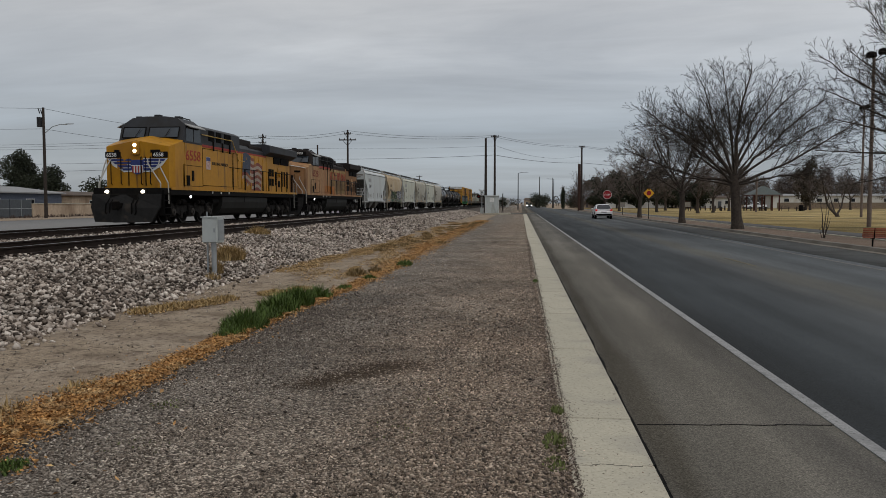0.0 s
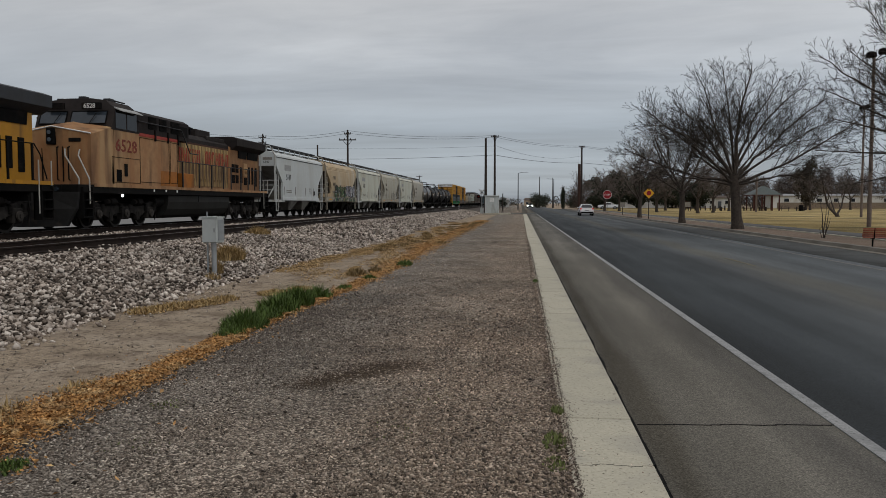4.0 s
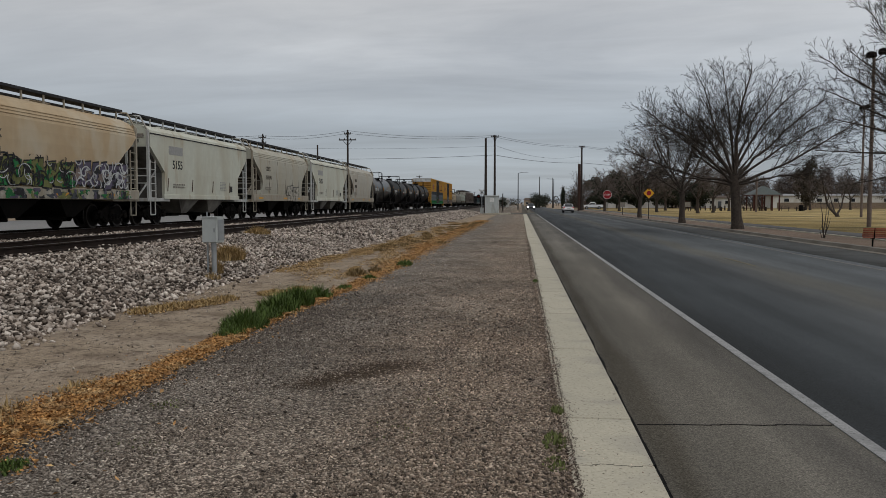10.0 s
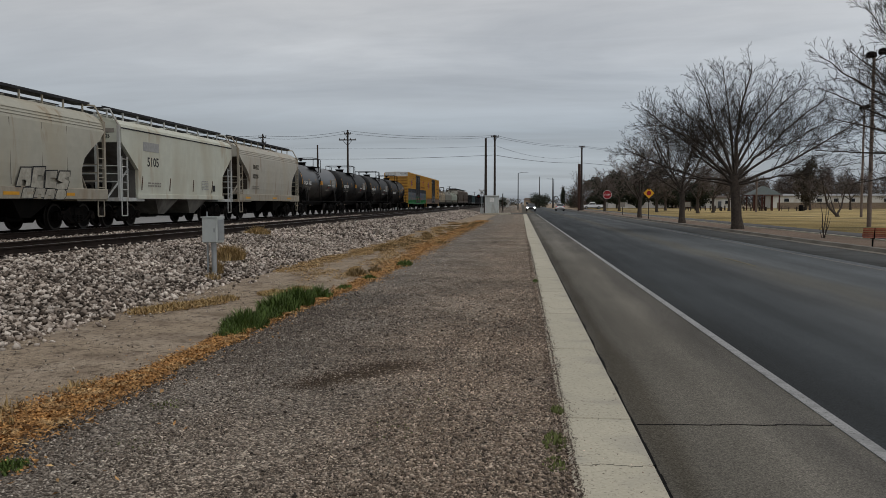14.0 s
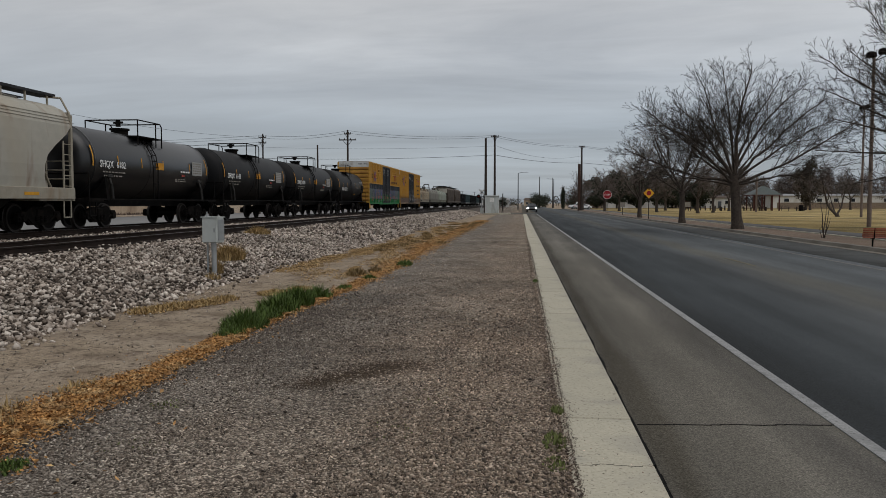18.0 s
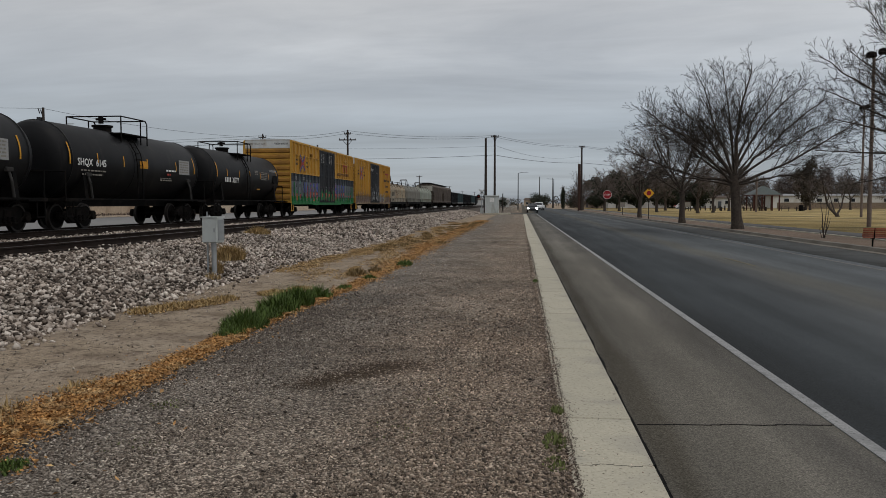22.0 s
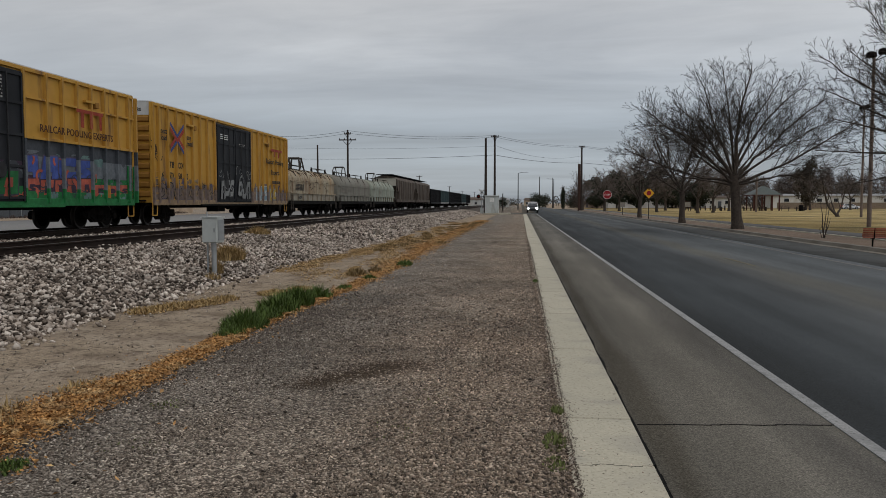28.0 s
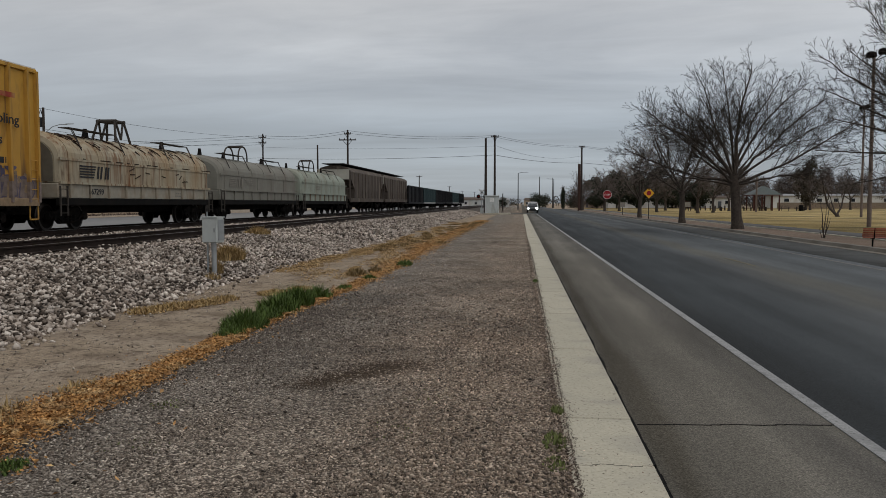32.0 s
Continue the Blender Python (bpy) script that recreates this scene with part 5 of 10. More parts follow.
    for sx in (-1, 1):
        for yy in (9.6, 11.45, 12.95, 14.5, 15.6, 17.05, 18.2, 19.3, 20.5):
            p = part("handrail_post", post, None, car)
            p.matrix_basis = pose(sx * 1.46, yy, 1.6)
        part("handrail", pipe(B(), [(sx * 1.46, 9.05, 2.80), (sx * 1.46, 20.6, 2.80), (sx * 1.40, 21.0, 2.5), (sx * 1.40, 21.35, 1.7)], 0.02), M["dark_metal"] if old else M["sill_gray"], car)
        part("front_handrail", pipe(B(), [(0.50 if sx > 0 else -1.16, 1.9, 2.86), (0.62 if sx > 0 else -1.20, 1.7, 2.62), (sx * 1.38, 1.25, 1.78), (sx * 1.40, 1.2, 1.1)], 0.028), M["hand_rail"], car, "pale front handrail")
        part("front_handrail", pipe(B(), [(1.02 if sx > 0 else -1.40, 1.96, 2.84), (1.04 if sx > 0 else -1.42, 1.82, 2.62), (sx * 1.55, 1.62, 1.78), (sx * 1.56, 1.62, 0.9)], 0.028), M["hand_rail"], car, "pale step handrail")
        part("rear_handrail", pipe(B(), [(sx * 1.52, 20.72, 2.3), (sx * 1.52, 20.72, 0.6)], 0.022), M["hand_rail"], car)
        part("rear_handrail", pipe(B(), [(sx * 1.52, 21.4, 2.3), (sx * 1.52, 21.4, 0.6)], 0.022), M["hand_rail"], car)
    # fuel tank, air tanks and the walkway lamp
    ft = B()
    loft(ft, [[(-0.8, yy, 0.27), (0.8, yy, 0.27), (1.12, yy, 0.40), (1.32, yy, 0.66), (1.40, yy, 0.98), (1.40, yy, 1.26), (-1.40, yy, 1.26), (-1.40, yy, 0.98), (-1.32, yy, 0.66), (-1.12, yy, 0.40)] for yy in (8.2, 15.4)])
    tank = part("fuel_tank", ft, M["tank_gray"], car, "grimy grey fuel tank")
    part("tank_seam", quad_box(B(), 1.385, 1.41, 11.4, 11.48, 0.98, 1.26), M["sill_gray"], tank)
    for sx in (-1, 1):
        part("air_tank", rod(B(), (sx * 1.1, 7.2, 1.0), (sx * 1.1, 8.0, 1.0), 0.2, seg=14), M["sill_gray"], car)
        part("marker_lamp", rod(B(), (sx * 1.5, 4.0, 1.22), (sx * 1.54, 4.0, 1.22), 0.06, seg=10), M["lamp_white"], car, "small lit white walkway lamp")
        tabs = B()
        for yy in (6.6, 7.7, 8.8):
            quad_box(tabs, sx * 1.515 - 0.01, sx * 1.515 + 0.01, yy, yy + 0.09, 1.40, 1.50)
        part("reflectors", tabs, M["white_letter"], car)
    lettering(number, car, on_side(1.508, 3.56, 2.90), 0.48, M["red_letter"] if not old else M["dark_number"], stretch=1.28)
    if not old:
        sh = quad_box(B(), 1.462, 1.472, 6.00, 6.52, 2.57, 3.17, 0.004)
        e = part("emblem", sh, M["white_letter"], car, "small shield-shaped emblem")
        part("emblem_band", quad_box(B(), 1.470, 1.478, 6.01, 6.51, 2.98, 3.16), M["blue_emblem"], e)
        bars = B()
        for k in range(4):
            quad_box(bars, 1.470, 1.478, 6.04 + k * 0.12, 6.10 + k * 0.12, 2.59, 2.97)
        part("emblem_stripe", bars, M["red_letter"], e)
        lettering("BUILDING AMERICA", car, on_side(1.468, 6.75, 2.82), 0.15, M["black_letter"], stretch=1.15)
        # waving flag panel on the engine hood
        flag = {"red": B(), "white": B(), "blue": B()}
        for k in range(11):
            z = 3.72 - k * 0.18
            for j in range(16):
                if k > 9 - abs(j - 4) * 0.35 and j < 8 or k < 2 and j > 8:
                    continue
                ya, yb = 12.15 + j * 0.205 - 0.03 * k, 12.15 + (j + 1) * 0.205 - 0.03 * k
                w0, w1 = 0.10 * math.sin(j * 0.62) - 0.012 * j, 0.10 * math.sin((j + 1) * 0.62) - 0.012 * (j + 1)
                key = "blue" if (j < 6 and k < 6) else ("red" if k % 2 == 0 else "white")
                prism(flag[key], [(ya, z + w0), (yb, z + w1), (yb, z + w1 - 0.178), (ya, z + w0 - 0.178)], "x", 1.115, 1.124)
        for key, bmf in flag.items():
            part("flag_panel", bmf, {"red": M["flag_red"], "white": M["dim_flag"], "blue": M["flag_blue"]}[key], car, "faded painted waving flag, " + key)
    else:
        # worn red name across the hood, as plain upright bars
        for first, count, step in ((10.02, 5, 0.50), (13.05, 7, 0.445)):
            for k in range(count):
                yy = first + k * step
                nb = quad_box(B(), 1.112, 1.122, yy, yy + 0.12, 2.86, 3.50)
                if k % 3 != 2:
                    quad_box(nb, 1.1125, 1.1225, yy + 0.25, yy + 0.37, 2.86, 3.50)
                quad_box(nb, 1.113, 1.123, yy + 0.09, yy + 0.29, *((3.38, 3.50) if k % 2 == 0 else (3.10, 3.22)))
                part("worn_letter_bars", nb, M["worn_red"], car, "worn red letter-like bars")
        part("battery_box", quad_box(B(), 1.12, 1.42, 9.6, 10.9, 1.62, 2.28, 0.02), M["box_orange"], car, "weathered orange box on the walkway")
        part("side_flap", quad_box(B(), 1.455, 1.466, 7.4, 8.95, 1.66, 2.30, 0.01), M["box_orange"], car, "orange lower side panel")
        part("open_hatch", quad_box(B(), 1.46, 1.476, 9.15, 10.15, 3.90, 4.36, 0.01), M["black"], car, "dark open hatch")
    loco_truck(car, 4.75)
    loco_truck(car, 18.0)
    return car


M["flag_red"] = material("faded_flag_red", (0.22, 0.058, 0.045), 0.6, grain=(5, 0.2), stain=[((0.36, 0.19, 0.06), 1.5, 0.35, 0.6)])
M["dim_flag"] = material("faded_flag_white", (0.38, 0.31, 0.25), 0.6, grain=(5, 0.12))
M["flag_blue"] = material("faded_flag_blue", (0.055, 0.07, 0.10), 0.6, grain=(5, 0.2))
# rear body yellow, darkened for the radiator wing's shade as well as soot
M["up_shaded_sooty"] = material("shaded_sooty_locomotive_yellow", (0.27, 0.135, 0.058), 0.7, grain=(4, 0.18), stain=[((0.12, 0.058, 0.03), 0.8, 0.45, 0.3), ((0.36, 0.22, 0.10), 1.2, 0.25, 0.2)])
M["hood_cream"] = material("sun_bleached_hood_yellow", (0.43, 0.30, 0.125), 0.7, grain=(4, 0.12), stain=[((0.33, 0.19, 0.07), 1.1, 0.4, 0.3), ((0.10, 0.055, 0.03), 3.0, 0.2, 0.12)], rand=0.2)
M["box_orange"] = material("weathered_orange_paint", (0.36, 0.125, 0.018), 0.6, grain=(5, 0.12), stain=[((0.16, 0.065, 0.02), 1.6, 0.35, 0.4)])
M["dark_number"] = material("dull_dark_red_lettering", (0.20, 0.045, 0.03), 0.7, grain=(6, 0.25), stain=[((0.33, 0.16, 0.07), 3.0, 0.3, 0.5)])
M["worn_red"] = material("worn_red_paint", (0.30, 0.050, 0.028), 0.7, grain=(6, 0.2), stain=[((0.40, 0.20, 0.08), 2.5, 0.25, 0.4)])
locomotive(31.2, "6558", M["up_yellow"], M["up_gray"], "yellow and grey diesel locomotive with lit headlamps leading the train", True, False, 22.0)
locomotive(53.2, "6528", M["up_faded"], M["up_brown"], "faded orange-yellow diesel locomotive coupled behind the leader", False, True, 22.55)


# ---- covered hoppers ----
def hopper(y0, L, number, paint, frame_mat, label, style, deco=None):
    """A two-bay covered hopper. style 0: flat sides and open hopper bays; 1: bulged sides on a deep side sill."""
    car = begin_car("hopper_car", y0, label, "hopper car", "covered hopper cars")
    a, b = 0.55, L - 0.55
    inn = 1.38 if style == 0 else 1.62
    low = 1.15 if style == 0 else 1.42
    if style == 0:
        lev = [(low, 1.50, inn), (2.25, 1.53, inn), (3.25, 1.53, 0.08), (3.80, 1.53, 0.08)]
        top = [(3.80, 1.53), (3.93, 1.50), (4.05, 1.38), (4.17, 1.05), (4.26, 0.6), (4.29, 0.0)]
    else:
        lev = [(low, 1.46, inn - 0.22), (1.75, 1.51, inn - 0.02), (2.15, 1.545, inn), (2.5, 1.555, inn - 0.16), (2.85, 1.56, inn - 0.62), (3.2, 1.55, 0.42), (3.50, 1.53, 0.08), (3.62, 1.50, 0.08)]
        top = [(3.62, 1.50), (3.85, 1.42), (4.05, 1.25), (4.22, 0.9), (4.32, 0.45), (4.34, 0.0)]
    body = B()
    loft(body, [[(-w, a + e, z), (w, a + e, z), (w, b - e, z), (-w, b - e, z)] for z, w, e in lev])
    part("body", body, paint, car)
    rf = B()
    prof = [(-w, z) for z, w in top] + [(w, z) for z, w in top[-2::-1]]
    loft(rf, [[(x, yy, z) for x, z in prof] for yy in (a + 0.06, b - 0.06)], smooth=False)
    part("roof", rf, paint, car)
    rib = B()
    for sx in (-1, 1):
        zs = (3.80,) if style == 0 else (3.62, 3.72, 3.82)
        for z in zs:
            w = np.interp(z, [t[0] for t in top], [t[1] for t in top])
            rod(rib, (sx * (w + 0.005), a + 0.08, z), (sx * (w + 0.005), b - 0.08, z), 0.026 if style == 0 else 0.016, seg=6)
    # style 0: dark rod drawn as the shadow line below the eave
    part("eave_ribs", rib, M["deck"] if style == 0 else paint, car)
    # sloping end sheets
    for e0, sgn in ((a, 1), (b, -1)):
        sl = B()
        z0, z1 = 2.25, 3.25
        if style:
            z0, z1 = 2.3, 3.45
        prism(sl, [(e0 + sgn * 0.05, z1), (e0 + sgn * (inn - 0.02), z0), (e0 + sgn * (inn - 0.02), low), (e0 + sgn * (inn - 0.05), low), (e0 + sgn * (inn - 0.05), z0 - 0.02), (e0 + sgn * 0.02, z1 - 0.02)], "x", -1.40, 1.40)
        part("slope_sheet", sl, M["slope_grey"] if style == 0 else M["slope_dark"], car, "grimy sloping end sheet with shade in its colour")
        ep = quad_box(B(), -1.45, 1.45, e0 - 0.02 if sgn > 0 else e0 - 0.02, e0 + 0.02, z1, 4.0 if style else 3.95)
        part("end_sheet", ep, paint, car)
        # end posts, bars and platform
        fr = B()
        for sx in (-1, 1):
            quad_box(fr, sx * 1.47 - 0.05, sx * 1.47 + 0.05, e0 - 0.07, e0 + 0.03, 1.0, 3.9)
            pipe(fr, [(sx * 1.47, e0 - 0.02, 3.9), (sx * 1.15, e0 - 0.02, 4.48), (sx * 0.5, e0 - 0.02, 4.54)], 0.035)
            quad_box(fr, sx * 0.55 - 0.04, sx * 0.55 + 0.04, e0 - 0.07, e0 + 0.02, 1.1, 4.4 if sx > 0 and style == 0 else 3.3)
            rod(fr, (sx * 0.9, e0 + sgn * 0.1, 1.15), (sx * 1.2, e0 + sgn * 1.5, 2.5), 0.04, seg=6)
        for z in (1.75, 2.05, 2.35):
            rod(fr, (-1.45, e0 - 0.02, z), (1.45, e0 - 0.02, z), 0.022, seg=6)
        part("end_frame", fr, frame_mat, car)
        pf = quad_box(B(), -1.5, 1.5, min(e0 - sgn * 0.12, e0 + sgn * 1.9), max(e0 - sgn * 0.12, e0 + sgn * 1.9), 1.0, 1.14, 0.01)
        part("end_platform", pf, frame_mat, car)
        br = rod(B(), (0.15, e0 + sgn * 0.6, 1.62), (0.75, e0 + sgn * 0.6, 1.62), 0.14, seg=12)
        rod(br, (-0.7, e0 + sgn * 0.6, 1.5), (-0.1, e0 + sgn * 0.6, 1.5), 0.17, seg=12)
        part("brake_cylinder", br, M["sill_gray"], car)
        for sx in (-1, 1):
            yy = e0 + 0.10 if sgn > 0 else e0 - 0.52
            ladder("ladder", car, sx * 1.50, yy, 1.05, 2.72 if style == 0 else 3.0, frame_mat, 0.44, 6)
            sg = pipe(B(), [(sx * 1.48, yy, 1.0), (sx * 1.48, yy, 0.45), (sx * 1.48, yy + 0.42, 0.45), (sx * 1.48, yy + 0.42, 1.0)], 0.025)
            part("sill_step", sg, frame_mat, car)
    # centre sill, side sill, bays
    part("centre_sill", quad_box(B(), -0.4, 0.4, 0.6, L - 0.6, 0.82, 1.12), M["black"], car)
    for sx in (-1, 1):
        if style == 0:
            part("side_sill", quad_box(B(), sx * 1.52 - 0.03, sx * 1.52 + 0.03, a + inn - 0.1, b - inn + 0.1, 1.10, 1.30, 0.01), paint, car)
        else:
            part("side_sill", quad_box(B(), sx * 1.50 - 0.06, sx * 1.50 + 0.06, a - 0.05, b + 0.05, 1.06, 1.44, 0.015), frame_mat, car)
    mid = L / 2
    for k in (-1, 1):
        c = mid + k * 1.6
        bay = B()
        loft(bay, [[(-1.42, c - 1.25, 1.2), (1.42, c - 1.25, 1.2), (1.42, c + 1.25, 1.2), (-1.42, c + 1.25, 1.2)], [(-1.10, c - 0.26, 0.46), (1.10, c - 0.26, 0.46), (1.10, c + 0.26, 0.46), (-1.10, c + 0.26, 0.46)]])
        # style 1 bays take a near-black colour for the shade under the body
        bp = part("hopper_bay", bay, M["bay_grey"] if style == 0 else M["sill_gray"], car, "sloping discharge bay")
        part("outlet_gate", quad_box(B(), -0.7, 0.7, c - 0.4, c + 0.4, 0.34, 0.48, 0.02), M["sill_gray"], bp)
    # running board with its posts and rails
    part("running_board", quad_box(quad_box(B(), 0.30, 0.85, a - 0.15, b + 0.15, 4.53, 4.57), -0.85, -0.30, a - 0.15, b + 0.15, 4.53, 4.57), M["deck"], car)
    pm = to_mesh("board_post", quad_box(B(), -0.025, 0.025, -0.03, 0.03, 4.12, 4.56), frame_mat)
    for k in range(10):
        for sx in (-0.845, 0.845):
            part("board_post", pm, None, car).matrix_basis = pose(sx, a + 0.3 + (b - a - 0.6) * k / 9, 0)
    for sx in (-1, 1):
        part("board_rail", quad_box(B(), sx * 0.88 - 0.02, sx * 0.88 + 0.02, a - 0.1, b + 0.1, 4.53, 4.62), M["deck"], car)
    hmesh = to_mesh("roof_hatch", quad_box(B(), -0.28, 0.28, -0.6, 0.6, 4.27, 4.42, 0.04), paint)
    for k in range(4):
        part("roof_hatch", hmesh, None, car).matrix_basis = pose(0, a + 1.6 + (b - a - 3.2) * k / 3, 0)
    # lettering and small print
    if style == 0:
        part("grey_patch", quad_box(B(), 1.530, 1.537, 2.35, 3.75, 3.03, 3.40, 0.002), M["grey_letter"], car, "painted-out grey patch")
        lettering(number, car, on_side(1.535, 2.68, 2.43), 0.38, M["black_letter"])
        lettering(number, car, on_front(0.72, 0.525, 3.42), 0.145, M["black_letter"])
        part("grey_patch", quad_box(B(), 0.70, 1.30, 0.515, 0.53, 3.62, 3.78), M["dim_letter"], car)
        stencil(car, 1.525, 2.75, 1.72, 1.2, 2, M["dim_letter"], seed=int(number))
        stencil(car, 1.525, 8.2, 1.95, 0.8, 6, M["grey_letter"], 0.035, 0.075, seed=int(number) + 1)
        part("data_plate", quad_box(B(), 1.525, 1.533, 9.55, 9.85, 1.50, 1.80, 0.002), M["black_letter"], car)
        rb = B()
        for yy in (2.15, 4.7, 7.15, 9.4):
            prism(rb, [(yy, 1.45), (yy + 0.06, 1.45), (yy + 0.16, 2.0), (yy + 0.10, 2.0)], "x", 1.525, 1.532)
        part("rust_streak_tapes", rb, M["worn_brown"], car)
    else:
        nx = 1.566
        lettering("BNBX" if number == "80098" else "CEFX", car, on_side(nx, 2.70, 2.86), 0.26, M["faint_black"])
        lettering(number, car, on_side(nx, 2.62, 2.34), 0.27, M["faint_black"])
        stencil(car, 1.545, 2.6, 1.85, 1.1, 2, M["dim_letter"], seed=int(number))
        stencil(car, 1.53, 1.6, 1.22, 6.0, 1, M["dim_letter"], 0.08, seed=int(number) + 3)
        for yy in (1.4, 6.2, 9.2):
            part("reflector_tape", quad_box(B(), 1.561, 1.567, yy, yy + 0.75, 1.18, 1.28), M["yellow_tape"], car)
        lettering(number, car, on_front(-0.45, 0.525, 3.62), 0.15, M["black_letter"])
        if deco == "panels":
            sb = B()
            for yy in (3.4, 5.0, 6.6, 8.2, 9.6):
                rod(sb, (1.555, yy, 1.5), (1.535, yy, 3.5), 0.012, seg=5)
            part("side_weld_seams", sb, M["dim_letter"], car)
        if deco == "graffiti":
            spray_blocks(car, 1.566, 3.4, 7.2, 1.48, 2.30, "olive", 7, 5, "black", "green", 0.25)
            spray_shapes(car, 1.574, 3.3, 7.2, 1.46, 2.3, ["green", "black", "olive"], 50, 15, 0.5)
            spray_blocks(car, 1.566, 7.3, 10.9, 1.48, 2.36, "violet", 7, 6, "black", "pale", 0.25)
            spray_shapes(car, 1.574, 7.3, 10.9, 1.46, 2.3, ["violet", "black", "silver"], 40, 17, 0.5)
            spray_strokes(car, 1.580, 3.2, 7.2, 1.48, 2.45, "black", 46, 7, 0.05)
            spray_strokes(car, 1.582, 7.3, 10.8, 1.48, 2.45, "pale", 40, 8, 0.05)
            spray_strokes(car, 1.584, 3.4, 7.2, 1.48, 2.3, "pale", 12, 16, 0.03)
            spray_shapes(car, 1.562, 2.7, 11.2, 1.08, 1.40, ["olive", "black", "bone", "green", "violet", "dusk"], 130, 9, 0.5)
        if deco in ("panels", "tag"):
            spray_blocks(car, 1.562, 6.9, 9.6, 1.40, 2.05, "bone", 4, 12, "black", None, 0.2)
            spray_blocks(car, 1.562, 7.1, 9.4, 1.08, 1.40, "bone", 4, 13, "black", None, 0.3)
    freight_truck(car, 1.75)
    freight_truck(car, L - 1.75)
    couplers(car, L)
    return car


hopper(75.75, 12.75, "5147", M["hop_white"], M["frame_white"], "clean white two-bay covered hopper car with grey patch", 0)
hopper(88.5, 12.4, "84311", M["hop_tan"], M["frame_beige"], "tan rust-washed covered hopper car with colourful graffiti", 1, "graffiti")
hopper(100.85, 12.65, "5155", M["hop_cream"], M["frame_white"], "cream-white two-bay covered hopper car with grey patch", 0)
hopper(113.5, 12.65, "310194", M["hop_beige"], M["frame_beige"], "beige weathered covered hopper car with a black tag", 1, "panels")
hopper(126.15, 12.75, "5105", M["hop_cream"], M["frame_white"], "off-white two-bay covered hopper car with small tags", 0)
hopper(138.9, 12.5, "80098", M["hop_bnbx"], M["frame_beige"], "greyish beige covered hopper car with faded stains", 1)


# ---- tank cars ----
def tank_car(y0, L, number, label, plain):
    shell = M["tank_black"] if "glossy" in label else M["tank_dull"]
    car = begin_car("tank_car", y0, label, "tank car", "black tank cars")
    R, zc, a, b = 1.37, 2.43, 0.55, L - 0.65
    bm = B()
    rings = []
    for yy, r in ((a, 0.25), (a + 0.05, 0.72), (a + 0.14, 1.08), (a + 0.28, 1.26), (a + 0.46, 1.345), (a + 0.60, R), (L * 0.5, R + 0.015), (b - 0.60, R), (b - 0.46, 1.345), (b - 0.28, 1.26), (b - 0.14, 1.08), (b - 0.05, 0.72), (b, 0.25)):
        rings.append([(r * math.sin(t), yy, zc + r * math.cos(t)) for t in [2 * math.pi * k / 36 for k in range(36)]])
    loft(bm, rings, smooth=True)
    part("tank", bm, shell, car, "black cylindrical tank")
    for yy in (a + 0.60, b - 0.60) + (() if plain else (L * 0.5 - 0.9,)):
        rg = [[(r * math.sin(t), yy + dy, zc + r * math.cos(t)) for t in [2 * math.pi * k / 36 for k in range(36)]] for r, dy in ((R + 0.002, -0.03), (R + 0.022, -0.02), (R + 0.022, 0.02), (R + 0.002, 0.03))]
        part("weld_band", loft(B(), rg, smooth=True, caps=False), shell, car)
    fr = B()
    quad_box(fr, -0.35, 0.35, 0.6, L - 0.6, 0.80, 1.12)
    for e in (a - 0.1, b - 0.9):
        quad_box(fr, -1.5, 1.5, e, e + 1.0, 0.98, 1.10, 0.01)
    part("underframe", fr, M["black"], car)
    for sx in (-1, 1):
        part("side_rail", quad_box(B(), sx * 1.48 - 0.03, sx * 1.48 + 0.03, a - 0.1, b + 0.1, 1.04, 1.10), M["black"], car)
    for yc in (1.95, L - 1.95):
        cr = B()
        prism(cr, [(-1.42, 1.0), (1.42, 1.0), (1.30, 2.05), (1.0, 1.55), (0.5, 1.25), (0, 1.18), (-0.5, 1.25), (-1.0, 1.55), (-1.30, 2.05)], "y", yc - 0.09, yc + 0.09)
        part("saddle", cr, M["black"], car)
    mid = L * 0.5 - 0.4
    # top platform with rails, manway and valves
    pf = B()
    for sx in (-1, 1):
        quad_box(pf, sx * 0.85 - 0.28, sx * 0.85 + 0.28, mid - 1.02, mid + 1.08, zc + R - 0.16, zc + R - 0.11)
    quad_box(pf, -1.1, 1.1, mid - 1.05, mid - 0.8, zc + R - 0.16, zc + R - 0.11)
    quad_box(pf, -1.1, 1.1, mid + 0.8, mid + 1.12, zc + R - 0.16, zc + R - 0.11)
    plat = part("top_platform", pf, M["black"], car)
    zt = zc + R + 0.52
    for sx in (-1, 1):
        x = sx * 1.12
        part("platform_rail", pipe(B(), [(x, mid - 1.05, zc + R - 0.5), (x, mid - 1.05, zt), (x, mid + 0.95, zt), (x, mid + 1.1, zt - 0.12), (x, mid + 1.1, zc + R - 0.5)], 0.026), M["black"], plat)
        part("platform_rail", pipe(B(), [(x, mid + 0.55, zc + R - 0.5), (x, mid + 0.55, zt)], 0.026), M["black"], plat)
    part("platform_rail", pipe(B(), [(-1.12, mid - 1.05, zt), (1.12, mid - 1.05, zt)], 0.026), M["black"], plat)
    part("platform_rail", pipe(B(), [(-1.12, mid + 0.95, zt), (1.12, mid + 0.95, zt)], 0.026), M["black"], plat)
    mw = rod(B(), (0, mid - 0.4, zc + R - 0.1), (0, mid - 0.4, zc + R + 0.16), 0.34, seg=18)
    rod(mw, (0, mid - 0.4, zc + R + 0.16), (0, mid - 0.4, zc + R + 0.23), 0.40, seg=18)
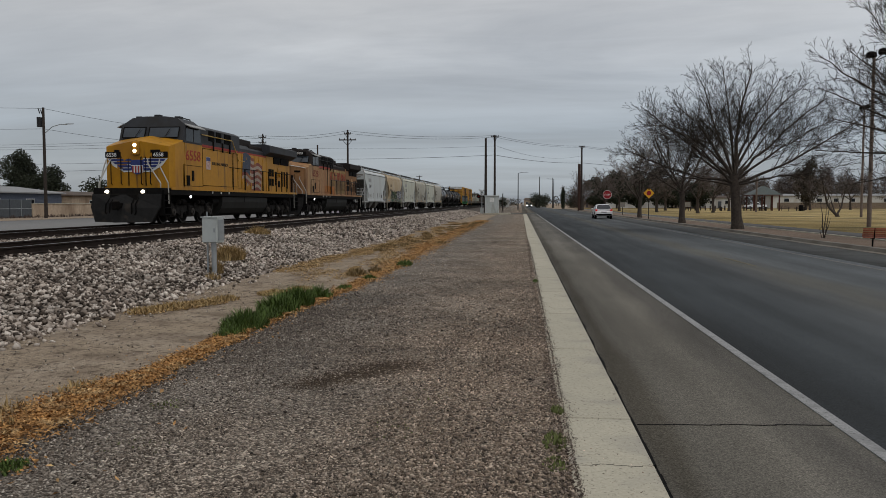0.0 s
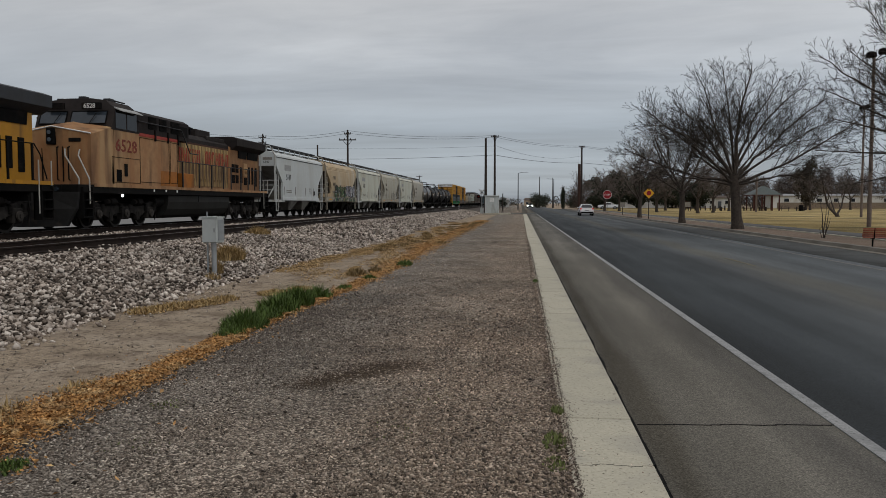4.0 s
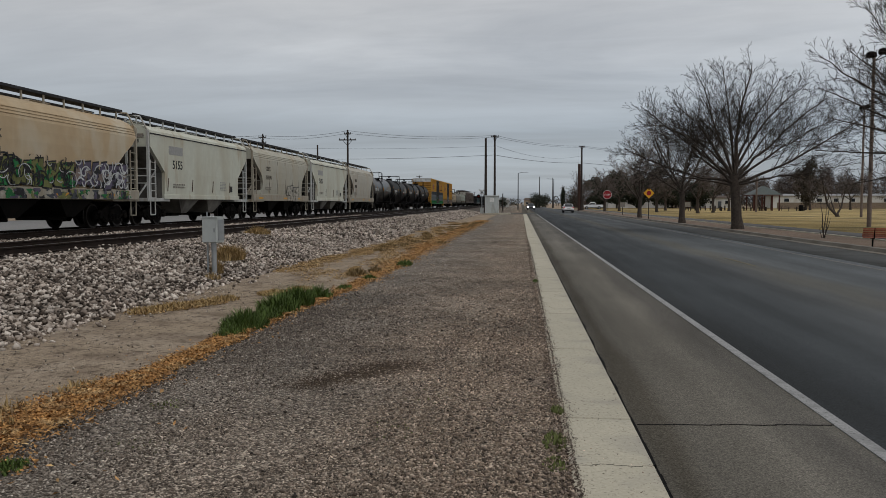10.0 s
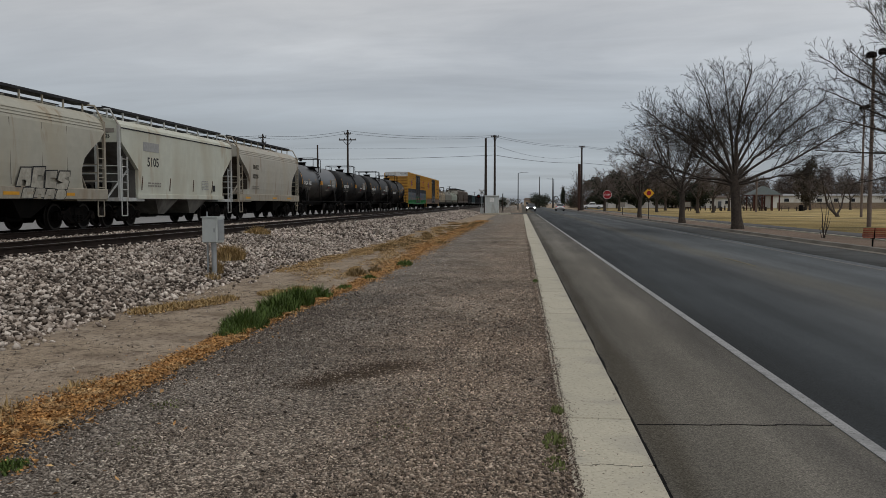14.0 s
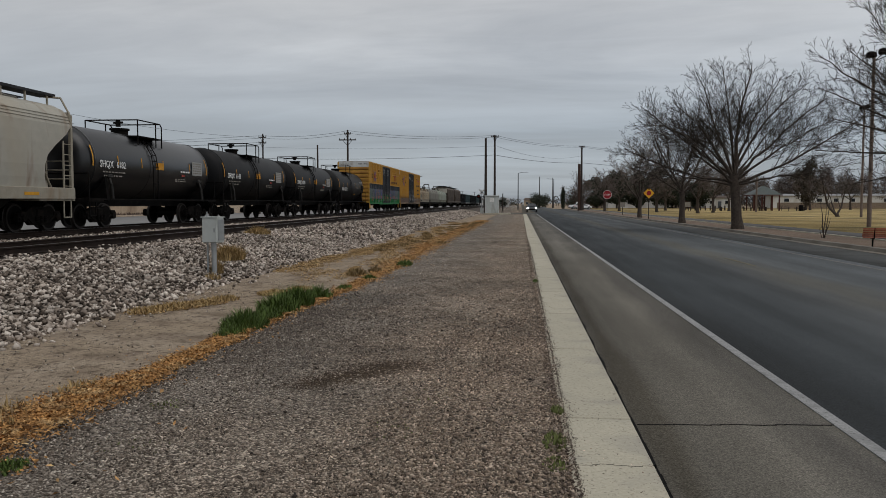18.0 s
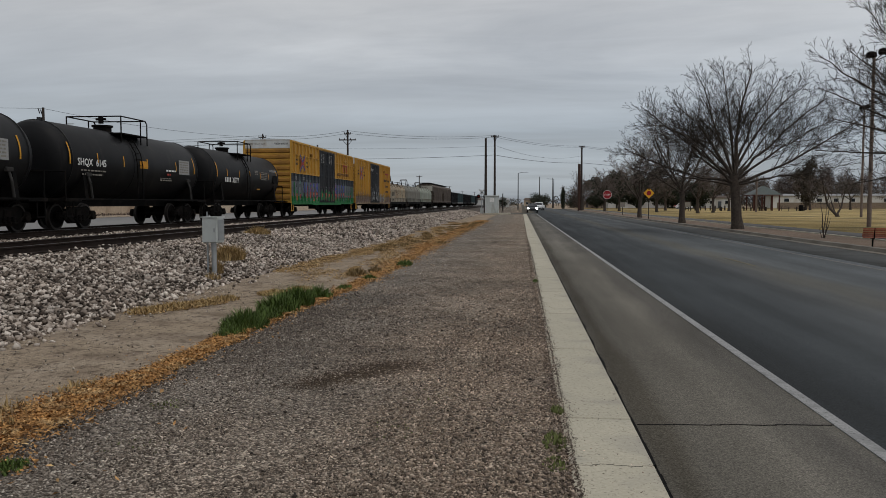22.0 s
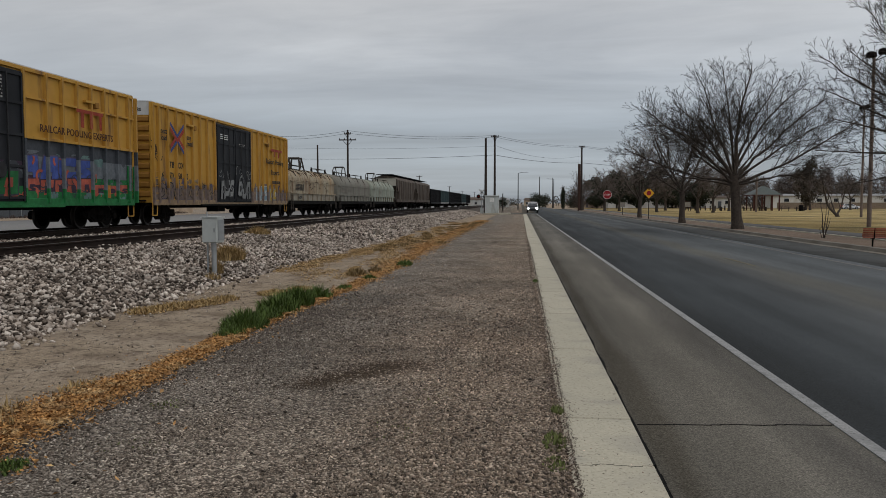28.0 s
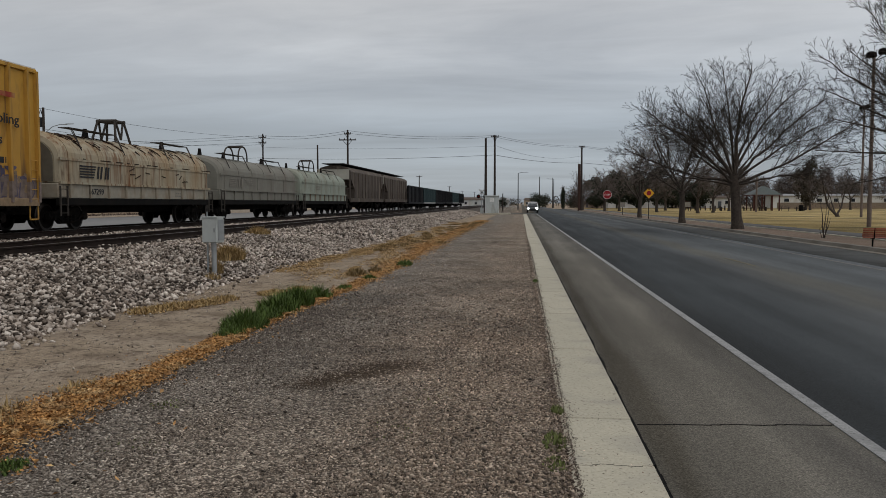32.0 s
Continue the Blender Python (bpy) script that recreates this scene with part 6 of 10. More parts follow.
    rod(mw, (0, mid - 0.5, zc + R + 0.3), (0, mid - 0.5, zc + R + 0.55), 0.10, seg=10)
    rod(mw, (-0.2, mid - 0.5, zc + R + 0.47), (0.2, mid - 0.5, zc + R + 0.47), 0.05, seg=8)
    part("manway", mw, M["black"], car)
    # side ladder bent over the shell
    for sx in (-1, 1):
        lb = B()
        pts = [(sx * (R + 0.08), 1.05)] + [(sx * (R + 0.08) * math.cos(t), zc + (R + 0.08) * math.sin(t)) for t in (0, 0.35, 0.7, 1.0)]
        for dy in (-0.21, 0.21):
            pipe(lb, [(x, mid - 0.2 + dy, z) for x, z in pts], 0.022)
        for k in range(9):
            s = k / 8 * (len(pts) - 1)
            i = min(int(s), len(pts) - 2)
            x = pts[i][0] + (pts[i + 1][0] - pts[i][0]) * (s - i)
            z = pts[i][1] + (pts[i + 1][1] - pts[i][1]) * (s - i)
            rod(lb, (x, mid - 0.41, z), (x, mid + 0.01, z), 0.014, seg=6)
        part("ladder", lb, M["black"], car)
    for e in (a, b):
        gr = pipe(B(), [(-1.45, e, 1.1), (-1.45, e, 2.0), (1.45, e, 2.0), (1.45, e, 1.1)], 0.025)
        part("end_grab_rail", gr, M["black"], car)
        for sx in (-1, 1):
            part("sill_step", pipe(B(), [(sx * 1.46, e, 1.02), (sx * 1.46, e, 0.48), (sx * 1.46, e + (0.42 if e == a else -0.42), 0.48), (sx * 1.46, e + (0.42 if e == a else -0.42), 1.02)], 0.024), M["black"], car)

    def on_shell(z, off=0.006):
        return math.sqrt(max(0.01, (R + 0.015) ** 2 - (z - zc) ** 2)) + off
    # upright yellow reflective strips
    marks = (1.2, 2.6, 4.4, 6.1, 7.9, 9.4, 11.0) if plain else (0.95, 2.75, 4.65, 6.6, 9.3, 11.25)
    for yy in marks:
        sp = B()
        end = yy in (marks[0], marks[-1])
        zs = [2.28, 2.45, 2.62, 2.80, 3.02] if end else [2.34, 2.48, 2.62, 2.74]
        for z0, z1 in zip(zs, zs[1:]):
            prism(sp, [(on_shell(z0), z0), (on_shell(z1), z1), (on_shell(z1) - 0.004, z1), (on_shell(z0) - 0.004, z0)], "y", yy, yy + (0.07 if end else 0.05))
        part("reflective_strip", sp, M["yellow_tape"], car)
    xm = on_shell(2.45, 0.012)
    if plain:
        xn = on_shell(2.2, 0.012)
        lettering(number, car, on_side(xn, 3.35, 2.03), 0.28, M["white_letter"])
        ob = B()
        for k in range(4):
            quad_box(ob, xn - 0.006, xn, 2.35 + 0.22 * k, 2.47 + 0.22 * k, 2.04, 2.29)
        tagged(part("owner_mark", ob, M["white_letter"], car), kind="stuff")
        stencil(car, xm, 6.9, 2.75, 0.5, 3, M["dim_letter"], 0.05, 0.09, 3)
        stencil(car, xm, 8.0, 2.7, 1.0, 5, M["dim_letter"], 0.05, 0.10, 4)
        part("dull_placard", quad_box(B(), on_shell(1.75) - 0.02, on_shell(1.75) + 0.0, 7.75, 8.3, 1.72, 2.0), M["orange_card"], car)
        part("data_plate", quad_box(B(), xm - 0.008, xm, 10.2, 11.1, 2.15, 2.62), M["sill_gray"], car)
        lettering("MOLTEN SULFUR", car, on_side(on_shell(2.9), 9.75, 2.83), 0.13, M["grey_letter"])
    else:
        lettering(number, car, on_side(xm, 2.62, 2.26), 0.26, M["white_letter"])
        lettering("SHQX", car, on_side(xm, 1.42, 2.26), 0.26, M["white_letter"])
        for yy in (2.2, L - 2.2):
            br = pipe(B(), [(1.30, yy, 1.95), (1.44, yy - 0.06, 1.62), (1.44, yy + 0.04, 1.08)], 0.045)
            part("saddle_brace", quad_box(br, 1.20, 1.38, yy - 0.16, yy + 0.16, 1.88, 2.02, 0.02), M["saddle_grey"], car)
        stencil(car, on_shell(2.1), 1.7, 2.07, 1.7, 1, M["dim_letter"], 0.05, 0.1, 3)
        stencil(car, on_shell(2.0), 1.8, 1.93, 1.4, 1, M["dim_letter"], 0.05, 0.1, 4)
        part("orange_placard", quad_box(B(), xm - 0.01, xm, 5.95, 6.6, 2.33, 2.63, 0.002), M["orange_card"], car, "orange hazard placard")
        stencil(car, xm, 8.3, 2.30, 0.95, 1, M["white_letter"], 0.07, 0.1, 5)
        stencil(car, xm, 8.4, 2.12, 0.35, 1, M["red_letter"], 0.09, 0.1, 5)
        stencil(car, on_shell(1.95), 7.9, 1.98, 1.1, 2, M["dim_letter"], 0.05, 0.09, 6)
        dp = part("data_plate", quad_box(B(), xm - 0.01, xm - 0.002, 9.6, 10.7, 2.22, 2.85), M["grey_letter"], car, "pale panel of small print")
        stencil(car, xm, 9.66, 2.74, 0.95, 5, M["dim_letter"], 0.05, 0.11, 7)
    freight_truck(car, 1.95)
    freight_truck(car, L - 1.95)
    couplers(car, L)
    return car


tank_car(151.4, 12.7, "6182", "glossy black tank car with orange placard and top platform", False)
tank_car(164.1, 13.0, "6143", "dull black tank car with orange placard and top platform", False)
tank_car(177.1, 12.9, "6145", "matt black tank car with yellow strips and top platform", False)
tank_car(190.0, 12.6, "35777", "plain black tank car with slanted white numbers", True)


# ---- boxcars ----
def boxcar(y0, L, number, label, sprayed):
    car = begin_car("boxcar", y0, label, "boxcar", "yellow boxcars")
    a, b, W, z0, z1 = 0.88 if sprayed else 0.63, 19.66 if sprayed else 19.36, 1.56, 0.95, 5.08
    part("body", quad_box(B(), -W, W, a, b, z0, z1), M["box_yellow"], car)
    rf = B()
    loft(rf, [[(-W - 0.03, yy, z1), (W + 0.03, yy, z1), (W + 0.03, yy, z1 + 0.04), (0, yy, z1 + 0.085), (-W - 0.03, yy, z1 + 0.04)] for yy in (a - 0.03, b + 0.03)])
    part("roof", rf, M["box_panel"], car, "pale galvanised roof")
    # corrugated ends
    for e, s in ((a, -1), (b, 1)):
        eb = B()
        for k in range(9):
            z = z0 + 0.22 + k * 0.385
            prism(eb, [(e, z), (e + s * 0.07, z + 0.06), (e + s * 0.07, z + 0.20), (e, z + 0.27)], "x", -W + 0.08, W - 0.08)
        part("end_corrugations", eb, M["box_end"], car, "grimy corrugated end wall darkened for the shade between cars")
        part("end_cap_panel", quad_box(B(), -W, W, min(e, e + s * 0.02), max(e, e + s * 0.02), 4.55, 5.07), M["box_panel"], car, "pale cap panel at the car's end")
        for sx in (-1, 1):
            box_part("corner_post", (sx * W - 0.05, sx * W + 0.02, min(e, e + s * 0.06), max(e, e + s * 0.06), z0, z1), M["box_yellow"], car)
        for sx in (-1, 1):
            ladder("ladder", car, sx * (W + 0.06), (e + 0.06) if s < 0 else (e - 0.5), 0.95, 2.35, SPRAY["green"] if sprayed else M["box_yellow"], 0.44, 5)
            part("sill_step", pipe(B(), [(sx * W, e, 0.95), (sx * W, e, 0.42), (sx * W, e - s * 0.42, 0.42), (sx * W, e - s * 0.42, 0.95)], 0.025), M["box_yellow"], car)
        part("end_platform", quad_box(B(), -1.3, 1.3, min(e, e + s * 0.35), max(e, e + s * 0.35), 1.0, 1.06), M["black"], car)
        part("hand_brake", rod(B(), (-0.5, e + s * 0.12, 2.6), (-0.5, e + s * 0.17, 2.6), 0.28, seg=16), M["dark_metal"], car)
    d0, d1 = (7.95, 12.75) if sprayed else (7.40, 12.40)
    # side posts, upper and lower rails
    for sx in (-1, 1):
        n = 0
        ys = [a + 0.03] + ([1.15 + 0.86 * k for k in range(8)] if not sprayed else [1.50 + 0.88 * k for k in range(8)])
        ys = [y for y in ys if y < d0 - 0.3] + [d0 - 0.12]
        ys += [L - y - 0.0 for y in ys if L - y > d1 + 0.3] + [d1 + 0.04]
        cuts = ((1.58, z1 - 0.06, M["box_yellow"]), (z0, 1.58, SPRAY["silver"])) if not sprayed else ((2.92, z1 - 0.06, M["box_yellow"]), (2.40, 2.92, SPRAY["dusk"]), (1.40, 2.40, SPRAY["slate"]), (z0, 1.40, SPRAY["green"]))
        metals = [to_mesh("side_post", prism(B(), [(sx * W, -0.055), (sx * (W + 0.12), -0.045), (sx * (W + 0.12), 0.045), (sx * W, 0.055)], "z", za, zb), m) for za, zb, m in cuts]
        for yy in ys:
            for me in metals:
                part("side_post", me, None, car).matrix_basis = pose(0, yy, 0)
        part("top_rail", quad_box(B(), sx * (W + 0.035) - 0.04, sx * (W + 0.035) + 0.04, a, b, z1 - 0.12, z1, 0.01), M["box_yellow"], car)
        part("side_sill", quad_box(B(), sx * (W + 0.03) - 0.04, sx * (W + 0.03) + 0.04, a, b, 0.84, 1.08, 0.01), SPRAY["silver2"] if not sprayed else SPRAY["green"], car)
        if sprayed:
            for ya, yb in ((a, d0 - 0.1), (d1 + 0.05, b)):
                box_part("mid_rail", (sx * (W + 0.045) - 0.045, sx * (W + 0.045) + 0.045, ya, yb, 2.92, 3.00), M["box_yellow"], car)
                box_part("upper_rail", (sx * (W + 0.045) - 0.045, sx * (W + 0.045) + 0.045, ya + (0.9 if ya == a else 0), yb, 4.15, 4.21), M["box_yellow"], car)
        # paired plug doors with rails, rods and gear
        h = (d1 - d0) / 2
        for k in (0, 1):
            ya = d0 + k * h
            door = part("door", quad_box(B(), sx * (W + 0.05) - 0.04, sx * (W + 0.05) + 0.04, ya + 0.03, ya + h - 0.03, 0.98, z1 - 0.18, 0.015), M["door_dark"], car, "slate black sliding plug door")
            fb = B()
            for z in (1.05, 2.0, 2.95, 3.9, 4.75):
                quad_box(fb, sx * (W + 0.11) - 0.025, sx * (W + 0.11) + 0.025, ya + 0.06, ya + h - 0.06, z, z + 0.08)
            for yy in (ya + 0.06, ya + h - 0.14):
                quad_box(fb, sx * (W + 0.11) - 0.02, sx * (W + 0.11) + 0.02, yy, yy + 0.08, 1.0, z1 - 0.22)
            part("door_ribs", fb, M["door_dark"], door)
            for yy in (ya + h * 0.35, ya + h * 0.65):
                part("door_rod", rod(B(), (sx * (W + 0.14), yy, 1.05), (sx * (W + 0.14), yy, 4.8), 0.025, seg=6), M["dark_metal"], door)
            part("door_gear", rod(B(), (sx * (W + 0.13), ya + h * 0.5, 1.9), (sx * (W + 0.17), ya + h * 0.5, 1.9), 0.24, seg=16), M["dark_metal"], door)
        part("door_track", quad_box(B(), sx * (W + 0.10) - 0.05, sx * (W + 0.10) + 0.05, d0 - 2.0, d1 + 2.0, 0.80, 0.88), M["sill_gray"] if not sprayed else SPRAY["green"], car)
    for yy in ((5.0, 16.2) if sprayed else (4.05, 14.7)):
        lt = part("side_bracket", quad_box(B(), W + 0.01, W + 0.13, yy, yy + 0.75, 4.42, 4.50), M["box_yellow"], car)
        part("bracket_box", quad_box(B(), W + 0.01, W + 0.16, yy + 0.6, yy + 0.82, 4.28, 4.48, 0.01), M["box_end"], lt)
    part("centre_sill", quad_box(B(), -0.4, 0.4, 0.8, L - 0.8, 0.7, 0.98), M["black"], car)
    ug = B()
    quad_box(ug, 0.6, 1.2, 8.6, 9.6, 0.5, 0.95)
    rod(ug, (0.8, 11.0, 0.75), (0.8, 12.4, 0.75), 0.16, seg=10)
    part("brake_gear", ug, M["black"], car)
    # crossed-ribbon emblem and words
    xr = W + 0.122
    yc, zc = (3.28, 3.67) if sprayed else (2.84, 3.75)
    hw, hh = (0.60, 0.44) if sprayed else (0.68, 0.50)
    em = {"red": B(), "blue": B()}
    t = 0.18
    for s1 in (-1, 1):
        for s2 in (-1, 1):
            for key, lo, hi in (("blue", 0.02, t), ("red", -t, -0.02)) if s2 > 0 else (("red", 0.02, t), ("blue", -t, -0.02)):
                prism(em[key], [(yc, zc + lo), (yc + s1 * hw, zc + s2 * hh + lo), (yc + s1 * hw, zc + s2 * hh + hi), (yc, zc + hi)], "x", xr, xr + 0.005 + 0.001 * s1 + 0.0005 * s2)
    part("emblem", em["red"], M["red_letter"], car, "red half of a crossed-ribbon emblem")
    part("emblem", em["blue"], M["blue_emblem"], car, "blue half of a crossed-ribbon emblem")
    fs = 0.19 if sprayed else 0.24
    lettering("next", car, on_side(xr, 1.62 if sprayed else 1.24, zc + 0.12), fs, M["black_letter"])
    lettering("load", car, on_side(xr, 1.62 if sprayed else 1.24, zc - 0.16), fs, M["black_letter"])
    lettering("any", car, on_side(xr, yc + hw + 0.32, zc + 0.04), fs, M["black_letter"])
    lettering("road", car, on_side(xr, yc + hw + 0.32, zc - 0.24), fs, M["black_letter"])
    if sprayed:
        lettering("RAILCAR POOLING EXPERTS", car, on_side(xr, 13.5, 3.18), 0.24, M["worn_brown"], stretch=1.05)
        lettering("EXCESS HEIGHT CAR", car, on_front(-1.42, a - 0.024, 4.80), 0.095, M["dim_letter"])
        lettering(number, car, on_front(0.90, a - 0.024, 4.80), 0.115, M["black_letter"])
        lettering("TBOX", car, on_front(0.44, a - 0.024, 4.80), 0.115, M["black_letter"])
        # sprayed panels: dusk grey over slate, blue block letters, salmon letters on plum, green along the foot
        for ya, yb, blue, green, sd in ((a + 0.05, d0 - 0.12, (4.15, 7.75), (a + 0.08, 3.85), 3), (d1 + 0.05, b - 0.05, (12.9, 16.75), (16.6, b - 0.1), 9)):
            for za, zb, c in ((2.40, 2.92, "dusk"), (1.42, 2.40, "slate"), (1.08, 1.42, "green")):
                part("graffiti", quad_box(B(), W, W + 0.006, ya, yb, za, zb), SPRAY[c], car, "sprayed " + c + " band")
            spray_shapes(car, W + 0.006, ya + 0.3, yb - 0.3, 2.22, 2.58, ["slate", "dusk", "mint", "dusk"], 18, sd + 20, 0.8)
            part("graffiti", quad_box(B(), W + 0.006, W + 0.010, blue[0] - 0.2, blue[1], 1.16, 1.80), SPRAY["plum"], car, "sprayed plum band")
            spray_blocks(car, W + 0.012, blue[0] - 0.3, blue[1], 1.66, 2.42, "blue", 4, sd, "violet", None, 0.1)
            spray_strokes(car, W + 0.014, blue[0] - 0.2, blue[1], 1.66, 2.40, "red", 7, sd + 31, 0.10)
            spray_blocks(car, W + 0.018, blue[0] - 0.1, blue[1] - 0.1, 1.06, 1.74, "red", 5, sd + 1, "plum", "plum", -0.1)
            part("graffiti", quad_box(B(), W + 0.006, W + 0.012, *green, 1.10, 1.62), SPRAY["green"], car, "sprayed green panel")
            spray_blocks(car, W + 0.014, green[0] + 0.2, green[1] - 0.2, 1.14, 1.60, "red", 3, sd + 2, "green", "plum")
            part("graffiti", quad_box(B(), W + 0.03, W + 0.034, green[0] + 1.05, green[0] + 1.30, 1.12, 1.58), SPRAY["orange"], car, "sprayed orange bar")
            spray_shapes(car, W + 0.026, ya + 0.2, yb - 0.2, 1.08, 1.30, ["green", "green", "mint"], 46, sd + 3, 0.6)
            spray_shapes(car, W + 0.010, green[0] + 0.1, green[1] - 0.1, 1.45, 1.80, ["green"], 16, sd + 4, 0.6)
            spray_strokes(car, W + 0.024, ya + 0.2, yb - 0.2, 1.12, 1.9, "dusk", 16, sd + 5, 0.035)
        spray_shapes(car, W + 0.092, d0 + 0.1, d1 - 0.1, 1.3, 2.2, ["dusk", "slate", "dusk", "plum"], 30, 4, 1.0)
        spray_shapes(car, W + 0.096, d0 + 0.1, d1 - 0.1, 1.05, 1.45, ["green", "green", "red"], 30, 5, 0.9)
        spray_blocks(car, W + 0.104, d0 + 0.3, d1 - 0.3, 1.2, 1.9, "green", 4, 41, "dusk", "red", 0.2)
        stencil(car, W + 0.11, d0 + 0.5, 4.6, 0.9, 8, M["grey_letter"], 0.05, 0.10, 21)
        stencil(car, W + 0.11, d0 + 2.9, 4.6, 0.9, 8, M["grey_letter"], 0.05, 0.10, 22)
        for word, yy, zz, mt in (("TB", 1.78, 2.52, "grey_letter"), ("OX", 3.54, 2.52, "grey_letter"), ("63", 1.78, 2.02, "black_letter"), ("87", 2.66, 2.02, "black_letter"), ("33", 3.54, 2.02, "black_letter")):
            lettering(word, car, on_side(W + 0.022, yy, zz), 0.24, M[mt], stretch=1.1)
        fade = quad_box(quad_box(B(), xr, xr + 0.005, 15.6, 17.3, 4.02, 4.14), xr, xr + 0.005, 15.85, 16.05, 3.52, 4.02)
        quad_box(quad_box(fade, xr, xr + 0.005, 16.45, 16.62, 3.52, 4.02), xr, xr + 0.005, 17.05, 17.2, 3.52, 4.02)
        part("faded_mark", fade, M["worn_red"], car, "faded red owner mark as bars")
    else:
        for word, yy, zz in (("TB", 2.26, 2.47), ("OX", 3.12, 2.47), ("6", 1.52, 2.00), ("70", 2.26, 2.00), ("58", 3.12, 2.00), ("0", 3.98, 2.00)):
            lettering(word, car, on_side(W + 0.01, yy, zz), 0.27, M["black_letter"], stretch=1.1)
        lettering("Railcar", car, on_side(xr, 15.0, 3.28), 0.30, M["black_letter"], stretch=1.3)
        lettering("Pooling", car, on_side(xr, 16.75, 3.28), 0.30, M["black_letter"], stretch=1.3)
        lettering("Experts", car, on_side(xr, 15.9, 2.66), 0.30, M["black_letter"], stretch=1.3)
        stencil(car, xr, 16.1, 2.1, 1.6, 1, M["black_letter"], 0.18, 0.2, 31)
        fade = quad_box(quad_box(B(), xr, xr + 0.005, 15.9, 18.2, 4.05, 4.2), xr, xr + 0.005, 16.5, 16.75, 3.75, 4.05)
        quad_box(fade, xr, xr + 0.005, 17.3, 17.5, 3.7, 4.05)
        part("faded_mark", fade, M["worn_red"], car, "faded red owner mark as bars")
        lettering(number, car, on_front(0.55, a - 0.022, 4.70), 0.15, M["black_letter"])
        for ya, yb, n, sd in ((a + 0.15, d0 - 0.3, 8, 51), (d1 + 0.3, b - 0.15, 8, 52)):
            spray_shapes(car, W + 0.004, ya, yb, 1.06, 1.70, ["silver2", "silver", "silver2", "silver"], 70, sd, 1.1)
            spray_shapes(car, W + 0.014, ya, yb, 1.55, 2.05, ["silver2", "silver", "violet"], 34, sd + 9, 0.6)
            spray_blocks(car, W + 0.012, ya, yb, 1.08, 1.74, "silver", n, sd + 5, "violet", "silver2", 0.1)
        spray_blocks(car, W + 0.020, 13.4, 15.6, 1.08, 1.85, "cyan", 3, 77, "pale", "pale")
        spray_blocks(car, W + 0.020, 15.9, 17.4, 1.1, 1.8, "yellow", 2, 78, "cyan", "pale")
        spray_strokes(car, W + 0.02, a + 0.2, d0 - 0.3, 1.08, 2.0, "silver", 40, 53, 0.04)
        spray_strokes(car, W + 0.025, a + 0.2, d0 - 0.3, 1.08, 1.9, "black", 26, 54, 0.035)
        spray_strokes(car, W + 0.02, a + 0.05, a + 0.8, 2.6, 3.8, "black", 9, 55, 0.04)
        spray_blocks(car, W + 0.142, d0 + 0.4, d0 + 2.2, 1.2, 2.1, "scrawl", 3, 58, "black", "black", 0.1)
        spray_blocks(car, W + 0.142, d0 + 2.9, d1 - 0.3, 1.2, 2.1, "scrawl", 3, 59, "black", "black", 0.1)
        spray_strokes(car, W + 0.15, d0 + 0.3, d1 - 0.3, 1.9, 2.9, "scrawl", 24, 56, 0.03)
        part("yellow_tag", quad_box(B(), W + 0.005, W + 0.012, 1.75, 2.2, 1.30, 1.50), M["yellow_tape"], car)
        stencil(car, W + 0.11, d0 + 0.5, 4.35, 1.0, 3, M["white_letter"], 0.05, 0.10, 23)
        stencil(car, W + 0.11, d0 + 3.1, 4.05, 0.9, 2, M["grey_letter"], 0.04, 0.09, 24)
    freight_truck(car, 2.65)
    freight_truck(car, L - 2.65)
    couplers(car, L)
    return car


boxcar(202.7, 20.75, "638733", "tall yellow boxcar with slate doors and graffiti-covered lower side", True)
boxcar(223.35, 20.0, "670580", "yellow ribbed boxcar with black doors and crossed emblem", False)


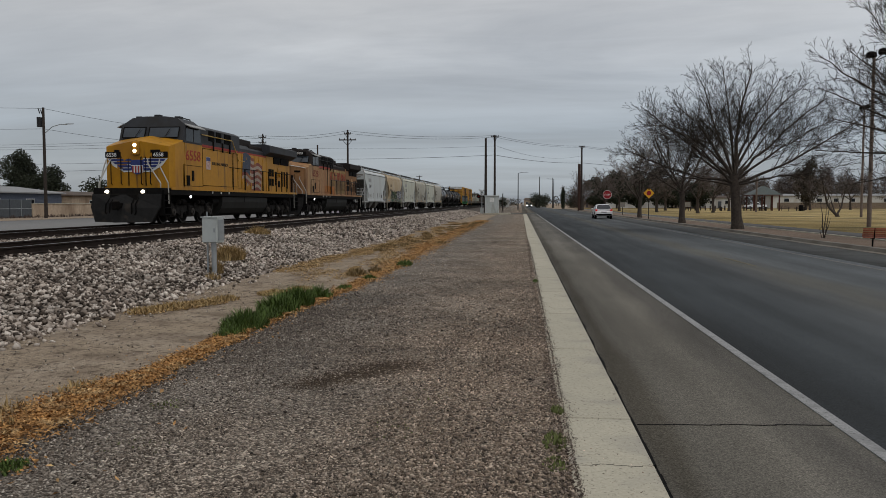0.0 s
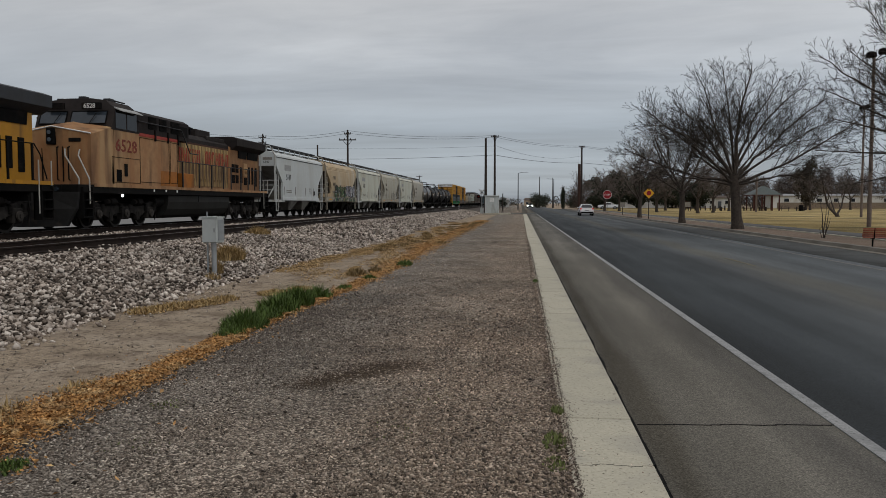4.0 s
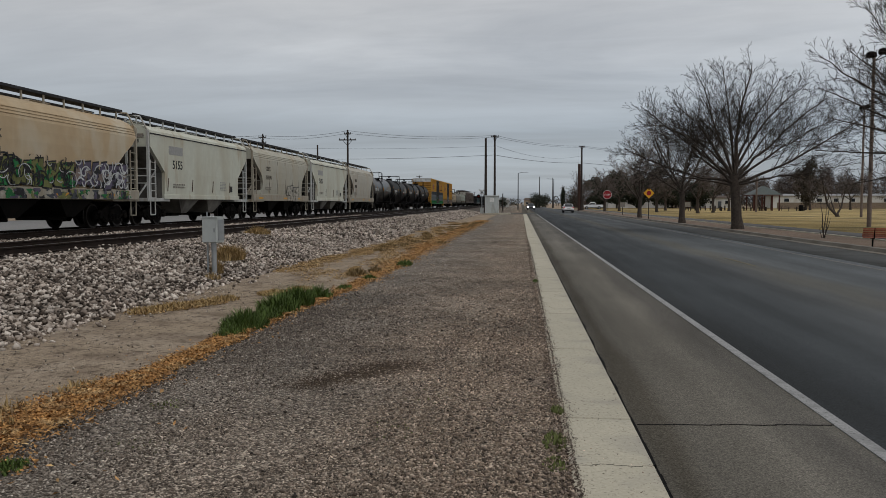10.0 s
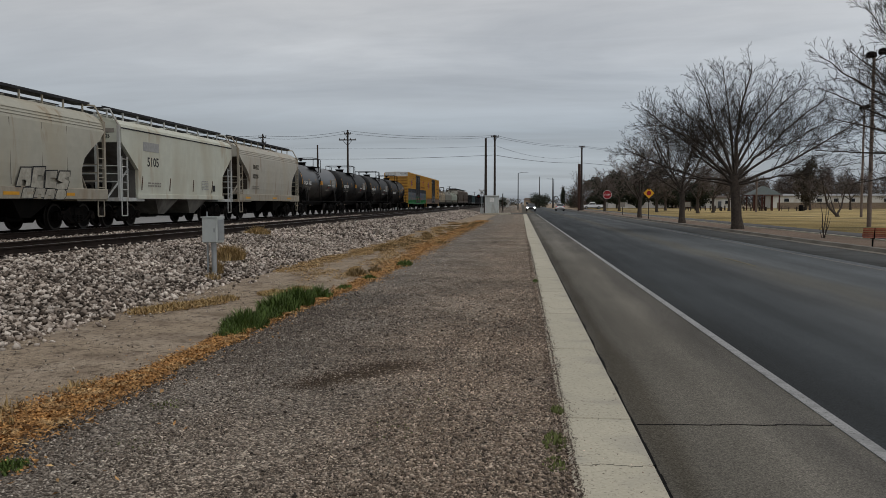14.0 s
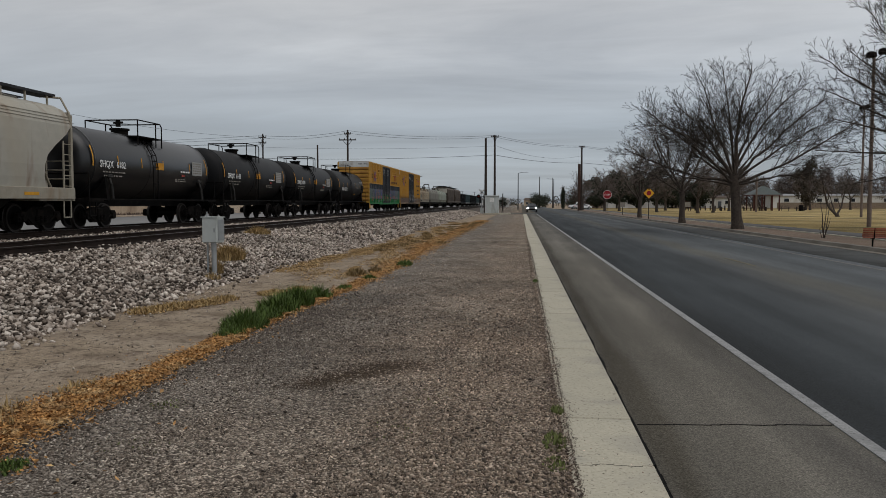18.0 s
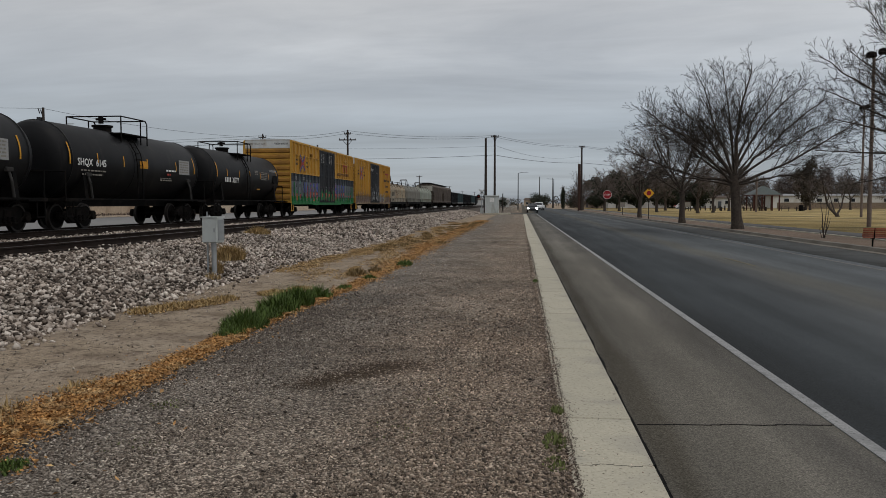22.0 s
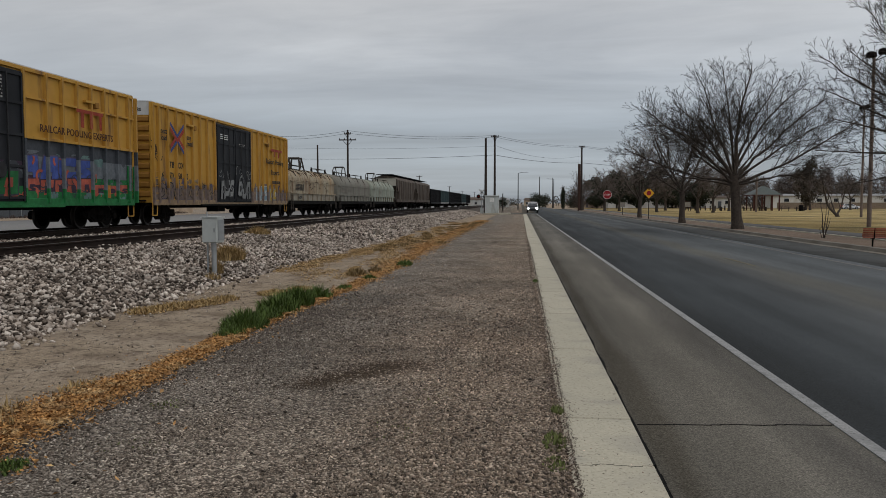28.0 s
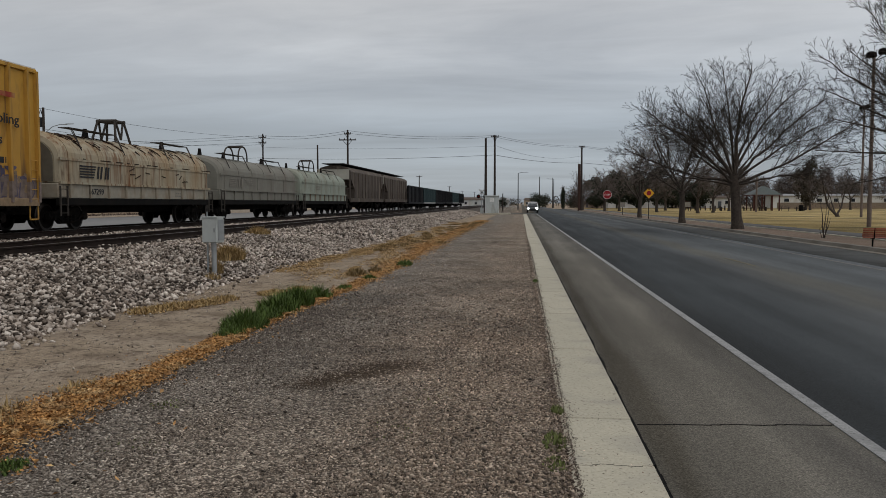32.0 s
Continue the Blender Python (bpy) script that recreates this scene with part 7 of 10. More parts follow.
# ---- coil cars ----
def coil_car(y0, L, paint, label, deco):
    car = begin_car("coil_car", y0, label, "coil car", "covered coil cars")
    a, b, W = 0.88, L - 0.6, 1.40
    hood = B()
    arc = [(W * math.cos(math.pi * k / 18), 2.42 + 1.0 * math.sin(math.pi * k / 18) ** 0.85) for k in range(19)]
    prof = [(-W, 1.62)] + [(x, z) for x, z in arc[::-1]] + [(W, 1.62)]
    loft(hood, [[(x * q, yy, 1.62 + (z - 1.62) * q) for x, z in prof] for yy, q in ((a, 0.86), (a + 0.08, 0.94), (a + 0.25, 0.985), (a + 0.45, 1.0), (b - 0.45, 1.0), (b - 0.25, 0.985), (b - 0.08, 0.94), (b, 0.86))])
    hd = part("hood", hood, paint, car, "rounded lift-off hood")
    rb = B()
    for sx in (-1, 1):
        quad_box(rb, sx * W - 0.03, sx * W + 0.03, a - 0.02, b + 0.02, 2.38, 2.46)
        quad_box(rb, sx * W - 0.035, sx * W + 0.035, a - 0.02, b + 0.02, 1.58, 1.66)
        n = 5
        for k in range(n + 1):
            yy = a + 0.5 + (b - a - 1.0) * k / n
            quad_box(rb, sx * W - 0.015, sx * W + 0.022, yy - 0.02, yy + 0.02, 1.66, 2.38)
    part("hood_ribs", rb, paint, hd)
    for k in range(7):
        yy = a + 0.5 + (b - a - 1.0) * k / 6
        band = B()
        loft(band, [[(x * 1.012, yy + d, z + 0.012) for x, z in prof[1:-1]] for d in (-0.03, 0.03)], caps=True)
        part("hood_band", band, paint, hd)
    if deco == "cream":
        part("end_panel", loft(B(), [[(x * 0.82, yy, 1.66 + (z - 1.62) * 0.82) for x, z in prof] for yy in (a - 0.02, a + 0.02)]), M["coil_end"], hd, "grimy grey-brown end panel")
    # lifting bail, small top lugs and the walkways on bent brackets
    bl = B()
    yc = 6.85
    for sx in (-1, 1):
        if deco == "cream":
            pipe(bl, [(sx * 0.52, yc - 0.62, 3.30), (sx * 0.36, yc - 0.36, 4.24), (sx * 0.36, yc + 0.36, 4.24), (sx * 0.52, yc + 0.62, 3.30)], 0.055)
            pipe(bl, [(sx * 0.36, yc - 0.28, 4.22), (sx * 0.42, yc, 3.5), (sx * 0.36, yc + 0.28, 4.22)], 0.045)
        else:
            arc = [(yc - 0.75 * math.cos(math.pi * k / 12), 3.36 + 0.86 * math.sin(math.pi * k / 12) ** 0.7) for k in range(13)]
            rings = []
            for k, (y, z) in enumerate(arc):
                (ya, za), (yb, zb) = arc[max(k - 1, 0)], arc[min(k + 1, 12)]
                n = math.hypot(yb - ya, zb - za)
                rings.append([(sx * 0.42 + 0.045 * math.cos(q), y - (zb - za) / n * 0.045 * math.sin(q), z + (yb - ya) / n * 0.045 * math.sin(q)) for q in [math.pi * j / 4 for j in range(8)]])
            part("bail_hoop", loft(B(), rings, smooth=True), M["bail_steel"], hd)
    for dy in (-0.34, 0.34) if deco == "cream" else (0.0,):
        pipe(bl, [(-0.42, yc + dy, 4.24 if deco == "cream" else 4.22), (0.42, yc + dy, 4.24 if deco == "cream" else 4.22)], 0.07)
    part("lifting_bail", bl, M["bail_steel"], hd)
    for yc in (1.6, 4.9, 11.4):
        part("top_lug", prism(B(), [(yc - 0.22, 3.36), (yc + 0.22, 3.36), (yc + 0.05, 3.78), (yc - 0.05, 3.78)], "x", -0.05, 0.05), M["black"], hd)
    for ya, yb in ((2.2, 5.5), (9.1, 12.1)):
        part("walkway", quad_box(B(), 0.55, 0.95, ya, yb, 3.56, 3.585), M["bail_steel"], hd)
        for yy in (ya + 0.1, yb - 0.15):
            part("walkway_bracket", pipe(B(), [(0.93, yy, 3.58), (1.36, yy, 2.78), (0.93, yy + 0.12, 3.58)], 0.018), M["bail_steel"], hd)
    # trough body and sills
    part("trough", quad_box(B(), -1.35, 1.35, a - 0.1, b + 0.1, 1.10, 1.60, 0.02), M["frame_beige"] if deco == "cream" else paint, car)
    for sx in (-1, 1):
        part("side_sill", quad_box(B(), sx * 1.40 - 0.06, sx * 1.40 + 0.06, a - 0.2, b + 0.2, 0.85, 1.10, 0.01), M["sill_gray"], car)
        stake = to_mesh("trough_stake", quad_box(B(), sx * 1.38 - 0.04, sx * 1.38 + 0.04, -0.04, 0.04, 1.1, 1.58), M["frame_beige"] if deco == "cream" else paint)
        for k in range(10):
            part("trough_stake", stake, None, car).matrix_basis = pose(0, a + 0.6 + (b - a - 1.2) * k / 9, 0)
        for e in (a - 0.15, b - 0.3):
            ladder("ladder", car, sx * 1.48, e, 0.5, 1.5, M["bail_steel"], 0.42, 4)
    part("centre_sill", quad_box(B(), -0.5, 0.5, 0.6, L - 0.6, 0.55, 0.9), M["black"], car)
    fx = W + 0.024
    if deco in ("cream", "grey"):
        dark = M["black_letter"] if deco == "cream" else M["dim_letter"]
        for k in range(5):
            em = part("emblem_stripe", quad_box(B(), fx, fx + 0.006, 2.02, 3.10 - k * 0.04, 2.20 - k * 0.095, 2.25 - k * 0.095), dark, car, "dark stripe of a striped emblem")
        mark = B()
        for u in (3.14, 3.36, 3.66, 3.84):
            prism(mark, [(u, 1.80), (u + 0.11, 1.80), (u + 0.19, 2.25), (u + 0.08, 2.25)], "x", fx, fx + 0.006)
        tagged(part("owner_mark", mark, dark, car, "dark slanted bars of the owner mark"), kind="stuff")
    if deco == "cream":
        # torn gouges in the hood's crown and dents along its side
        rg = random.Random(19)
        gouge = B()
        for k in range(40):
            t0, yy = rg.uniform(0.30, 1.05), rg.uniform(a + 0.7, b - 0.3)
            span = rg.uniform(0.16, 0.42)
            ring = [(1.016 * W * math.cos(t0 + span * q / 4), yy - 0.26 * span * q, 2.435 + 1.0 * math.sin(t0 + span * q / 4) ** 0.85) for q in range(5)]
            for p, q in zip(ring, ring[1:]):
                rod(gouge, p, q, rg.uniform(0.010, 0.024), seg=5)
        for k in range(9):
            yy, zz = rg.uniform(5.5, 11.0), rg.uniform(1.85, 2.2)
            rod(gouge, (W + 0.012, yy, zz), (W + 0.012, yy + rg.uniform(0.15, 0.5), zz + rg.uniform(-0.1, 0.15)), 0.02, seg=5)
        for k in range(26):
            yy = a + 0.2 + (b - a - 0.4) * rg.random()
            rod(gouge, (W + 0.03, yy, 2.47), (W + 0.03, yy + rg.uniform(0.1, 0.45), 2.47), 0.018, seg=5)
        tagged(part("torn_gouges", gouge, M["rust_dark"], hd, "dark rusty gouges in the hood"), kind="stuff")
    if deco == "cream":
        lettering("167299", car, on_side(1.425, 2.56, 1.24), 0.21, M["black_letter"], stretch=1.2)
        stencil(car, 1.352, 9.8, 1.32, 0.6, 2, M["dim_letter"], 0.07, 0.12, 61)
    else:
        stencil(car, fx, 4.4, 2.2, 1.3, 3, M["dim_letter"], 0.05, 0.12, 62)
    freight_truck(car, 1.9)
    freight_truck(car, L - 1.9)
    couplers(car, L)
    return car


coil_car(243.35, 14.2, M["coil_cream"], "rust-streaked cream coil car with rounded hood", "cream")
coil_car(257.55, 15.3, M["coil_grey"], "brownish grey coil car with rounded hood", "grey")
coil_car(272.85, 15.4, M["coil_green"], "pale green coil car with rounded hood", "green")


# ---- brown hoppers and black gondolas at the train's far end ----
def long_hopper(y0, L, label):
    car = begin_car("hopper_car", y0, label, "hopper car", "brown hopper cars")
    a, b = 0.6, L - 0.6
    body = B()
    loft(body, [[(-w, a + e, z), (w, a + e, z), (w, b - e, z), (-w, b - e, z)] for z, w, e in ((1.3, 1.48, 1.6), (2.2, 1.54, 1.6), (3.1, 1.54, 0.1), (3.75, 1.54, 0.1), (4.1, 1.25, 0.1), (4.3, 0.5, 0.1))])
    part("body", body, M["hop_brown"], car)
    for sx in (-1, 1):
        part("side_sill", quad_box(B(), sx * 1.5 - 0.06, sx * 1.5 + 0.06, a, b, 1.05, 1.40), M["hop_brown"], car)
        for k in range(9):
            yy = a + 1.7 + (b - a - 3.4) * k / 8
            part("side_rib", quad_box(B(), sx * 1.56 - 0.03, sx * 1.56 + 0.03, yy - 0.04, yy + 0.04, 1.4, 3.7), M["hop_brown"], car)
    part("running_board", quad_box(B(), -1.0, 1.0, a - 0.4, b + 0.4, 4.42, 4.47), M["deck"], car)
    for e in (a, b):
        fr = B()
        for sx in (-1, 1):
            quad_box(fr, sx * 1.46 - 0.05, sx * 1.46 + 0.05, e - 0.05, e + 0.05, 1.0, 3.9)
        for z in (1.6, 2.2, 2.8):
            rod(fr, (-1.45, e, z), (1.45, e, z), 0.025, seg=6)
        part("end_frame", fr, M["hop_brown"], car)
        part("end_sheet", quad_box(B(), -1.5, 1.5, e - 0.02, e + 0.02, 3.05, 3.95), M["hop_bnbx"], car, "pale upper end sheet")
        part("end_platform", quad_box(B(), -1.5, 1.5, e - 0.1 if e == a else e - 1.5, e + 1.5 if e == a else e + 0.1, 1.0, 1.12), M["black"], car)
    for k in (-1, 0, 1):
        c = L / 2 + k * 3.6
        bay = B()
        loft(bay, [[(-1.4, c - 1.6, 1.3), (1.4, c - 1.6, 1.3), (1.4, c + 1.6, 1.3), (-1.4, c + 1.6, 1.3)], [(-0.5, c - 0.5, 0.5), (0.5, c - 0.5, 0.5), (0.5, c + 0.5, 0.5), (-0.5, c + 0.5, 0.5)]])
        part("hopper_bay", bay, M["black"], car)
    freight_truck(car, 2.0)
    freight_truck(car, L - 2.0)
    couplers(car, L)


def gondola(y0, L, paint, height, label):
    car = begin_car("gondola_car", y0, label, "gondola car", "open gondola cars")
    a, b = 0.6, L - 0.6
    tub = B()
    for dims in ((-1.5, -1.42, a, b, 1.0, height), (1.42, 1.5, a, b, 1.0, height), (-1.5, 1.5, a, a + 0.08, 1.0, height), (-1.5, 1.5, b - 0.08, b, 1.0, height), (-1.5, 1.5, a, b, 0.95, 1.05)):
        quad_box(tub, *dims)
    part("tub", tub, paint, car)
    for sx in (-1, 1):
        part("top_chord", quad_box(B(), sx * 1.52 - 0.06, sx * 1.52 + 0.06, a, b, height - 0.1, height + 0.04), paint, car)
        part("side_sill", quad_box(B(), sx * 1.52 - 0.06, sx * 1.52 + 0.06, a, b, 0.85, 1.10), M["grey_letter"] if paint is M["gon_teal"] else paint, car)
        for k in range(12):
            yy = a + 0.2 + (b - a - 0.4) * k / 11
            part("side_stake", quad_box(B(), sx * 1.55 - 0.05, sx * 1.55 + 0.05, yy - 0.06, yy + 0.06, 1.0, height - 0.1), paint, car)
    freight_truck(car, 2.2)
    freight_truck(car, L - 2.2)
    couplers(car, L)


long_hopper(288.3, 18.0, "brown weathered three-bay covered hopper car")
long_hopper(306.3, 18.3, "dark brown covered hopper car with pale streaks")
gondola(324.6, 17.5, M["gon_black"], 3.3, "black high-sided gondola car")
gondola(342.1, 17.5, M["gon_teal"], 3.3, "dull teal high-sided gondola car")
gondola(359.6, 17.5, M["gon_black"], 3.3, "black high-sided gondola car")
gondola(377.1, 17.5, M["gon_black"], 3.3, "black high-sided gondola car")
gondola(394.6, 17.5, M["gon_teal"], 3.3, "dull teal high-sided gondola car")
gondola(412.1, 17.5, M["gon_black"], 3.3, "black high-sided gondola car")


# ---- plants ----
def tube(acc, pts, radii, sides):
    """Adds a tapered round branch to the lists of points and faces."""
    V, F = acc
    start = len(V)
    for k, (p, r) in enumerate(zip(pts, radii)):
        d = (pts[min(k + 1, len(pts) - 1)] - pts[max(k - 1, 0)]).normalized()
        u = d.orthogonal().normalized()
        w = d.cross(u)
        for i in range(sides):
            a = 2 * math.pi * i / sides
            V.append(p + (u * math.cos(a) + w * math.sin(a)) * r)
    for k in range(len(pts) - 1):
        for i in range(sides):
            j = (i + 1) % sides
            F.append((start + k * sides + i, start + k * sides + j, start + (k + 1) * sides + j, start + (k + 1) * sides + i))


DOME, GNARL = [], [0.15]


def branch(accs, rr, p, d, length, r, level, last, counts, lift, thin):
    if DOME and DOME[0] > 1 and p.z + d.z * length * 0.8 < 2.7:
        d = Vector((d.x, d.y, abs(d.z) * 0.4 + 0.12)).normalized()
    if DOME:
        ex, ez = 1 / DOME[0] ** 2, 1 / DOME[1] ** 2
        zz = p.z - DOME[2]
        qa, qb, qc = (d.x ** 2 + d.y ** 2) * ex + d.z ** 2 * ez, (p.x * d.x + p.y * d.y) * ex + zz * d.z * ez, (p.x ** 2 + p.y ** 2) * ex + zz ** 2 * ez - 1
        reach = (-qb + math.sqrt(max(0.0, qb * qb - qa * qc))) / qa
        length = min(length, max(0.3, reach * rr.uniform(0.72, 1.08)))
    n = max(3, min(9, int(length / 0.45) + 2))
    pts, radii = [p.copy()], [r]
    dirs = [d]
    for k in range(n):
        d = (d + Vector((rr.gauss(0, GNARL[0]), rr.gauss(0, GNARL[0]), rr.gauss(0, GNARL[0] * 0.75) + lift))).normalized()
        p = p + d * (length / n)
        pts.append(p)
        dirs.append(d)
        radii.append(max(thin, r * (1 - 0.72 * (k + 1) / n)))
    tube(accs[0] if level <= 1 else accs[1], pts, radii, 7 if level == 0 else (5 if level == 1 else 3))
    if level == last:
        return
    m = counts[level]
    for k in range(m):
        s = 0.22 + 0.78 * (k + rr.random()) / m
        i = min(int(s * n), n - 1)
        base = pts[i].lerp(pts[i + 1], s * n - i)
        side = dirs[i].orthogonal().normalized()
        side.rotate(Matrix.Rotation(rr.uniform(0, 6.283), 3, dirs[i]))
        ang = rr.uniform(0.45, 0.95)
        nd = (dirs[i] * math.cos(ang) + side * math.sin(ang)).normalized()
        branch(accs, rr, base, nd, length * (rr.uniform(0.36, 0.60) if level == 0 else rr.uniform(0.42, 0.7)) * (1.15 - 0.45 * s), max(thin, radii[i] * (0.5 if level == 0 else 0.42)), level + 1, last, counts, lift, thin)


def bare_tree(x, y, z, trunk_h, trunk_r, limbs, seed, label, counts=(9, 7, 5), last=3, lift=0.03, thin=0.011, lean=(0, 0), name="bare_tree", twig="twig_pale", dome=(), leader=0.0, gnarl=0.15):
    """limbs: (azimuth, elevation, length, radius)."""
    rr = random.Random(seed)
    DOME[:] = dome
    GNARL[0] = gnarl
    tree = empty(name, x, y, z, label, "tree", "park trees")
    thick, fine = ([], []), ([], [])
    p = Vector((0, 0, -0.05))
    pts, rad = [], []
    for k in range(6):
        s = k / 5
        pts.append(Vector((lean[0] * s + rr.gauss(0, 0.02), lean[1] * s + rr.gauss(0, 0.02), -0.05 + (trunk_h + 0.05) * s)))
        rad.append(trunk_r * (1.35 - 0.35 * min(1, s * 4)) * (1 - 0.22 * s))
    tube(thick, pts, rad, 11)
    if leader:
        top = [pts[-1] + Vector((0.14 * math.sin(2.2 * k), 0.1 * math.cos(1.7 * k) - 0.1, leader * k / 6)) for k in range(7)]
        tube(thick, top, [rad[-1] * (1 - 0.11 * k) for k in range(7)], 9)
    for az, el, ln, r in limbs:
        d = Vector((math.cos(radians(az)) * math.cos(radians(el)), math.sin(radians(az)) * math.cos(radians(el)), math.sin(radians(el))))
        root = top[min(5, int(max(0, el - 8) / 78 * 6))] if leader else pts[-1] - Vector((0, 0, rr.uniform(0.05, 0.35)))
        branch((thick, fine), rr, root, d, ln, r, 0, last, counts, lift, thin)
    part("trunk", raw_mesh("trunk", [tuple(v) for v in thick[0]], thick[1], M["bark"], True), None, tree, "rough grey-brown trunk and limbs")
    part("crown", raw_mesh("crown", [tuple(v) for v in fine[0]], fine[1], M[twig]), None, tree, "leafless crown of fine twigs")
    return tree


def shoot(accs, rr, p, d, length, r, level, last, lift, thin):
    """An upswept straight branch that gives off finer ones at a narrow angle, longest low down and none at its foot."""
    n = max(2, min(7, int(length / 0.5) + 2))
    pts, dirs, radii = [p.copy()], [d], [r]
    for k in range(n):
        d = (d + Vector((rr.gauss(0, 0.07), rr.gauss(0, 0.07), rr.gauss(0, 0.05) + lift))).normalized()
        p = p + d * (length / n)
        pts.append(p)
        dirs.append(d)
        radii.append(max(thin, r * (1 - 0.8 * (k + 1) / n)))
    tube(accs[0] if level <= 1 else accs[1], pts, radii, 5 if level <= 1 else 3)
    if level == last:
        return
    m = max(3, int(length / (0.24, 0.17, 0.13)[min(level, 3) - 1]))
    spin = rr.uniform(0, 6.283)
    for k in range(m):
        s = 0.18 + 0.80 * (k + 0.5 * rr.random()) / m
        i = min(int(s * n), n - 1)
        base = pts[i].lerp(pts[i + 1], s * n - i)
        side = dirs[i].orthogonal().normalized()
        spin += 2.4 + rr.uniform(-0.5, 0.5)
        side.rotate(Matrix.Rotation(spin, 3, dirs[i]))
        ang = rr.uniform(0.45, 0.85)
        nd = dirs[i] * math.cos(ang) + side * math.sin(ang)
        nd.z = nd.z * 0.8 + 0.12
        shoot(accs, rr, base, nd.normalized(), length * rr.uniform(0.34, 0.62) * (1.15 - 0.5 * s), max(thin, radii[i] * 0.42), level + 1, last, lift, thin)


def spreading_tree(x, y, z, trunk_h, trunk_r, limbs, seed, label, lean=(0, 0), last=3, lift=0.035, thin=0.006, gap=0.5, reach=0.42, bare=0.3):
    """A bare tree on curved limbs: (azimuth, elevation at the foot, elevation at the tip, length, radius, height of the foot)."""
    rr = random.Random(seed)
    tree = empty("bare_tree", x, y, z, label, "tree", "park trees")
    thick, fine = ([], []), ([], [])
    pts, rad = [], []
    for k in range(9):
        q = k / 8
        pts.append(Vector((lean[0] * q + rr.gauss(0, 0.02), lean[1] * q, -0.05 + (trunk_h + 0.05) * q)))
        rad.append(trunk_r * (1 + 0.35 * max(0.0, 1 - q * 5)) * (1 - 0.12 * q))
    tube(thick, pts, rad, 12)
    for az, el0, el1, length, r, foot in limbs:
        q = min(1.0, max(0.0, foot / trunk_h))
        p = Vector((lean[0] * q, lean[1] * q, foot))
        n = 12
        r *= 0.72
        path, dirs, radii = [p.copy()], [], [r]
        turn, bow = radians(az), rr.gauss(0, 0.012)
        for k in range(n):
            el = radians(el0 + (el1 - el0) * k / (n - 1)) + rr.gauss(0, 0.10)
            turn += bow + rr.gauss(0, 0.09)
            d = Vector((math.cos(turn) * math.cos(el), math.sin(turn) * math.cos(el), math.sin(el)))
            p = p + d * (length / n)
            path.append(p)
            dirs.append(d)
            radii.append(max(0.012, r * (1 - 0.86 * ((k + 1) / n) ** 0.8)))
        tube(thick, path, radii, 8)
        m = int(length / gap)
        spin = rr.uniform(0, 6.283)
        for k in range(m):
            s = bare + (0.98 - bare) * (k + 0.4 * rr.random()) / m
            i = min(int(s * n), n - 1)
            base = path[i].lerp(path[i + 1], s * n - i)
            side = dirs[i].orthogonal().normalized()
            spin += 2.4 + rr.uniform(-0.5, 0.5)
            side.rotate(Matrix.Rotation(spin, 3, dirs[i]))
            ang = rr.uniform(0.5, 0.95)
            nd = dirs[i] * math.cos(ang) + side * math.sin(ang)
            nd.z += 0.15
            shoot((thick, fine), rr, base, nd.normalized(), length * reach * rr.uniform(0.55, 1.1) * (1.05 - 0.6 * s), max(0.010, radii[i] * 0.36), 1, last, lift, thin)
    part("trunk", raw_mesh("trunk", [tuple(v) for v in thick[0]], thick[1], M["bark"], True), None, tree, "rough grey-brown trunk and limbs")
    part("crown", raw_mesh("crown", [tuple(v) for v in fine[0]], fine[1], M["twig"]), None, tree, "leafless crown of fine upswept twigs")
    return tree


def spray_leaves(rng, n, blobs, size, slim=0.5):
    """Small turned leaf cards filling uneven blobs: (x, y, z, rx, ry, rz)."""
    w = np.array([b[3] * b[4] * b[5] for b in blobs]) ** 0.75
    pick = rng.choice(len(blobs), n, p=w / w.sum())
    b = np.asarray(blobs)[pick]
    d = rng.normal(size=(n, 3))
    d /= np.linalg.norm(d, axis=1)[:, None]
    c = b[:, :3] + d * b[:, 3:] * (rng.uniform(0.3, 1.22, n) ** 0.6)[:, None]
    u = rng.normal(size=(n, 3))
    u /= np.linalg.norm(u, axis=1)[:, None]
    v = np.cross(u, rng.normal(size=(n, 3)))
    v /= np.linalg.norm(v, axis=1)[:, None]
    s = size * rng.uniform(0.5, 1.3, n)[:, None]
    P = np.stack([c - u * s, c - v * s * slim, c + u * s, c + v * s * slim], 1).reshape(-1, 3)
    return P, np.arange(n * 4).reshape(-1, 4)


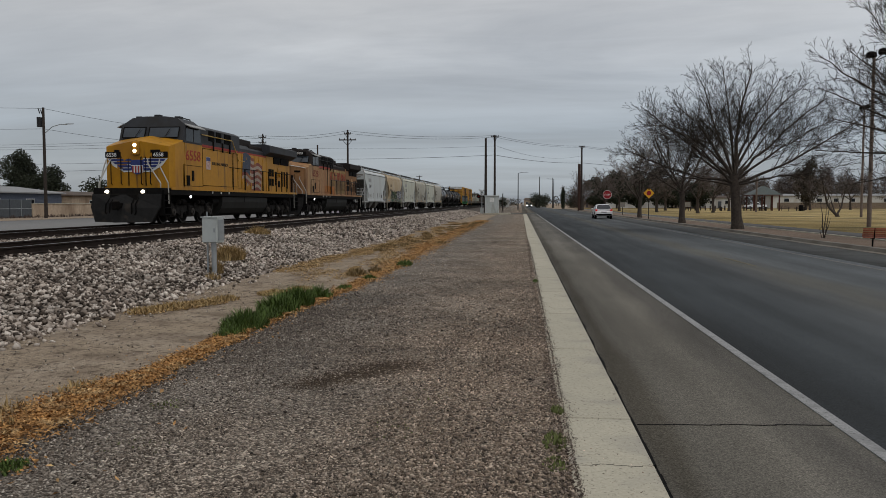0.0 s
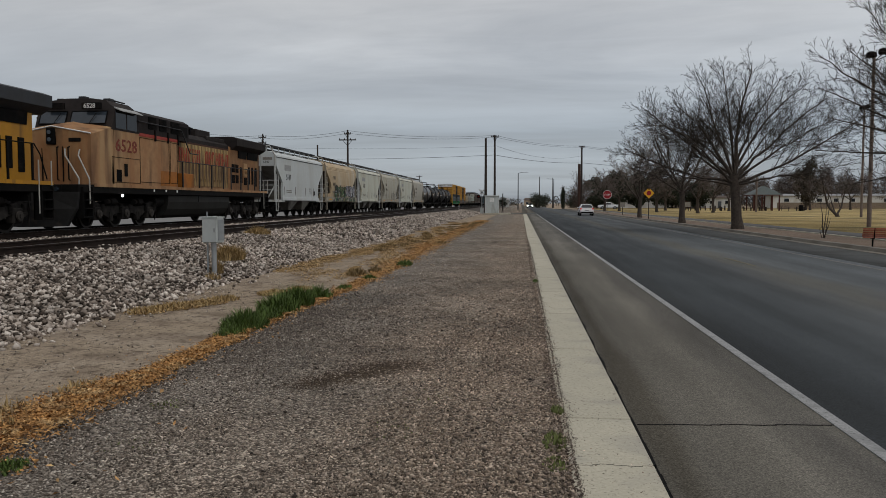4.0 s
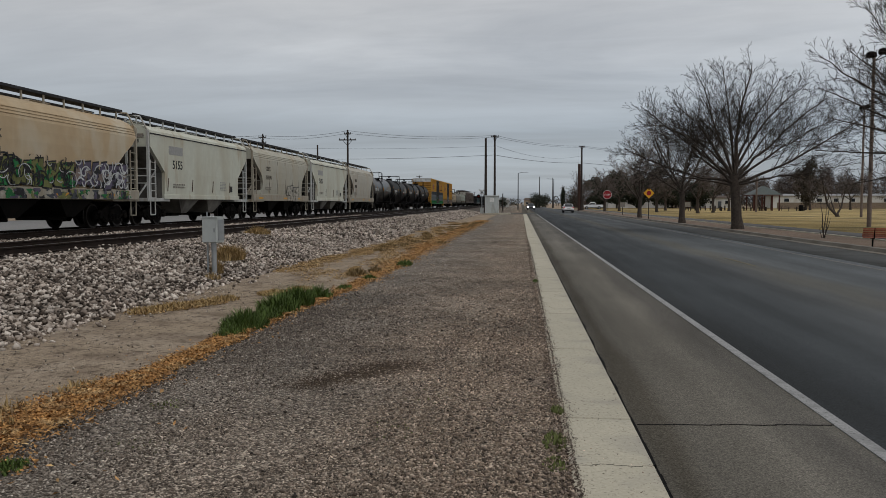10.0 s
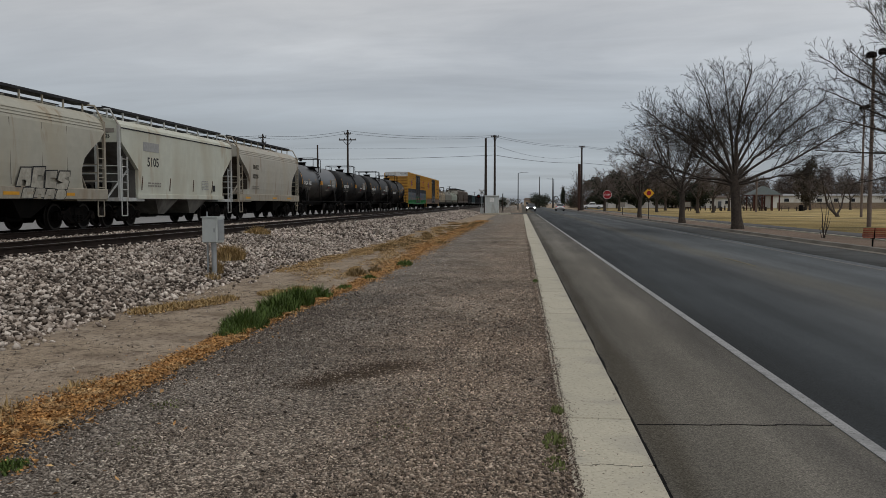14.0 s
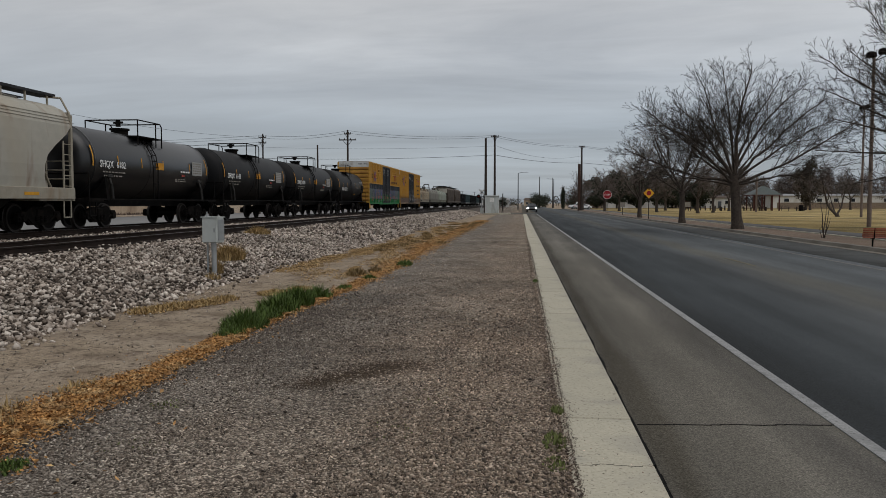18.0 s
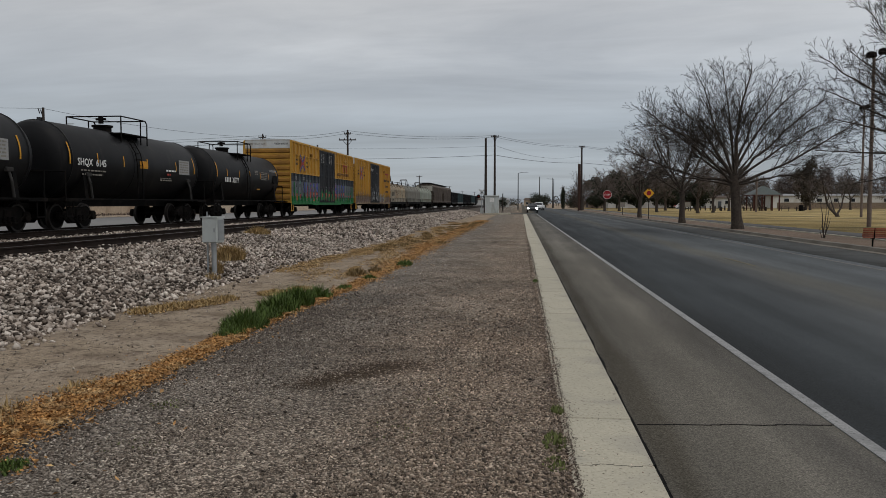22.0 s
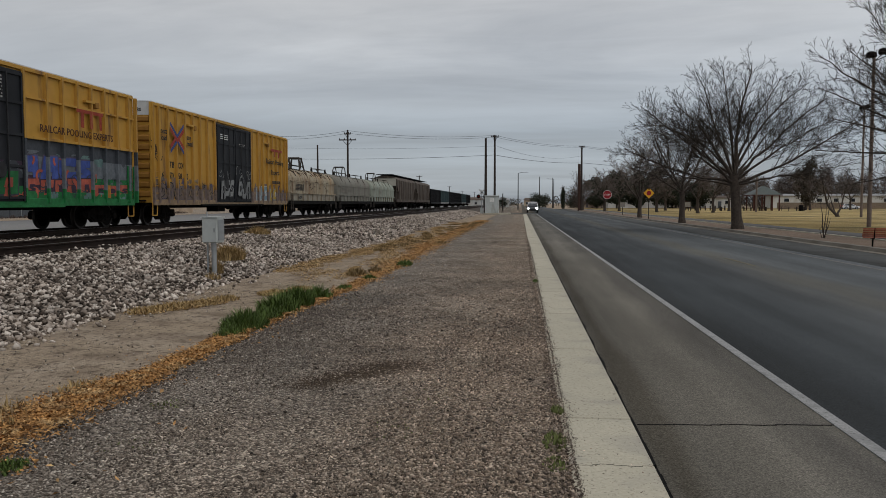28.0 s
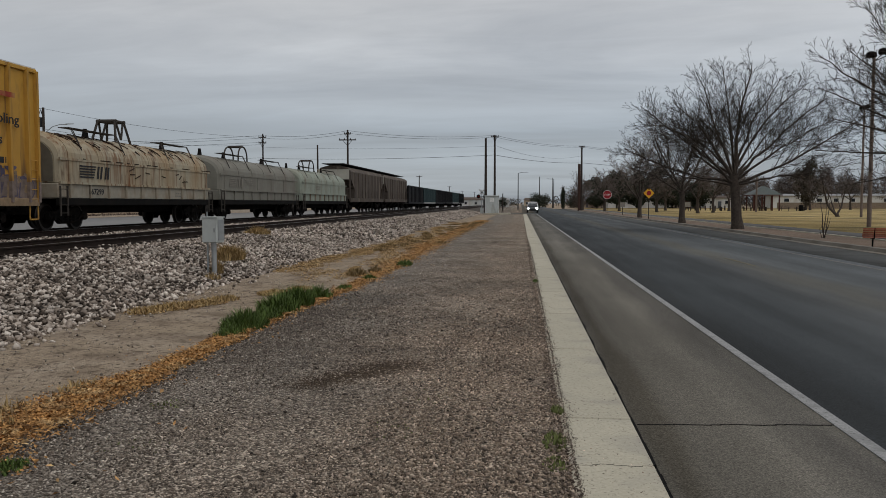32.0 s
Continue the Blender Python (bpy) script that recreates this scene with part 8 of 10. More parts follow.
def leafy_tree(x, y, h, w, seed, mat, label, n=2600, trunk=0.18, size=0.16, name="evergreen_tree", shape="round", category="tree", clear=0.2):
    rng = np.random.default_rng(seed)
    tree = empty(name, x, y, 0, label, category, "background trees")
    acc = ([], [])
    tube(acc, [Vector((0, 0, -0.05)), Vector((0.05, 0.02, h * 0.3)), Vector((-0.04, 0, h * 0.6)), Vector((0, 0, h * 0.85))], [trunk, trunk * 0.8, trunk * 0.5, 0.03], 7)
    blobs = []
    for k in range(16):
        s = (k + 0.5) / 16
        if shape == "cone":
            rad = w * 0.5 * (1 - s) + 0.15
            z = h * (clear + (1 - clear) * s)
        elif shape == "column":
            rad = w * 0.5 * (0.75 + 0.25 * math.sin(s * 3.1)) * (1.0 if s < 0.8 else 0.5)
            z = h * (0.06 + 0.92 * s)
        else:
            rad = w * 0.5 * math.sin(0.35 + 2.5 * s) ** 0.7
            z = h * (clear + (0.92 - clear) * s)
        a = rng.uniform(0, 6.283)
        off = 0 if shape == "column" else rad * rng.uniform(0.2, 0.62)
        bx, by = math.cos(a) * off, math.sin(a) * off
        rb = max(0.25, rad * rng.uniform(0.42, 0.68)) if shape != "column" else rad
        blobs.append((bx, by, z, rb, rb, h * 0.075 + rb * 0.28))
        tube(acc, [Vector((0, 0, z * 0.75)), Vector((bx * 0.5, by * 0.5, z * 0.9)), Vector((bx, by, z))], [trunk * 0.4, trunk * 0.25, 0.02], 4)
    part("trunk", raw_mesh("trunk", [tuple(v) for v in acc[0]], acc[1], M["bark"], True), None, tree)
    P, F = spray_leaves(rng, n, blobs, size)
    part("crown", raw_mesh("crown", P, F, mat), None, tree, "dense uneven crown")
    return tree


# park trees
bare_tree(13.2, 172, 0.12, 2.6, 0.2, [(170, 48, 4.2, 0.10), (20, 52, 4.0, 0.10), (90, 78, 4.8, 0.11), (240, 60, 4.0, 0.09), (310, 58, 3.8, 0.09)], 33, "pale bare tree behind the utility pole", counts=(7, 6, 5), thin=0.014)
spreading_tree(12.2, 46.2, 0.12, 3.1, 0.29, [(15, 88, 76, 6.5, 0.21, 2.9), (100, 82, 70, 6.6, 0.13, 3.0), (170, 76, 66, 6.5, 0.13, 2.9), (10, 76, 56, 6.4, 0.13, 3.0), (178, 60, 36, 5.8, 0.17, 2.7), (180, 12, 30, 6.7, 0.14, 2.6), (172, 56, 10, 6.2, 0.13, 2.8), (8, 48, 38, 6.6, 0.15, 2.8), (-4, 20, 34, 7.8, 0.14, 2.5), (5, 66, 38, 6.4, 0.13, 3.1), (95, 50, 30, 6.0, 0.13, 2.9), (262, 48, 28, 5.6, 0.13, 2.9), (140, 34, 24, 6.4, 0.12, 2.7),
                                              (215, 30, 16, 6.4, 0.12, 2.6), (325, 36, 24, 6.4, 0.12, 2.7), (30, 42, 30, 6.4, 0.12, 2.8), (192, 10, 4, 5.8, 0.10, 2.5), (345, 14, 10, 5.8, 0.10, 2.5), (168, 40, 40, 6.8, 0.12, 2.8)],
               4, "large bare spreading tree beside the park path", lean=(-0.25, 0.05), thin=0.0062, gap=0.24, reach=0.42, bare=0.28)
spreading_tree(17.6, 32.0, 0.12, 3.6, 0.36, [(180, 2, -12, 5.3, 0.10, 2.8), (174, 12, 2, 6.0, 0.12, 3.0), (186, 20, 12, 6.3, 0.13, 3.1), (178, 28, 24, 6.5, 0.13, 3.2), (170, 36, 36, 7.3, 0.13, 3.3), (188, 44, 46, 7.5, 0.14, 3.4), (177, 52, 56, 7.7, 0.14, 3.4), (168, 60, 64, 7.7, 0.13, 3.5), (195, 66, 70, 7.5, 0.13, 3.5), (205, 34, 40, 6.2, 0.12, 3.2), (152, 30, 38, 5.8, 0.12, 3.2), (184, 40, 42, 7.0, 0.11, 3.3), (172, 48, 54, 7.4, 0.11, 3.4), (180, 62, 60, 7.6, 0.11, 3.5), (90, 70, 60, 6.4, 0.14, 3.5), (20, 45, 50, 5.9, 0.13, 3.3), (270, 50, 55, 5.9, 0.13, 3.3)],
               9, "tall bare tree with upswept branches beside the road", thin=0.0062, lift=0.075, gap=0.20, reach=0.28, bare=0.30)
bare_tree(11.75, 59.5, 0.12, 2.5, 0.22, [(160, 50, 4.8, 0.11), (20, 55, 4.8, 0.11), (90, 75, 5.0, 0.11), (250, 55, 4.2, 0.09), (200, 32, 4.2, 0.08), (330, 36, 4.0, 0.08), (170, 68, 5.0, 0.10)], 14, "slender bare tree in the planting strip", counts=(9, 7, 5), thin=0.008, gnarl=0.10, lift=0.04)
bare_tree(11.9, 81.5, 0.12, 2.0, 0.22, [(170, 45, 4.6, 0.10), (10, 50, 4.4, 0.10), (90, 75, 5.2, 0.12), (230, 60, 4.4, 0.10), (320, 60, 4.2, 0.10)], 15, "small bare tree beside the warning sign", counts=(9, 7, 5), thin=0.009, gnarl=0.10, lift=0.04)
bare_tree(12.6, 34.4, 0.12, 0.12, 0.05, [(160, 80, 1.75, 0.026), (40, 78, 1.6, 0.024), (100, 86, 1.95, 0.028), (10, 66, 1.0, 0.02), (190, 62, 0.9, 0.018)], 16, "thin leafless sapling with a few stems", counts=(1, 1), last=2, thin=0.006, name="sapling", dome=(0.42, 1.4, 0.9), gnarl=0.07)
bare_tree(34.3, 90, 0.13, 0.35, 0.22, [(160, 52, 4.8, 0.16), (30, 60, 3.8, 0.13), (140, 62, 3.2, 0.10)], 17, "dark leaning bare tree on the lawn", counts=(5, 4), last=2, lean=(-0.1, 0))
for k, (x, y, hh, sd) in enumerate(((25.5, 118, 2.2, 21), (30, 128, 2.4, 22), (22, 132, 2.0, 23), (38, 150, 2.2, 24), (18.2, 150, 2.4, 25), (28, 158, 2.4, 26), (46, 178, 2.4, 27), (60, 172, 2.4, 28), (72, 182, 2.6, 29), (84, 186, 2.4, 30), (14.5, 140, 2.0, 31))):
    bare_tree(x, y, 0.1, hh, 0.24, [(170, 40, 4.4, 0.12), (20, 45, 4.4, 0.12), (90, 75, 4.8, 0.13), (250, 55, 4.2, 0.11), (310, 50, 4.0, 0.10)], sd, "bare brown park tree on the lawn", counts=(7, 6, 4), thin=0.018)
for k in range(16):
    x = 30 + 7.2 * k
    bare_tree(x * 1.06, 256 + 9 * math.sin(k * 2.1), 0.0, 2.6, 0.3, [(170, 45, 6.0 + math.sin(k), 0.15), (20, 48, 6.0, 0.15), (90, 76, 6.4 + math.sin(k * 1.7), 0.16), (260, 58, 5.6, 0.14), (320, 52, 5.4, 0.13)], 200 + k, "tall bare tree behind the park buildings", counts=(6, 5, 3), thin=0.04)
for x, y, h, w, sd, lab in ((21.4, 229, 9.0, 9.0, 141, "dark evergreen tree at the park's edge"), (26.8, 227, 10.8, 9.0, 41, "dark evergreen tree at the park's edge"), (33, 231, 10.4, 10.0, 42, "dark evergreen tree at the park's edge"), (39, 233, 11.6, 10.0, 43, "tall dark evergreen tree at the park's edge"), (60.5, 176, 11.5, 7.0, 44, "tall open dark evergreen beside the shelter"), (44, 237, 9.0, 10.5, 45, "dark evergreen tree at the park's edge"), (51.5, 239, 8.3, 10.0, 145, "dark evergreen tree at the park's edge")):
    leafy_tree(x, y, h, w, sd, M["shrub"] if "shelter" in lab else M["needle"], lab, n=6000, trunk=0.3, size=0.2 if "shelter" in lab else 0.34, clear=0.14)
leafy_tree(11.9, 228.5, 6.3, 1.35, 46, M["needle"], "narrow dark cypress behind the houses", n=3200, size=0.14, shape="column", name="cypress_tree")
for x, y, h, w, sd in ((5.0, 262, 5.2, 6.0, 47), (9.0, 300, 6.0, 6.0, 48), (17, 260, 5.0, 6.0, 49), (6.0, 330, 7.0, 6.5, 50), (-7.5, 330, 4.5, 5.0, 51), (-16, 360, 5.0, 6.0, 52), (-10, 420, 5.5, 7.0, 53)):
    leafy_tree(x, y, h * 0.88, w, sd, M["needle"], "dull green tree along the far street", n=5200, size=0.11, clear=0.03)
# left of the railway
leafy_tree(-74.6, 112, 9.6, 6.6, 61, M["needle"], "large dark pine behind the bungalow", n=17000, trunk=0.3, size=0.16, clear=0.1)
leafy_tree(-69.6, 112, 7.4, 4.8, 62, M["needle"], "rounded dark evergreen behind the yard wall", n=11000, trunk=0.25, size=0.15, clear=0.05)
leafy_tree(-72.5, 130, 6.2, 6.5, 63, M["needle"], "small dark evergreen beyond the yards", n=1800, size=0.24)
leafy_tree(-83.0, 108, 4.6, 6.0, 64, M["needle"], "low dark evergreen beside the house", n=1600, size=0.22, clear=0.05)

# thickets of bare brush along the park's back and beyond the houses: far woods
rng = np.random.default_rng(71)
blobs = []
for k in range(70):
    x = 17 + 124 * k / 70
    hgt = rng.uniform(4.5, 9.0) if x < 62 else rng.uniform(8.5, 13.5)
    blobs.append((x + rng.uniform(-1, 1), 258 + rng.uniform(-4, 12), hgt * 0.5, 2.4, 2.5, hgt * 0.55))
P, F = spray_leaves(rng, 85000, blobs, 0.75, 0.055)
tagged(part("far_thicket", raw_mesh("far_thicket", P, F, M["brown_brush"]), None), "brown leafless thicket behind the park", "thicket", kind="stuff")
blobs = []
for k in range(120):
    x = -330 + 330 * k / 120
    hgt = rng.uniform(2.0, 5.0)
    blobs.append((x, 520 + rng.uniform(-30, 60), hgt * 0.5, 4.5, 4, hgt * 0.5))
for k in range(60):
    blobs.append((12 + 5.5 * k, 480 + rng.uniform(-30, 60), 2.6, 4.5, 4, rng.uniform(2, 4)))
P, F = spray_leaves(rng, 16000, blobs, 0.6)
tagged(part("distant_trees", raw_mesh("distant_trees", P, F, M["shrub"]), None), "low line of dull trees on the horizon", "distant trees", kind="stuff")


# ---- ground cover: pebbles, dry leaves, grasses ----
rng = np.random.default_rng(5)
peb, pf = stone_shapes(rng, 14, 0)


SOIL = [(-1.78, 6.8, 0.26, 0.16), (-1.52, 7.1, 0.28, 0.18), (-1.25, 7.5, 0.2, 0.16)]


def pebbles(n, x0, x1, y0, y1, power, s0, s1):
    x = rng.uniform(x0, x1, n)
    y = y0 + (y1 - y0) * rng.uniform(0, 1, n) ** power
    keep = np.array([noise.noise((a * 0.8, b * 0.5, 3.1)) > -0.55 for a, b in zip(x, y)])
    for sx, sy, lx, ly in SOIL:
        keep &= ~((((x - sx) / lx) ** 2 + ((y - sy) / ly) ** 2 < rng.uniform(0.3, 1.1, n)) & (rng.uniform(0, 1, n) < 0.7))
    x, y = x[keep], y[keep]
    s = rng.uniform(0, 1, len(x)) ** 3.0 * (s1 - s0) + s0
    return np.stack([x, y, 0.012 + s * 0.15], 1), s


pa, sa = pebbles(50000, -3.35, 0.31, 3.2, 9.5, 1.35, 0.0045, 0.0165)
pb, sb2 = pebbles(24000, -3.3, 0.31, 8.5, 26, 1.35, 0.008, 0.023)
pf2, sf2 = pebbles(10000, -3.2, 0.31, 25, 62, 1.2, 0.010, 0.024)
pc, sc2 = pebbles(2200, -6.0, -3.0, 5.0, 16, 1.2, 0.006, 0.022)
pd, sd2 = pebbles(900, 0.32, 0.80, 3.4, 14, 1.3, 0.004, 0.010)
pd[:, 2] += 0.014
ph, sh2 = pebbles(2600, 0.25, 0.345, 3.3, 22, 1.3, 0.007, 0.017)
ph[:, 2] += 0.012
pe, se2 = pebbles(6500, -3.25, 0.28, 3.3, 15, 1.35, 0.009, 0.024)
pg, sg2 = pebbles(8000, -1.3, 0.27, 3.3, 9.0, 1.2, 0.007, 0.019)
tagged(part("loose_pebbles", scatter("loose_pebbles", peb, pf, np.concatenate([pa, pb, pf2, pc, pd, pe, pg, ph]), np.concatenate([sa, sb2, sf2, sc2, sd2, se2, sg2, sh2]), M["pebble"], rng, 1.6), None),
       "loose grey and brown pebbles on the gravel shoulder", "pebbles", kind="stuff")

leaf_shape = [np.array([(-1, 0, 0.05), (-0.1, -0.5, 0.18), (1, 0, 0.0), (0.1, 0.5, 0.25)]), np.array([(-1, 0, 0.2), (0, -0.35, 0.0), (1, 0.1, 0.3), (0, 0.4, 0.05)]), np.array([(-0.9, 0, 0), (0, -0.6, 0.3), (0.9, 0, 0.1), (0, 0.6, 0.3)])]
LEAF_Y, LEAF_C, LEAF_W = [3.5, 4.2, 4.7, 5.5, 7.0, 9.0, 11, 14, 19, 30, 60], [-4.1, -3.75, -3.55, -3.55, -3.40, -3.38, -3.34, -3.18, -3.15, -3.45, -3.45], [0.45, 0.50, 0.50, 0.40, 0.22, 0.17, 0.17, 0.22, 0.38, 0.62, 0.85]


def litter(n, y0, y1, power, s0, s1, spread=1.0):
    y = y0 + (y1 - y0) * rng.uniform(0, 1, n) ** power
    c, w = np.interp(y, LEAF_Y, LEAF_C), np.interp(y, LEAF_Y, LEAF_W)
    w = w * np.array([0.75 + 0.7 * noise.noise((b * 1.3, 4, 0)) for b in y])
    x = c + w * np.clip(rng.normal(0, 0.55, n), -1.5, 1.5) * spread
    return np.stack([x, y, 0.02 + rng.uniform(0, 0.035, n)], 1), rng.uniform(s0, s1, n)


la, lsa = litter(32000, 3.6, 9.0, 1.1, 0.008, 0.021)
lb2, lsb = litter(12000, 8.5, 30, 1.3, 0.013, 0.032)
lc, lsc = litter(30000, 26, 72, 1.0, 0.013, 0.027)
ld, lsd = litter(1600, 3.6, 30, 1.2, 0.010, 0.028, 2.6)
tagged(part("leaf_litter", scatter("leaf_litter", leaf_shape, [(0, 1, 2, 3)], np.concatenate([la, lb2, lc, ld]), np.concatenate([lsa, lsb, lsc, lsd]), M["leaf"], rng, 1.4), None),
       "orange-brown dry leaves blown along the gravel's edge", "leaf litter", kind="stuff")


M["dead_grass"] = material("brown_dead_grass", (0.21, 0.145, 0.068), 0.9, grain=(8, 0.25), island=0.4)
M["straw_litter"] = material("straw_and_dead_leaf", (0.40, 0.275, 0.135), 0.9, grain=(20, 0.25), stain=[((0.22, 0.12, 0.045), 2.0, 0.4, 1)], island=0.45)


def blades(name, centres, mat, label, category, seed):
    """Tufts of bent blades: (x, y, z, radius along x, radius along y, height, count)."""
    rg = np.random.default_rng(seed)
    V, F = [], []
    for cx, cy, cz, rx, ry, h, n in centres:
        a, q = rg.uniform(0, 6.283, n), np.sqrt(rg.uniform(0, 1, n))
        bx, by = cx + rx * q * np.cos(a), cy + ry * q * np.sin(a)
        hh = h * rg.uniform(0.35, 1.0, n) * (1.1 - 0.6 * q)
        la2 = rg.uniform(0, 6.283, n)
        lean = hh * rg.uniform(0.15, 0.9, n)
        wd = rg.uniform(0.003, 0.006, n) * (1 + cy * 0.05)
        px, py = -np.sin(la2) * wd, np.cos(la2) * wd
        for k in range(n):
            s = len(V)
            dx, dy = math.cos(la2[k]) * lean[k], math.sin(la2[k]) * lean[k]
            V += [(bx[k] - px[k], by[k] - py[k], cz), (bx[k] + px[k], by[k] + py[k], cz), (bx[k] + dx * 0.35 + px[k], by[k] + dy * 0.35 + py[k], cz + hh[k] * 0.6), (bx[k] + dx * 0.35 - px[k], by[k] + dy * 0.35 - py[k], cz + hh[k] * 0.6),
                  (bx[k] + dx + px[k] * 0.2, by[k] + dy + py[k] * 0.2, cz + hh[k]), (bx[k] + dx - px[k] * 0.2, by[k] + dy - py[k] * 0.2, cz + hh[k])]
            F += [(s, s + 1, s + 2, s + 3), (s + 3, s + 2, s + 4, s + 5)]
    return tagged(part(name, raw_mesh(name, V, F, mat), None), label, category, kind="stuff")


blades("green_grass", [(-3.45, 9.1, 0.01, 0.17, 0.30, 0.16, 450), (-3.50, 9.75, 0.01, 0.28, 0.42, 0.28, 1300), (-3.46, 10.5, 0.01, 0.20, 0.32, 0.22, 700), (-3.52, 11.2, 0.01, 0.30, 0.40, 0.32, 1300), (-3.46, 11.9, 0.01, 0.27, 0.40, 0.36, 1400), (-3.36, 12.9, 0.01, 0.22, 0.30, 0.26, 600), (-3.22, 14.2, 0.01, 0.14, 0.30, 0.14, 220),
                      (-3.15, 16.2, 0.01, 0.14, 0.3, 0.14, 220), (-2.95, 19.9, 0.01, 0.20, 0.45, 0.20, 320), (-3.05, 4.35, 0.01, 0.14, 0.16, 0.07, 260), (0.30, 16.0, 0.02, 0.05, 0.3, 0.07, 120)],
       M["green"], "bright green grass tufts in the gravel's edge", "grass", 81)
blades("kerb_weeds", [(0.24, 5.2, 0.02, 0.09, 0.22, 0.045, 170), (0.28, 5.95, 0.03, 0.05, 0.12, 0.05, 90), (0.22, 4.75, 0.02, 0.08, 0.15, 0.03, 90), (-2.5, 4.9, 0.01, 0.3, 0.2, 0.025, 50), (-0.9, 5.4, 0.01, 0.3, 0.3, 0.025, 50), (-0.75, 6.4, 0.01, 0.25, 0.3, 0.025, 40), (-2.75, 5.9, 0.01, 0.15, 0.15, 0.04, 60)], M["weed"], "low yellow-green weeds along the kerb and in the gravel", "weeds", 86)
straw = [(-5.45, 11.0, 0.02, 0.25, 0.3, 0.10, 320), (-5.25, 11.5, 0.01, 0.30, 0.4, 0.12, 420), (-5.0, 12.0, 0.01, 0.3, 0.35, 0.10, 380), (-4.85, 12.5, 0.01, 0.25, 0.3, 0.12, 300), (-4.35, 13.5, 0.01, 0.25, 0.4, 0.10, 340), (-4.1, 14.2, 0.01, 0.2, 0.4, 0.08, 200),
         (-7.1, 18.7, 0.22, 0.36, 0.5, 0.44, 1700), (-9.35, 27.4, 0.44, 0.45, 0.5, 0.40, 1000), (-6.45, 16.3, 0.10, 0.12, 0.15, 0.45, 160), (-6.2, 15.4, 0.06, 0.15, 0.2, 0.2, 120), (-3.9, 5.6, 0.01, 0.15, 0.2, 0.12, 90), (-3.75, 6.3, 0.01, 0.12, 0.3, 0.12, 90), (-3.65, 5.1, 0.01, 0.10, 0.2, 0.16, 60)]
rd2 = random.Random(8)
dead = [(rd2.uniform(-5.0, -3.1), 26 + 40 * (k / 60) ** 1.1, 0.01, rd2.uniform(0.15, 0.4), rd2.uniform(0.3, 0.8), rd2.uniform(0.08, 0.17), 90) for k in range(60)] + [(-3.6, 17.1, 0.01, 0.22, 0.3, 0.22, 420), (-3.35, 18.0, 0.01, 0.15, 0.25, 0.18, 220)]
blades("dead_grass", dead, M["dead_grass"], "dull brown dead grass tufts among the leaves", "dead grass", 83)
blades("dry_grass", straw, M["straw"], "straw-coloured dry grass and weeds on the dirt", "dry grass", 82)
# flat drifts of straw and dead leaves on the dirt: (x, y, rx, ry, count)
drifts = [(-5.45, 11.0, 0.30, 0.30, 700), (-5.2, 11.6, 0.35, 0.45, 1000), (-4.95, 12.1, 0.3, 0.35, 800), (-4.35, 13.6, 0.28, 0.45, 600), (-4.05, 14.3, 0.2, 0.4, 300)]
rs = random.Random(5)
for k in range(44):
    drifts.append((-5.5 + 0.9 * k / 44 + rs.uniform(-0.35, 0.35), 18.5 + 17 * k / 44, rs.uniform(0.2, 0.5), rs.uniform(0.4, 0.9), rs.randint(200, 520)))
for k in range(90):
    y = 17 + 48 * (k / 90) ** 1.2
    drifts.append((rs.choice((-5.6, -5.0, -4.2, -3.6, -3.3)) + rs.uniform(-0.4, 0.4), y, rs.uniform(0.12, 0.5), rs.uniform(0.4, 1.8), rs.randint(100, 480)))
dp, dsz = [], []
for x, y, rx, ry, n in drifts:
    a, q = rng.uniform(0, 6.283, n), rng.uniform(0, 1, n) ** 0.7
    dp.append(np.stack([x + rx * q * np.cos(a), y + ry * q * np.sin(a), 0.012 + rng.uniform(0, 0.05, n) * (1.1 - q)], 1))
    dsz.append(rng.uniform(0.010, 0.026, n) * (1 + y * 0.012))
tagged(part("straw_litter", scatter("straw_litter", leaf_shape, [(0, 1, 2, 3)], np.concatenate(dp), np.concatenate(dsz), M["straw_litter"], rng, 1.4), None), "flat drifts of straw and dead leaves on the dirt", "straw litter", kind="stuff")


M["dark_soil"] = material("dark_brown_soil", (0.085, 0.060, 0.040), 0.95, grain=(40, 0.5), stain=[((0.045, 0.032, 0.022), 26, 0.4, 1)], bump=(60, 0.8, 0.02))
# crumbs: damp soil in a slanting streak, dark grit along the leaves, reddish grit along the kerb
def crumbs(name, x, y, s0, s1, mat, label, category, z=0.014):
    s = rng.uniform(0, 1, len(x)) ** 2 * (s1 - s0) + s0
    tagged(part(name, scatter(name, peb, pf, np.stack([x, y, np.zeros(len(x)) + z], 1), s, mat, rng, 1.5), None), label, category, kind="stuff")


q = rng.uniform(0, 1, 9000)
crumbs("soil_crumbs", -1.90 + 0.80 * q + rng.normal(0, 0.15, 9000), 6.62 + 1.10 * q + rng.normal(0, 0.13, 9000), 0.004, 0.012, M["dark_soil"], "dark brown crumbled soil in the gravel", "soil")
yy = 3.3 + 8.5 * rng.uniform(0, 1, 15000) ** 1.2
xs, ys = rng.uniform(-3.2, 0.28, 52000), 3.3 + 14 * rng.uniform(0, 1, 52000) ** 1.5
clump = np.array([noise.noise((u * 3.2, v * 1.6, 2.0)) + 0.5 * noise.noise((u * 9.0, v * 5.0, 7.0)) for u, v in zip(xs, ys)]) > 0.12
xs, ys = xs[clump], ys[clump]
crumbs("mixed_grit", xs, ys, 0.004, 0.013, M["dark_pebble"], "dark brown grit mixed into the gravel", "grit", 0.017)
xs, ys = rng.uniform(-3.2, 0.28, 1500), 3.3 + 11 * rng.uniform(0, 1, 1500) ** 1.4
